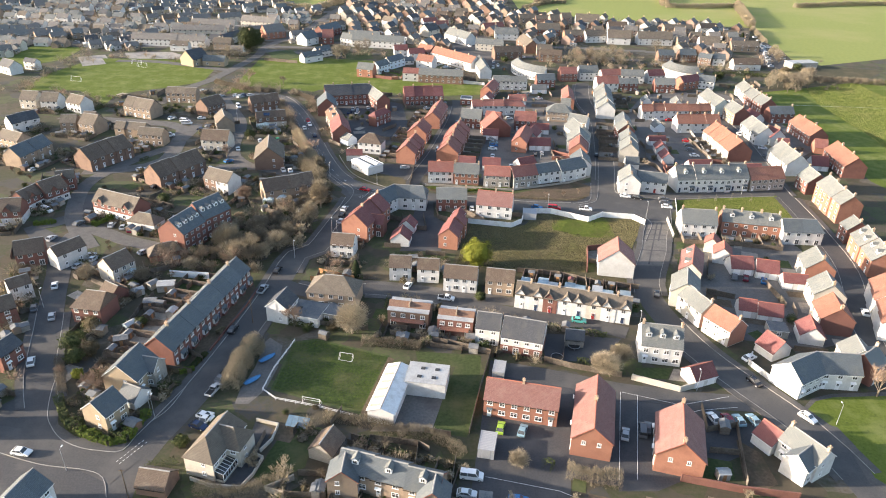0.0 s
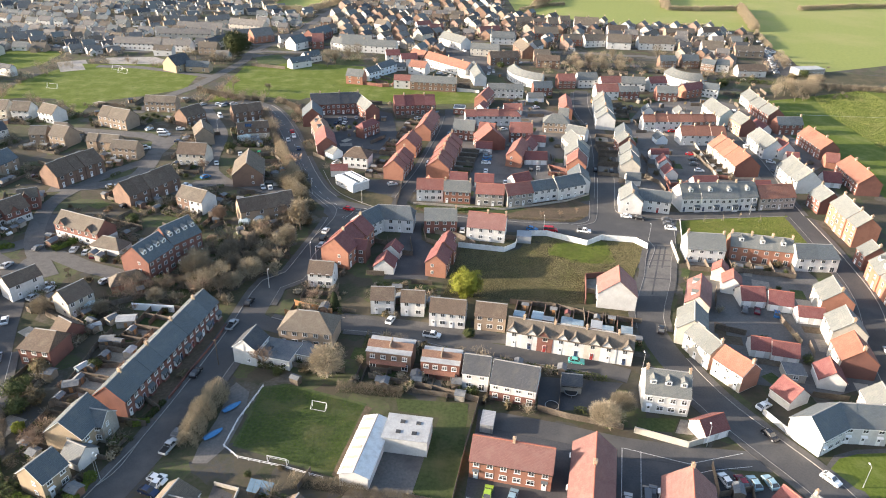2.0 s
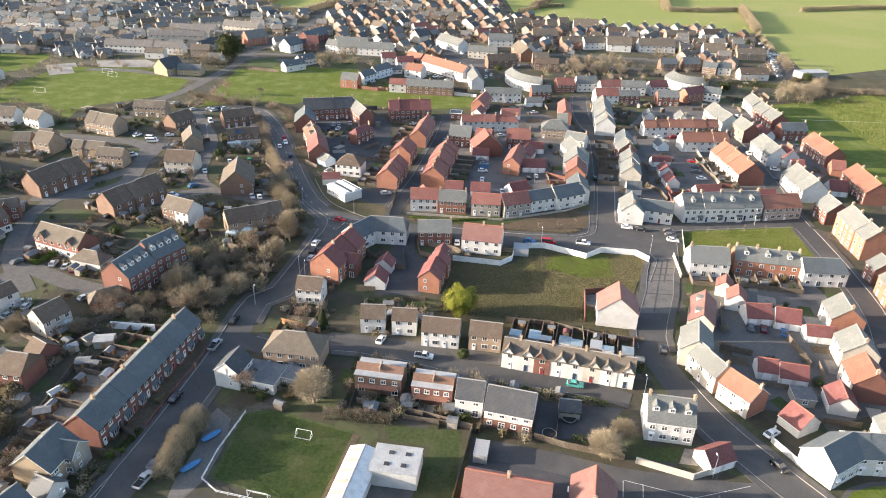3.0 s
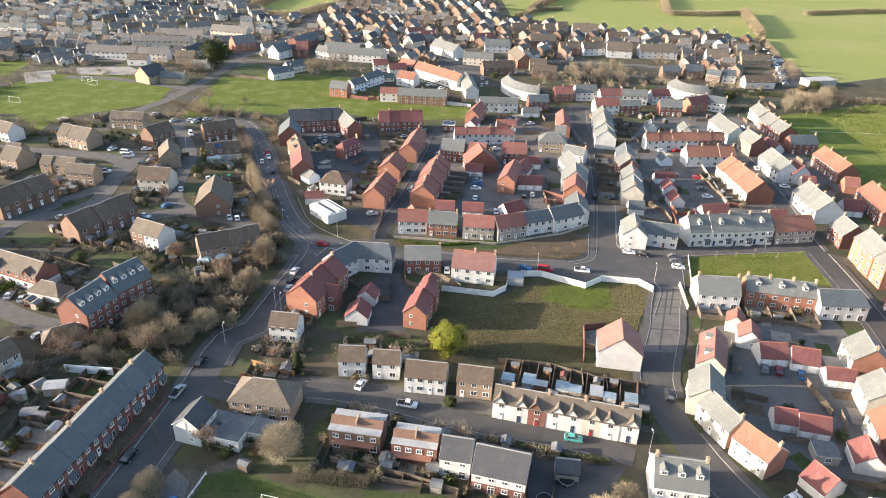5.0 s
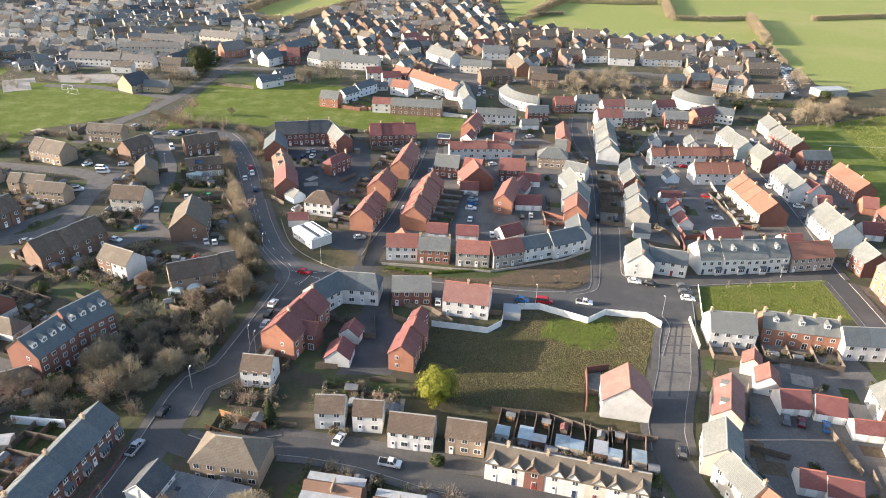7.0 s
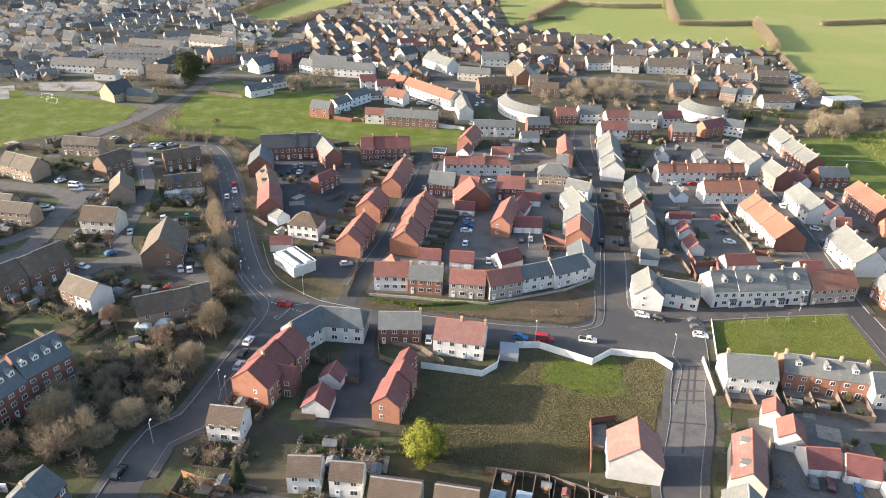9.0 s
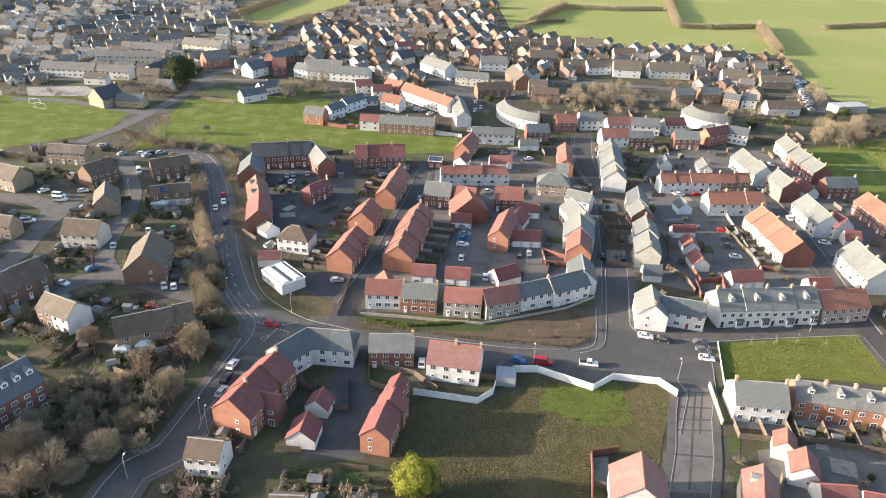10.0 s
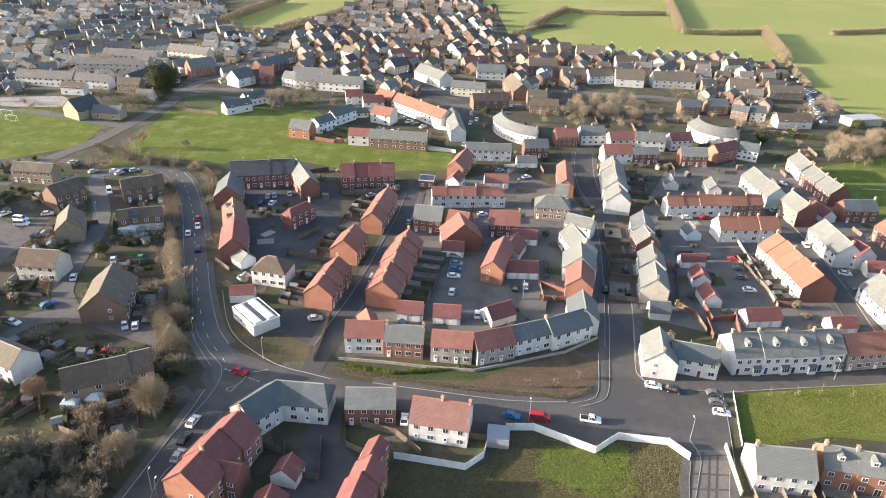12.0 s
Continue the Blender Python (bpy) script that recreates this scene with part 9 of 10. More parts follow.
hedge([(-50.0, 101.0), (-43.2, 99.5), (-36.8, 101.3), (-32.4, 105.1)], 3.0, 3.0, TWIG, 'tan leafless hedge of tall shrubs', dense=80, size=0.34, twig=0.02)
hedge([(-98.4, 141.9), (-91.3, 129.0)], 2.4, 2.4, TWIG_DARK, 'bare brown garden hedge', dense=80, size=0.34, twig=0.02)

# Evergreens and hedges
evergreen(9.9, 198.2, 4.6, 9.2, LEAF_GOLD, 'round golden yellow-green evergreen tree', 15000, 'evergreen_tree', 0.17)
evergreen(-142.1, 496.7, 9.5, 17.0, LEAF, 'large dark evergreen oak tree', 9000, 'evergreen_tree', 0.36)
conifer(-28.3, 189.1, 1.6, 6.0)
conifer(-19.5, 677.0, 3, 7.0)
conifer(236.0, 586.5, 2.5, 6.0)
evergreen(-94.4, 141.8, 2.6, 4.0, LEAF, 'dark rounded evergreen bush', 2400, 'evergreen_bush', 0.17)
evergreen(-97.4, 157.3, 2.2, 3.6, LEAF_DRY, 'olive brown evergreen garden bush', 2400, 'evergreen_bush', 0.17)
evergreen(-90.5, 135.5, 1.5, 2.8, LEAF_GOLD, 'golden yellow evergreen shrub', 2400, 'evergreen_bush', 0.17)
evergreen(-94.8, 314.5, 3.0, 4.5, LEAF, 'olive green evergreen garden tree', 2400, 'evergreen_bush', 0.17)
evergreen(10.5, 177.3, 1.6, 2.6, LEAF, 'dark rounded evergreen bush', 2400, 'evergreen_bush', 0.17)
evergreen(-108.3, 240.7, 2.5, 3.5, LEAF, 'olive green evergreen garden bush', 2400, 'evergreen_bush', 0.17)
evergreen(-83.9, 158.5, 1.6, 3, LEAF, 'dark rounded evergreen bush', 2400, 'evergreen_bush', 0.17)
evergreen(174.7, 456.0, 3.0, 4.0, LEAF, 'olive green evergreen garden bush', 2400, 'evergreen_bush', 0.17)
evergreen(221.6, 470.6, 2.5, 4.0, LEAF_DRY, 'brown leaved winter bush', 2400, 'evergreen_bush', 0.17)
evergreen(237.7, 485.3, 3.5, 5, LEAF, 'olive green evergreen garden bush', 2400, 'evergreen_bush', 0.17)
evergreen(-82.6, 199.3, 2.2, 3.4, LEAF, 'olive green evergreen garden bush', 2400, 'evergreen_bush', 0.17)
evergreen(-57.3, 114.0, 1.8, 2.4, LEAF, 'olive green evergreen garden bush', 2400, 'evergreen_bush', 0.17)
evergreen(268.1, 1085.9, 6, 8, LEAF_DRY, 'brown leaved winter tree', 2400, 'evergreen_bush', 0.17)
evergreen(36.2, 485.9, 3, 4, LEAF, 'dark rounded evergreen bush', 2400, 'evergreen_bush', 0.17)
hedge([(-90.7, 126.6), (-87.7, 122.2), (-84.5, 118.6), (-80.9, 116.4)], 1.7, 1.8, LEAF, 'dark olive clipped garden hedge', dense=150, size=0.15)
hedge([(-80.9, 116.4), (-72.9, 113.4), (-69.7, 114.7), (-68.2, 123.5)], 1.7, 1.7, LEAF_HEDGE, 'clipped bright green garden hedge', dense=150, size=0.15)
hedge([(-62.3, 106.7), (-55.4, 107.3)], 2.0, 1.8, LEAF, 'dark clipped garden hedge', dense=40, size=0.12)
hedge([(-66.3, 138.4), (-63.1, 140.1)], 1.0, 1.3, LEAF_HEDGE, 'clipped green front garden hedge', dense=150, size=0.15)
hedge([(-125.1, 218.0), (-120.6, 226.1)], 1.5, 1.6, LEAF_HEDGE, 'clipped bright green garden hedge', dense=150, size=0.15)
hedge([(-145.9, 217.5), (-139.2, 220.2)], 1.2, 1.4, LEAF_HEDGE, 'clipped green front garden hedge', dense=150, size=0.15)
hedge([(-9.0, 259.6), (5.8, 256.7), (24.3, 253.9), (48.0, 252.1), (54.9, 255.8)], 1.2, 0.7, LEAF_DRY, 'low planted verge of brown shrubs', dense=40, size=0.12)
hedge([(-8.3, 261.3), (5.6, 259.0), (24.4, 262.5)], 1.0, 0.7, LEAF_HEDGE, 'low green planted strip', dense=150, size=0.15)
hedge([(265.5, 988.8), (236.1, 846.3), (215.6, 746.8)], 7.6, 6.5, TWIG, 'tan leafless field hedgerow', dense=16, size=0.62, twig=0.085)
hedge([(214.1, 741.5), (246.4, 742.9), (290.9, 756.7)], 4.9, 4.6, TWIG, 'tan leafless field hedgerow', dense=16, size=0.62, twig=0.085)
hedge([(292.0, 757.0), (277.7, 696.1), (264.0, 641.1)], 6.9, 7.4, TWIG, 'tan leafless field hedgerow', dense=16, size=0.62, twig=0.085)
hedge([(354.5, 764.2), (417.5, 787.1), (495.2, 802.6)], 4.2, 4.6, TWIG, 'tan leafless field hedgerow', dense=16, size=0.62, twig=0.085)
hedge([(83.6, 735.4), (107.6, 795.6), (125.6, 830.9)], 8.3, 6.5, TWIG, 'tan leafless field hedgerow', dense=16, size=0.62, twig=0.085)
hedge([(125.6, 830.9), (174.5, 825.9), (225.9, 837.5)], 4.9, 4.6, TWIG, 'tan leafless field hedgerow', dense=16, size=0.62, twig=0.085)
hedge([(260.6, 630.0), (248.9, 571.1)], 3.5, 3.6, TWIG, 'tan leafless field hedgerow', dense=16, size=0.62, twig=0.085)
hedge([(-106.9, 726.6), (-87.5, 772.9), (-75.4, 841.0)], 4.9, 4.6, TWIG, 'tan leafless field hedgerow', dense=16, size=0.62, twig=0.085)
hedge([(-164.3, 677.8), (-128.7, 669.1), (-106.9, 726.6)], 5.6, 5.5, TWIG, 'tan leafless field hedgerow', dense=16, size=0.62, twig=0.085)
hedge([(67.1, 707.7), (94.1, 742.7), (115.0, 752.2)], 4.2, 3.6, TWIG, 'tan leafless field hedgerow', dense=16, size=0.62, twig=0.085)
hedge([(226.8, 656.9), (178.9, 654.3)], 2.9, 2.7, TWIG, 'tan leafless field hedgerow', dense=16, size=0.62, twig=0.085)
hedge([(-173.2, 699.9), (-165.0, 755.3), (-150.1, 822.6)], 6.9, 6.5, TWIG, 'tan leafless field hedgerow', dense=16, size=0.62, twig=0.085)
hedge([(173.3, 466.1), (199.0, 464.7), (219.2, 458.4)], 3, 2.5, LEAF, 'rough green boundary hedge', dense=8, size=0.35)
hedge([(-97.2, 376.0), (-84.4, 346.1), (-73.8, 320.5)], 3.5, 3.2, TWIG_DARK, 'bare brown roadside hedge', dense=75, size=0.4, twig=0.028)
hedge([(-73.8, 320.5), (-65.3, 299.1), (-59.0, 285.2)], 4.5, 4.5, TWIG, 'tall tan leafless roadside hedge', dense=75, size=0.4, twig=0.028)
hedge([(-63.4, 280.5), (-56.4, 270.0), (-52.6, 263.9)], 6, 6.0, TWIG, 'tall tan leafless roadside hedge', dense=75, size=0.4, twig=0.028)
hedge([(-91.6, 395.4), (-80.7, 383.7), (-72.0, 365.3)], 3, 2.5, TWIG_DARK, 'bare brown roadside hedge', dense=75, size=0.4, twig=0.028)
hedge([(-141.3, 411.0), (-117.9, 397.3), (-102.2, 394.3)], 3, 2.5, TWIG_DARK, 'bare brown field edge hedge', dense=75, size=0.4, twig=0.028)

# Kerbs round the corners
kerb_line([(59.6, 271.4), (56.9, 255.7), (54.4, 252.1), (49.3, 250.3)])
kerb_line([(67.1, 296.1), (63.1, 273.7), (59.5, 255.8), (56.5, 251.4), (51.3, 249.2)])
kerb_line([(74.5, 296.6), (68.8, 268.0), (68.9, 261.6), (72.8, 258.4), (89.0, 256.8)])
kerb_line([(89.0, 256.8), (106.8, 259.5), (133.0, 262.9)])
kerb_line([(75.0, 239.0), (75.8, 233.6), (73.3, 227.0), (70.0, 219.2)])
kerb_line([(88.4, 256.8), (84.7, 239.6), (79.7, 219.7)])
kerb_line([(-61.6, 303.5), (-52.8, 279.0), (-45.9, 267.4), (-39.1, 259.1), (-37.9, 252.2), (-39.4, 243.7), (-42.3, 235.0), (-46.1, 217.3)])
kerb_line([(-49.6, 295.3), (-43.5, 279.6), (-37.3, 270.3), (-25.6, 261.1), (-15.8, 257.6), (-10.4, 255.9)])
kerb_line([(-31.3, 244.2), (-39.8, 223.8), (-40.2, 214.8)])
kerb_line([(-100.9, 146.6), (-97.1, 138.3), (-94.3, 129.5), (-91.4, 122.4), (-88.7, 118.6), (-84.4, 114.6), (-79.2, 112.2), (-74.3, 111.4), (-69.4, 111.8), (-67.8, 119.0), (-64.2, 126.0), (-62.6, 138.6)])
kerb_line([(-98.2, 110.8), (-85.2, 107.0), (-74.9, 105.8), (-70.2, 103.8), (-67.1, 98.6)])

# Fences and walls
wall_line([(-61.6, 148.1), (-59.9, 159.2), (-57.8, 170.2), (-57.0, 178.7)], 0.8, 0.25, WALL['brick'], 'low red brick front garden wall')
area([(-65.7, 141.6), (-61.8, 148.1), (-59.9, 159.2), (-57.2, 179.3), (-59.7, 183.6), (-63.4, 165.4), (-66.2, 151.2)], SOIL, 'front_gardens', 'dark soil front gardens of the terrace')
hedge([(-63.9, 141.0), (-62.2, 146.9)], 1.2, 1.0, LEAF, 'dark clipped front garden hedge', dense=150, size=0.14)
hedge([(-61.7, 155.3), (-61.1, 158.5)], 1.2, 1.0, LEAF_DRY, 'brown front garden hedge', dense=150, size=0.14)
wall_line([(-85.7, 185.7), (-73.7, 184.9)], 2.2, 0.3, WALL['pale'], 'pale blue green garden wall panels')
shed(pose(-84.1, 178.1, 0, 0, 0, 10), 5.0, 3.4, 2.3, WALL['stone'], 'sheet', 'pale garden workshop with sheet roof')
shed(pose(-85.3, 168.8, 0, 0, 0, 10), 3.6, 2.8, 2.1, FENCE, 'felt', 'dark wooden garden shed with felt roof')
shed(pose(-77.4, 164.2, 0, 0, 0, 80), 3.0, 2.2, 2.0, WALL['stone'], 'sheet', 'pale garden shed with sheet roof')
shed(pose(-85.9, 150.3, 0, 0, 0, 20), 3.6, 2.8, 2.1, FENCE, 'felt', 'dark wooden garden shed with felt roof')
shed(pose(-86.5, 157.2, 0, 0, 0, 60), 3.2, 2.0, 2.0, CLEAR, 'sheet', 'small glazed garden greenhouse')
shed(pose(-91.2, 175.0, 0, 0, 0, 40), 2.6, 2.0, 2.0, WALL['cream'], 'sheet', 'pale garden shed with sheet roof')
fence([(-88.0, 143.7), (-87.5, 154.1), (-87.7, 166.6), (-86.6, 174.4)], 1.7, FENCE, 'weathered wooden panel fence along the back lane', 2)
fence([(-82.9, 147.3), (-88.0, 143.7)], 1.7, FENCE, 'weathered wooden panel fence', 2)
fence([(-75.9, 159.1), (-86.8, 158.6)], 1.6, FENCE, 'weathered wooden panel fence', 2)
fence([(-76.6, 168.7), (-86.1, 165.7)], 1.6, FENCE, 'weathered wooden panel fence', 2)
evergreen(-97.7, 147.9, 3.4, 4.6, LEAF, 'dark olive evergreen garden bush', 3000, 'evergreen_bush', 0.18)
evergreen(-92.1, 145.1, 2.6, 3.6, LEAF_DRY, 'olive brown evergreen garden bush', 2400, 'evergreen_bush', 0.17)
evergreen(-95.6, 155.5, 2.2, 3.6, LEAF_DRY, 'brown leaved winter bush', 2000, 'evergreen_bush', 0.17)
dome_tree(-110.3, 182.1, 3.0, 5.0, TWIG, 'small rounded bare garden tree', 2600)
dome_tree(-93.5, 183.0, 2.6, 4.6, TWIG, 'small rounded bare garden tree', 2200)
dome_tree(-80.6, 189.8, 3.0, 4.8, TWIG, 'small rounded bare garden tree', 2600)
wall_line([(82.9, 153.1), (80.7, 149.5), (82.5, 145.5), (84.5, 141.1)], 1.6, 0.25, WALL['white'], 'white rendered garden wall')
wall_line([(-51.8, 104.0), (-47.3, 102.3), (-41.0, 102.0), (-39.3, 105.7), (-38.4, 110.6), (-39.9, 111.2)], 0.9, 0.3, WALL['cream'], 'low pale terrace wall')
area([(-51.6, 104.1), (-47.4, 102.6), (-41.2, 102.3), (-39.6, 106.0), (-38.7, 110.6), (-40.3, 111.5), (-39.0, 113.3), (-37.4, 119.3), (-43.0, 122.1), (-43.0, 112.4), (-45.1, 103.9)], TARMAC, 'terrace', 'dark decked terrace round the house')
area([(-38.0, 110.1), (-39.1, 105.1), (-36.0, 103.1), (-28.9, 108.4), (-28.6, 114.7), (-36.1, 118.0), (-37.6, 112.6)], LAWN, 'lawn', 'dark green garden lawn')
wall_line([(-39.4, 112.6), (-37.7, 116.1), (-37.4, 120.8), (-42.6, 122.1)], 0.9, 0.3, WALL['cream'], 'low pale terrace wall')
fence([(32.6, 239.9), (39.0, 240.3), (52.2, 233.6), (58.1, 238.4), (69.4, 237.2), (73.0, 232.7)], 2.2, HOARD, 'white painted site hoarding round the rough field', 1)
fence([(7.6, 229.7), (23.2, 227.2), (27.2, 230.9), (28.5, 236.8)], 2.0, HOARD, 'white painted boundary wall panels', 1)
fence([(-126.5, 470.8), (-114.0, 467.4), (-103.0, 464.6)], 2.0, FENCE, 'tan timber fence between the grass and the bungalow', 2)
for fy in (446.4, 438.6, 431.6):
    fence([(8.0, fy), (15.2, fy - 0.2)], 1.8, FENCE, 'weathered wooden fence between back gardens', 2)
for fx, fy in ((-45.0, 443.4), (-43.6, 452.0), (-42.0, 437.0)):
    fence([(fx, fy), (fx + 10.6, fy - 7.6)], 1.8, FENCE, 'dark wooden fence between back gardens', 2)
for fx, fy in ((-20.0, 440.5), (-13.4, 439.8), (-6.7, 439.2), (0.0, 438.6), (6.6, 438.0)):
    fence([(fx, fy - 7.5), (fx + 0.6, fy + 3.0)], 1.8, FENCE, 'dark wooden fence between back gardens', 2)
wall_line([(-40.8, 430.6), (-36.5, 429.8), (-31.4, 431.4), (-30.8, 441.0)], 1.9, 0.25, WALL['orange'], 'orange brick garden wall beside the grass')
wall_line([(7.3, 424.6), (15.4, 423.6)], 1.9, 0.25, WALL['white'], 'white rendered garden wall beside the grass')
wall_line([(6.8, 468.7), (7.6, 462.4), (9.4, 457.6), (12.0, 455.4), (15.4, 454.6)], 2.0, 0.25, WALL['white'], 'curved white rendered garden wall')
wall_line([(-44.3, 590.2), (-34.6, 577.4), (-26.2, 566.2)], 2.0, 0.25, WALL['cream'], 'long cream rendered garden wall')
for run in ([(-83.2, 308.9), (-74.0, 310.7), (-69.2, 302.2)], [(-120.4, 319.7), (-108.5, 320.8)], [(-80.0, 301.3), (-70.8, 303.2)], [(-110.4, 334.8), (-105.8, 336.2)]):
    fence(run, 1.7, FENCE, 'weathered wooden fence round an estate garden', 2)
fence([(90.9, 256.5), (86.5, 237.8)], 0.9, HOARD, 'low white boundary wall', 1)
wall_line([(-9.6, 263.9), (2.3, 263.2), (14.2, 261.8), (25.6, 261.2), (35.6, 264.9), (50.5, 270.8), (60.3, 278.0)], 0.8, 0.3, WALL['stone'], 'low grey stone front garden wall')
wall_line([(48.2, 141.6), (59.2, 137.3), (64.9, 139.7)], 1.7, 0.3, WALL['cream'], 'cream rendered boundary wall')
wall_line([(51.2, 107.9), (62.8, 105.3), (74.2, 103.8)], 1.9, 0.3, WALL['brick'], 'red brick garden wall')
wall_line([(82.4, 237.0), (81.0, 223.1)], 1.5, 0.3, WALL['cream'], 'cream rendered garden wall')
wall_line([(-31.9, 100.3), (-35.7, 101.6), (-30.6, 104.8)], 1.6, 0.3, WALL['stone'], 'grey block garden wall')
fence([(68.9, 125.0), (66.7, 115.4), (64.8, 106.9)], 1.8, FENCE, 'weathered wooden panel fence', 1)
fence([(59.9, 116.5), (66.4, 116.0)], 1.8, FENCE, 'weathered wooden panel fence', 1)
fence([(62.8, 132.0), (61.4, 123.1), (68.9, 125.0)], 1.8, FENCE, 'weathered wooden panel fence', 1)
shed(pose(60.3, 109.2, 0, 0, 0, 5), 2.6, 2.0, 1.9, WALL['stone'], 'sheet', 'pale garden shed with sheet roof')
shed(pose(65.5, 123.9, 0, 0, 0, 80), 3.0, 2.2, 2.0, FENCE, 'felt')
fence([(-15.0, 158.2), (2.2, 153.9), (12.5, 150.3)], 1.8, FENCE, 'weathered wooden panel fence', 1)
fence([(12.5, 150.3), (9.3, 135.8), (6.3, 119.8)], 1.8, FENCE, 'weathered wooden panel fence', 1)
fence([(26.4, 148.1), (33.2, 145.5), (45.7, 142.4)], 1.8, FENCE, 'weathered wooden panel fence', 1)
fence([(22.9, 194.8), (35.5, 193.4), (48.1, 188.2), (60.2, 186.5)], 1.8, FENCE, 'weathered wooden panel fence', 1)
fence([(36.4, 193.4), (35.4, 185.7)], 1.8, FENCE, 'weathered wooden panel fence', 1)
fence([(44.2, 191.4), (43.6, 184.5)], 1.8, FENCE, 'weathered wooden panel fence', 1)
fence([(50.1, 189.0), (49.3, 183.2)], 1.8, FENCE, 'weathered wooden panel fence', 1)
fence([(31.2, 195.3), (29.9, 187.1)], 1.8, FENCE, 'weathered wooden panel fence', 1)
fence([(28.7, 161.1), (25.3, 148.0)], 1.8, FENCE, 'weathered wooden panel fence', 1)
fence([(33.5, 158.6), (31.2, 147.1)], 1.8, FENCE, 'weathered wooden panel fence', 1)
fence([(-39.6, 117.8), (-40.8, 107.6)], 1.8, FENCE, 'weathered wooden panel fence', 1)
fence([(-15.9, 117.1), (-5.1, 115.8), (-2.5, 114.1)], 1.8, FENCE, 'weathered wooden panel fence', 1)
fence([(-5.1, 115.8), (-5.3, 109.0)], 1.8, FENCE, 'weathered wooden panel fence', 1)
fence([(-15.9, 117.1), (-16.6, 111.9)], 1.8, FENCE, 'weathered wooden panel fence', 1)
fence([(-73.8, 151.8), (-62.1, 143.7)], 1.8, FENCE, 'weathered wooden panel fence', 1)
fence([(101.4, 192.9), (102.4, 178.1)], 1.8, FENCE, 'weathered wooden panel fence', 1)
fence([(80.8, 185.0), (88.5, 182.1)], 1.8, FENCE, 'weathered wooden panel fence', 1)
fence([(-16.8, 232.9), (-15.4, 223.8), (-7.5, 222.7), (-9.1, 234.2)], 1.8, FENCE, 'weathered wooden panel fence', 2)
fence([(-4.9, 241.9), (-3.4, 232.8), (1.8, 230.0)], 1.8, FENCE, 'weathered wooden panel fence', 2)
fence([(-0.6, 239.3), (7.4, 237.0), (13.5, 231.1)], 1.8, FENCE, 'weathered wooden panel fence', 2)
fence([(-24.4, 221.8), (-22.2, 231.7), (-16.7, 229.5)], 1.8, FENCE, 'weathered wooden panel fence', 2)
fence([(75.2, 292.0), (84.2, 291.1)], 1.8, FENCE, 'weathered wooden panel fence', 2)
fence([(94.5, 322.6), (88.5, 297.6)], 1.8, FENCE, 'weathered wooden panel fence', 2)
fence([(86.3, 299.1), (91.9, 291.7), (92.5, 283.0)], 1.8, FENCE, 'weathered wooden panel fence', 2)
fence([(-28.4, 289.0), (-29.3, 296.9), (-23.9, 295.6)], 1.8, FENCE, 'weathered wooden panel fence', 2)
fence([(-16.1, 262.7), (-15.1, 284.0)], 1.8, FENCE, 'weathered wooden panel fence', 2)
fence([(18.3, 237.6), (27.9, 236.3)], 1.8, FENCE, 'weathered wooden panel fence', 2)
fence([(-83.1, 237.3), (-81.7, 244.2), (-77.7, 245.5)], 1.8, FENCE, 'weathered wooden panel fence', 2)
fence([(-68.7, 234.4), (-60.8, 231.3), (-67.2, 246.1)], 1.8, FENCE, 'weathered wooden panel fence', 2)
wall_line([(118.9, 298.3), (120.4, 320.0), (122.0, 341.4)], 1.6, 0.25, WALL['stone'], 'pale stone wall along the parking court')
wall_line([(96.1, 299.8), (96.1, 289.0), (103.4, 291.0)], 1.8, 0.25, WALL['brick'], 'red brick garden wall of a new house')
wall_line([(103.9, 292.6), (101.5, 280.9)], 1.8, 0.25, WALL['brick'], 'red brick garden wall of a new house')
wall_line([(94.4, 288.9), (93.6, 280.3)], 1.8, 0.25, WALL['brick'], 'red brick garden wall of a new house')
wall_line([(47.2, 306.1), (54.6, 301.6)], 1.8, 0.25, WALL['brick'], 'red brick garden wall of a new house')
wall_line([(46.4, 297.7), (54.0, 296.7)], 1.8, 0.25, WALL['brick'], 'red brick garden wall of a new house')
wall_line([(118.6, 299.9), (125.1, 298.7)], 1.8, 0.25, WALL['brick'], 'red brick garden wall of a new house')
rail_fence([(-44.0, 132.9), (-40.1, 129.7), (-29.9, 127.4), (-20.8, 124.6)])
rail_fence([(-44.0, 132.9), (-43.2, 141.1), (-40.4, 153.5)])
fence([(-42.1, 185.7), (-37.5, 183.9), (-28.7, 181.2)], 1.8, FENCE_NEW, 'orange stained garden fence', 1)
fence([(-40.3, 190.6), (-28.6, 186.6)], 1.8, FENCE_NEW, 'orange stained garden fence', 1)
wall_line([(45.6, 196.0), (47.4, 206.2), (48.0, 211.1), (54.0, 212.6)], 1.9, 0.25, WALL['brick'], 'red brick garden wall beside the rough field')
fence([(46.7, 202.6), (49.5, 202.1)], 1.7, FENCE, 'weathered wooden panel fence', 1)
area([(46.0, 196.4), (47.2, 202.4), (49.2, 202.0), (48.0, 196.0)], LAWN, 'lawn', 'small walled back lawn')
area([(47.4, 203.0), (48.4, 210.6), (52.0, 211.5), (50.2, 202.6)], PATIO, 'patio', 'small walled back patio')

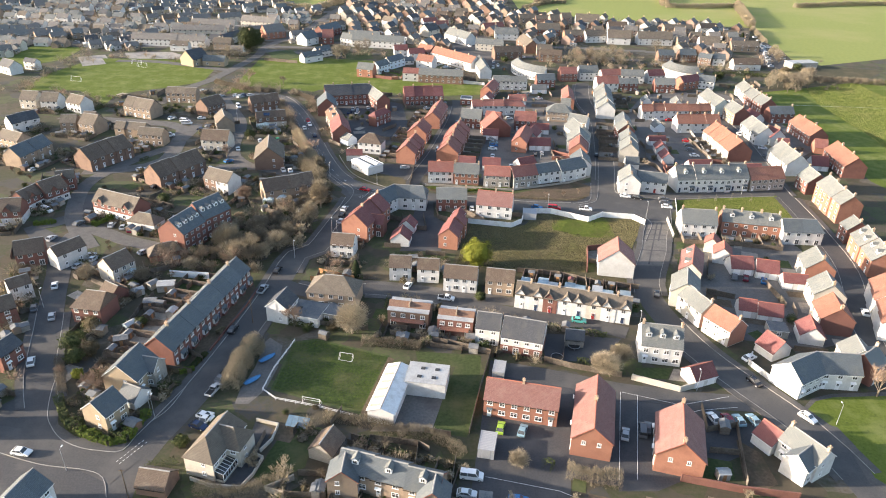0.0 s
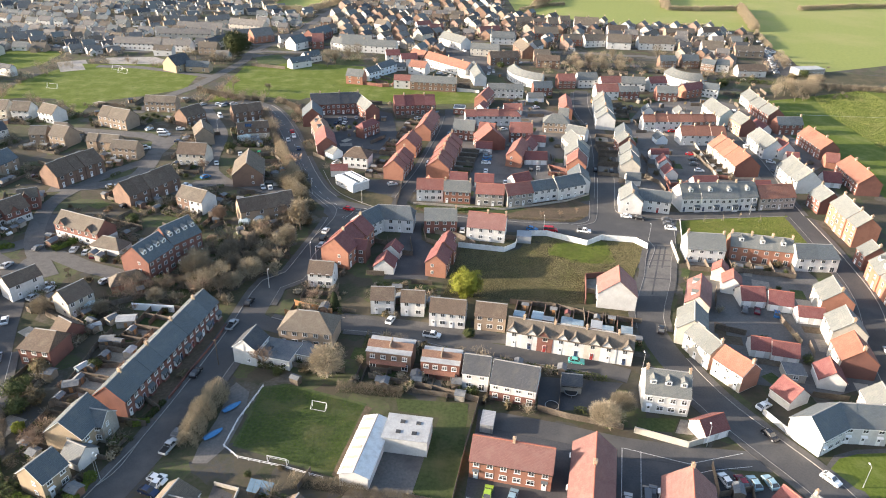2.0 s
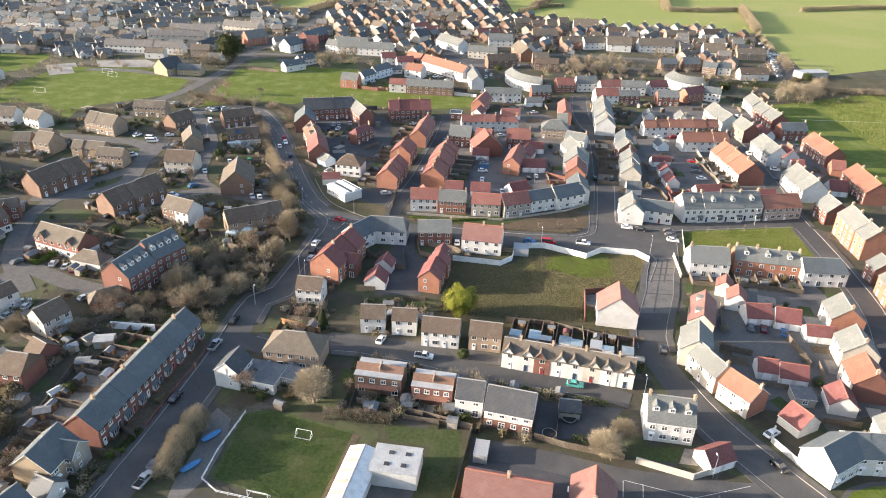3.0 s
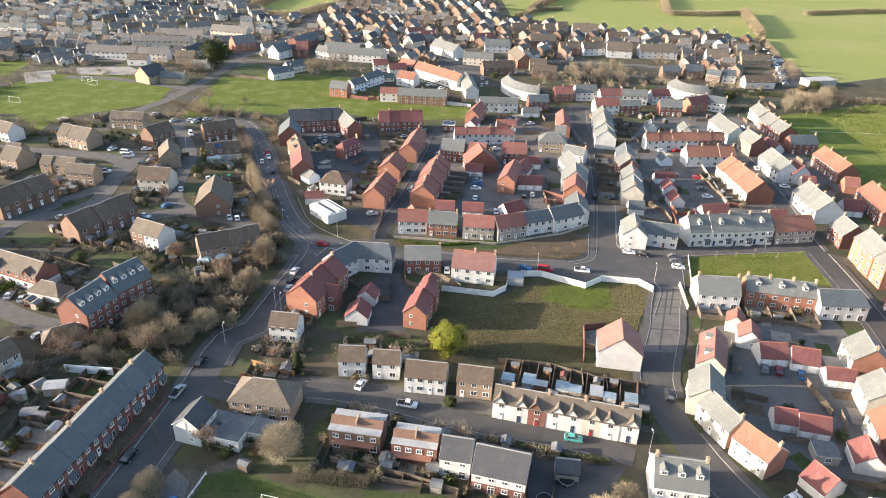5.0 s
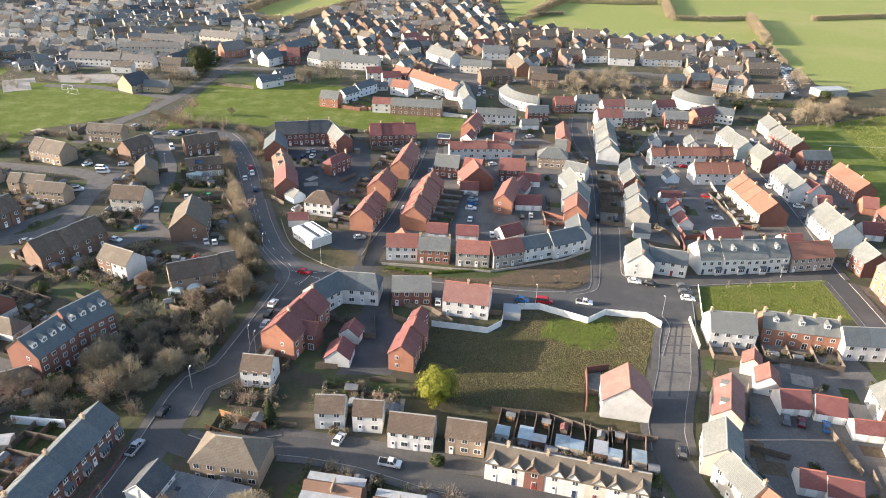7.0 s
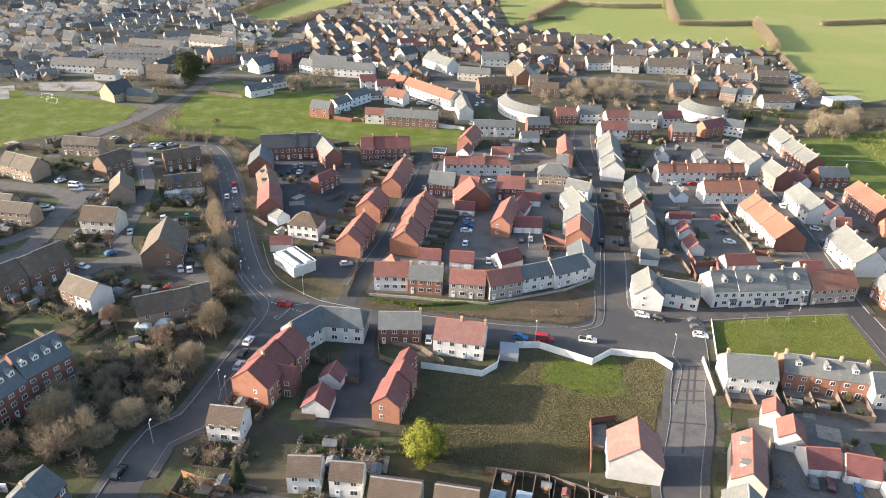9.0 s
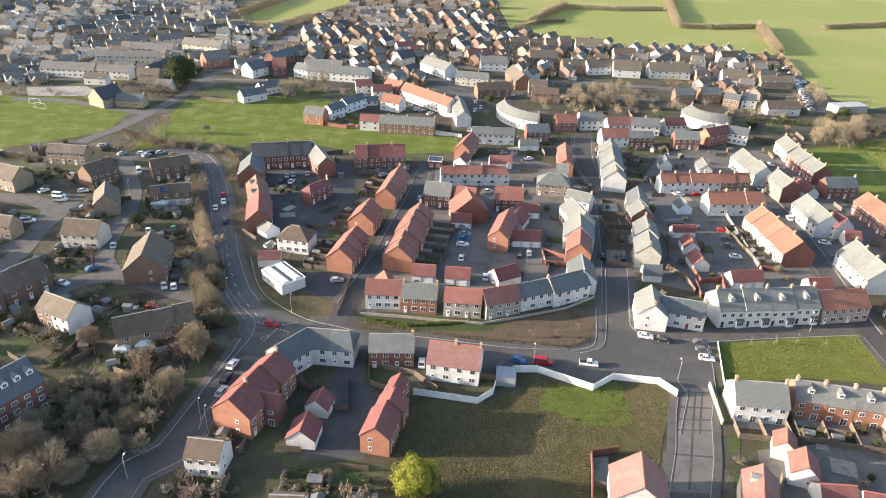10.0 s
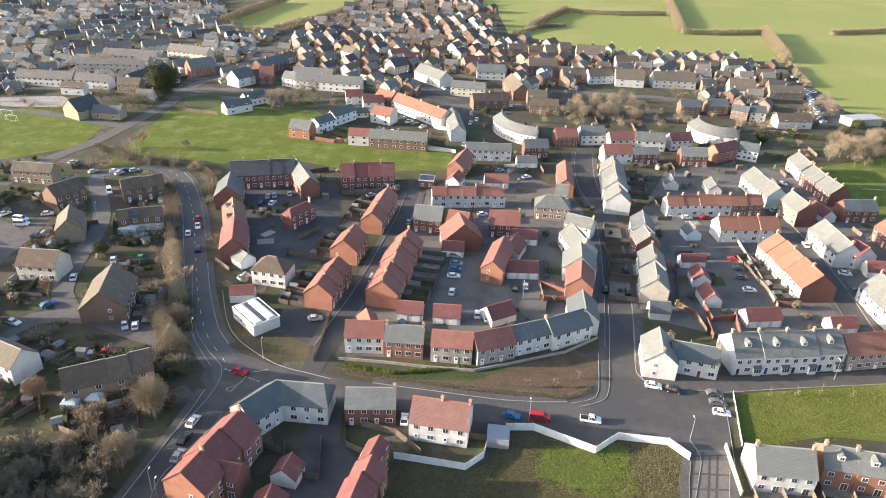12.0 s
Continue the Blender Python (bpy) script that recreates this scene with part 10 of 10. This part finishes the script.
# Street lamps and poles
street_lamp(-78.6, 105.5, 90, 6.0)
street_lamp(-67.5, 123.1, 90, 6.0)
street_lamp(-115.3, 166.2, 90, 6.0)
street_lamp(63.6, 137.9, 90, 6.0)
street_lamp(93.2, 127.0, 90, 6.0)
street_lamp(-66.6, 122.6, 90, 6.0)
street_lamp(-49.8, 270.5, 90, 6.0)
street_lamp(-29.3, 263.1, 90, 6.0)
street_lamp(75.1, 239.4, 90, 6.0)
street_lamp(38.3, 243.5, 90, 6.0)
street_lamp(119.9, 263.9, 90, 6.0)
street_lamp(-40.5, 217.6, 90, 6.0)
street_lamp(41.2, 297.3, 90, 6.0)
street_lamp(127.0, 333.3, 90, 6.0)
street_lamp(-49.9, 199.7, 90, 6.0)
street_lamp(-38.3, 215.2, 90, 6.0)
street_lamp(-50.0, 199.7, 90, 6.0)
street_lamp(55.0, 163.8, 90, 6.0)
street_lamp(112.4, 392.5, 90, 6.0)
street_lamp(-108.2, 340.5, 90, 6.0)
pole(-62.7, 98.8)
pole(-53.9, 161.7)

# Odd things
goal(-31.3, 128.5, -12, 4.4, 1.9)
goal(-25.4, 147.0, 168, 3.6, 1.5)
goal(-198.4, 445.1, 160, 7.0, 2.4)
goal(-222.7, 407.6, 165, 7.0, 2.4)
goal(-204.9, 452.2, 165, 7.0, 2.4)
conservatory(-68.6, 241.8, 0, 3.6, 3.2)
conservatory(-63.8, 243.5, 0, 3.4, 3.0)
conservatory(-98.4, 185.1, 20, 4.0, 3.0)
conservatory(-68.3, 243.8, -5, 3.6, 3.0)
conservatory(-92.6, 330.7, 0, 6.0, 3.0)
flat_block(-35.2, 279.6, -47, 12.0, 8.0, 3.4, 'white', 'felt', 'white flat-roofed shop with wide windows', 'shop', 0.35, 0, 'shop', 2)
flat_block(-39.2, 165.2, -14, 10.0, 8.0, 3.0, 'white', 'felt', 'white extension with dark felt roof', 'building', 0.1, 1)
flat_block(-30.9, 165.3, -14, 7.5, 5.0, 2.8, 'stone', 'felt', 'low outbuilding with felt roof', 'building', 0.1)
flat_block(93.9, 164.3, -8, 5.0, 5.0, 2.4, 'stone', 'felt', 'dark felt-roofed garden room', 'shed', 0.1)
container(30.6, 236.4, -5, 5.0, 4.8, 2.6, LEAD, 'pale blue grey steel site container', 'site_container')
container(10.3, 115.5, -100, 6.0, 3.6, 2.6, LEAD, 'grey steel storage container', 'storage_container')
container(14.3, 142.4, -100, 5.0, 3.0, 2.4, LEAD, 'grey steel storage container', 'storage_container')
solar_stand(-32.8, 120.5, -12)
tarp_boat(-45.9, 145.6, 48)
tarp_boat(-47.5, 136.5, 48)
solar_panel(-92.4, 332.2)

# Road lines
stripe([(44.5, 136.4), (58.0, 132.2), (71.0, 135.9)])
stripe([(48.2, 135.5), (41.9, 107.8)])
stripe([(44.2, 136.4), (38.0, 107.6)])
stripe([(9.7, 107.3), (24.9, 104.0), (30.3, 101.3)])
stripe([(56.4, 128.7), (62.3, 130.5), (71.7, 132.0)])
stripe([(-35.2, 250.2), (-33.3, 252.5), (-33.8, 249.2), (-35.2, 250.2)])
stripe([(-33.3, 250.7), (-31.7, 255.2)])
stripe([(-30.8, 257.1), (-26.8, 258.5)])
stripe([(-69.3, 108.3), (-69.1, 108.8)], 0.16, PAINT, 0.08)
stripe([(-68.9, 109.2), (-68.6, 109.7)], 0.16, PAINT, 0.08)
stripe([(-68.4, 110.0), (-68.2, 110.5)], 0.16, PAINT, 0.08)
stripe([(-68.0, 110.9), (-67.8, 111.4)], 0.16, PAINT, 0.08)
stripe([(-67.6, 111.8), (-67.3, 112.3)], 0.16, PAINT, 0.08)
stripe([(-67.1, 112.7), (-66.9, 113.2)], 0.16, PAINT, 0.08)
stripe([(-66.7, 113.6), (-66.5, 114.1)], 0.16, PAINT, 0.08)
stripe([(-66.3, 114.5), (-66.0, 115.0)], 0.16, PAINT, 0.08)
stripe([(-68.4, 107.7), (-68.2, 108.2)], 0.16, PAINT, 0.08)
stripe([(-68.0, 108.6), (-67.8, 109.0)], 0.16, PAINT, 0.08)
stripe([(-67.6, 109.4), (-67.3, 109.9)], 0.16, PAINT, 0.08)
stripe([(-67.1, 110.3), (-66.9, 110.8)], 0.16, PAINT, 0.08)
stripe([(-66.7, 111.2), (-66.5, 111.7)], 0.16, PAINT, 0.08)
stripe([(-66.3, 112.1), (-66.0, 112.5)], 0.16, PAINT, 0.08)
stripe([(-65.8, 112.9), (-65.6, 113.4)], 0.16, PAINT, 0.08)
stripe([(-65.4, 113.9), (-65.1, 114.4)], 0.16, PAINT, 0.08)
stripe([(-37.9, 258.2), (-37.2, 257.9)], 0.18, PAINT, 0.085)
stripe([(-36.7, 257.7), (-36.1, 257.4)], 0.18, PAINT, 0.085)
stripe([(-35.5, 257.2), (-34.9, 256.9)], 0.18, PAINT, 0.085)
stripe([(-34.4, 256.6), (-33.8, 256.3)], 0.18, PAINT, 0.085)
stripe([(-33.2, 256.1), (-32.6, 255.8)], 0.18, PAINT, 0.085)
stripe([(-32.1, 255.6), (-31.5, 255.3)], 0.18, PAINT, 0.085)
stripe([(-31.0, 255.0), (-30.3, 254.7)], 0.18, PAINT, 0.085)
stripe([(-29.8, 254.5), (-29.2, 254.2)], 0.18, PAINT, 0.085)
stripe([(-28.7, 254.0), (-28.1, 253.7)], 0.18, PAINT, 0.085)

# Outhouses and yard walls behind the gabled terrace
def outhouse(m, w, d, h, roof, wall, label):
    ob = thing("outhouse", m, label, "outhouse", "back yard outhouses")
    part("wall", Shape().prism([(-d / 2, 0), (d / 2, 0), (d / 2, h - 0.35), (-d / 2, h)], -w / 2, w / 2), wall, ob)
    part("roof", Shape().slope((w / 2 + 0.1, d / 2 + 0.15, h - 0.33), (-w / 2 - 0.1, d / 2 + 0.15, h - 0.33), (-w / 2 - 0.1, -d / 2, h + 0.09), (w / 2 + 0.1, -d / 2, h + 0.09), 0.07), roof, ob)
    part("door", Shape().box(w / 2 - 0.01, w / 2 + 0.05, -0.4, 0.4, 0.05, 1.95), FRAME, ob)


YARD = pose(37.3, 173.1, 0, 0, 0, -13.2)
BLUE_SHEET = surface("blue_grey_sheet", (0.20, 0.27, 0.31), (0.28, 0.35, 0.39), 1.5, (0.36, 0.40, 0.41), 0.5, 0.6, 0.1, 0.25)
for i in range(8):
    x, deep = -16.6 + (i + 0.5) * 4.15, (3.4, 4.6, 2.8, 4.0)[i % 4]
    outhouse(YARD @ pose(x + (0.5 if i % 2 else -0.5), 8.3 + deep / 2, 0), 3.0, deep, 2.5, BLUE_SHEET if i not in (2, 5) else ROOF["sheet"], WALL[("white", "stone", "dull")[i % 3]], "lean-to outhouse with a blue grey sheet roof" if i not in (2, 5) else "lean-to outhouse with a pale grey sheet roof")
    if i % 3 != 1:
        shed(YARD @ pose(x + 0.4, 16.4 - (i % 2), 0, 0, 0, 90 * (i % 2)), 2.0, 1.6, 1.8, FENCE, "felt" if i != 3 else "maroon", "small wooden garden shed with felt roof" if i != 3 else "small wooden garden shed with red roof")
for i in range(9):
    a, b = YARD @ Vector((-16.6 + i * 4.15, 3.3, 0)), YARD @ Vector((-16.6 + i * 4.15, 18.4, 0))
    wall_line([(a.x, a.y), (b.x, b.y)], 1.6, 0.22, WALL["dull"], "brown brick yard wall between the terrace yards")
copse([(57.7, 498.5), (225.2, 504.7), (213.8, 477.3), (55.0, 468.0)], 60, 81)

# Garden clutter
clutter([(-86.7, 95.3), (-125.1, 161.3), (-141.3, 209.0), (-187.3, 268.1), (-112.2, 354.0), (-72.3, 305.3), (-48.9, 233.4), (-64.7, 197.8), (-77.9, 142.9), (-96.4, 142.0), (-88.0, 125.1), (-81.6, 98.3)], 330, 3, 0.24)
clutter([(-129.1, 275.8), (-200.3, 378.5), (-161.1, 395.9), (-100.3, 389.2), (-51.6, 265.2), (-51.7, 243.0), (-66.9, 230.9), (-90.9, 229.6)], 240, 4, 0.24)
clutter([(13.8, 401.5), (201.0, 421.5), (218.7, 495.6), (35.9, 472.3)], 140, 15)
clutter([(44.1, 300.8), (49.5, 319.0), (58.0, 319.7), (54.6, 295.1)], 14, 16)
clutter([(-28.1, 226.4), (-57.7, 326.0), (-72.5, 392.2), (13.6, 408.3), (176.9, 426.1), (185.0, 346.9), (143.5, 273.2), (77.5, 268.9), (5.2, 264.1)], 380, 5)
clutter([(-33.5, 97.3), (-39.7, 123.4), (-29.9, 127.8), (8.8, 118.1), (72.4, 103.0), (57.2, 92.7), (-29.5, 89.5)], 70, 6)
clutter([(-40.9, 154.8), (-44.1, 206.9), (-17.8, 212.7), (59.3, 190.5), (49.1, 144.4), (25.8, 145.6), (-13.3, 156.2)], 110, 7)
clutter([(68.4, 171.7), (85.4, 232.8), (158.1, 228.3), (113.6, 142.9), (87.8, 139.5), (85.2, 172.6)], 110, 8)

# Yards of the older estates
yards([(-103.0, 94.6), (-278.2, 348.1), (-114.9, 363.9), (-61.9, 306.1), (-53.0, 233.1), (-65.5, 194.0), (-77.2, 143.0), (-72.0, 129.9), (-80.1, 95.5)], 3)
yards([(-47.0, 154.5), (-47.9, 206.7), (-17.8, 212.7), (64.7, 190.8), (52.8, 154.4), (25.8, 145.6), (-13.3, 156.2)], 7)
yards([(-28.6, 120.1), (-21.4, 124.2), (8.7, 114.6), (8.1, 90.9), (-23.1, 89.7)], 9)

# Distant town
far_town([(-307.0, 428.5), (-684.5, 854.0), (-263.1, 984.6), (-171.1, 700.3), (-128.7, 669.1), (-97.7, 715.7), (-56.7, 946.8), (52.8, 977.3), (53.2, 709.6), (103.2, 664.4), (225.8, 641.9), (253.2, 617.1), (242.5, 556.7), (192.3, 492.3), (79.6, 487.9), (35.9, 472.3), (-37.4, 535.2), (-76.1, 467.5), (-122.8, 466.3), (-171.6, 497.0), (-229.9, 488.6)],
         [[(-102.7, 522.9), (-54.2, 532.7), (-42.2, 477.0), (-68.3, 459.0), (-115.3, 453.0), (-134.0, 502.4), (-115.6, 521.0)],
          [(78.7, 552.6), (153.3, 545.9), (196.0, 476.0), (137.1, 470.4), (35.5, 462.9), (36.2, 482.3), (71.8, 486.9)],
          [(240.8, 591.6), (256.3, 579.3), (247.2, 515.3), (253.2, 485.2), (219.8, 423.6), (191.5, 435.2), (173.3, 466.2), (186.2, 492.6), (215.4, 496.3)],
          [(-12.0, 540.0), (13.0, 566.0), (36.0, 540.0), (42.0, 500.0), (30.0, 465.0), (10.0, 490.0)]])
WEEDY = [(38.3, 226.4), (42.7, 234.2), (55.9, 237.0), (60.0, 231.0), (57.5, 224.5), (54.0, 221.0), (47.5, 222.1)]
weeds(WEEDY, 90000, 1)
turf([(8.8, 229.0), (22.8, 226.8), (28.5, 229.5), (33.0, 239.0), (39.0, 239.8), (52.1, 233.0), (58.2, 237.8), (69.3, 236.6), (72.8, 232.0), (65.8, 218.1), (61.5, 206.0), (48.4, 213.2), (45.0, 196.0), (36.0, 194.6), (3.0, 198.6)], 210000, 4, STRAW, 0.12, 'dry yellowed grass tufts on the rough field', 0.5, WEEDY)
# Pale tufts added only where the sun reaches, to brighten that grass.
turf([(212.0, 300.0), (214.0, 352.0), (214.0, 402.0), (222.0, 436.6), (262.0, 454.0), (270.0, 300.0)], 45000, 8, GREEN_BLADE, 0.3, 'uncut green grass tufts of the playing field')
turf([(91.0, 255.4), (133.6, 262.6), (132.6, 240.6), (108.3, 243.2), (87.2, 238.2)], 95000, 5, GREEN_BLADE, 0.09, 'short green grass tufts on the green')
turf([(-41.6, 133.6), (-40.2, 153.0), (-34.8, 154.2), (-14.8, 147.8), (-19.2, 126.3)], 40000, 6, BLADE, 0.10, 'short green grass tufts on the playing field')
weeds([(92.7, 253.5), (131.8, 260.4), (133.1, 242.5), (108.6, 243.1), (88.5, 238.6)], 14000, 2)
finish_far()
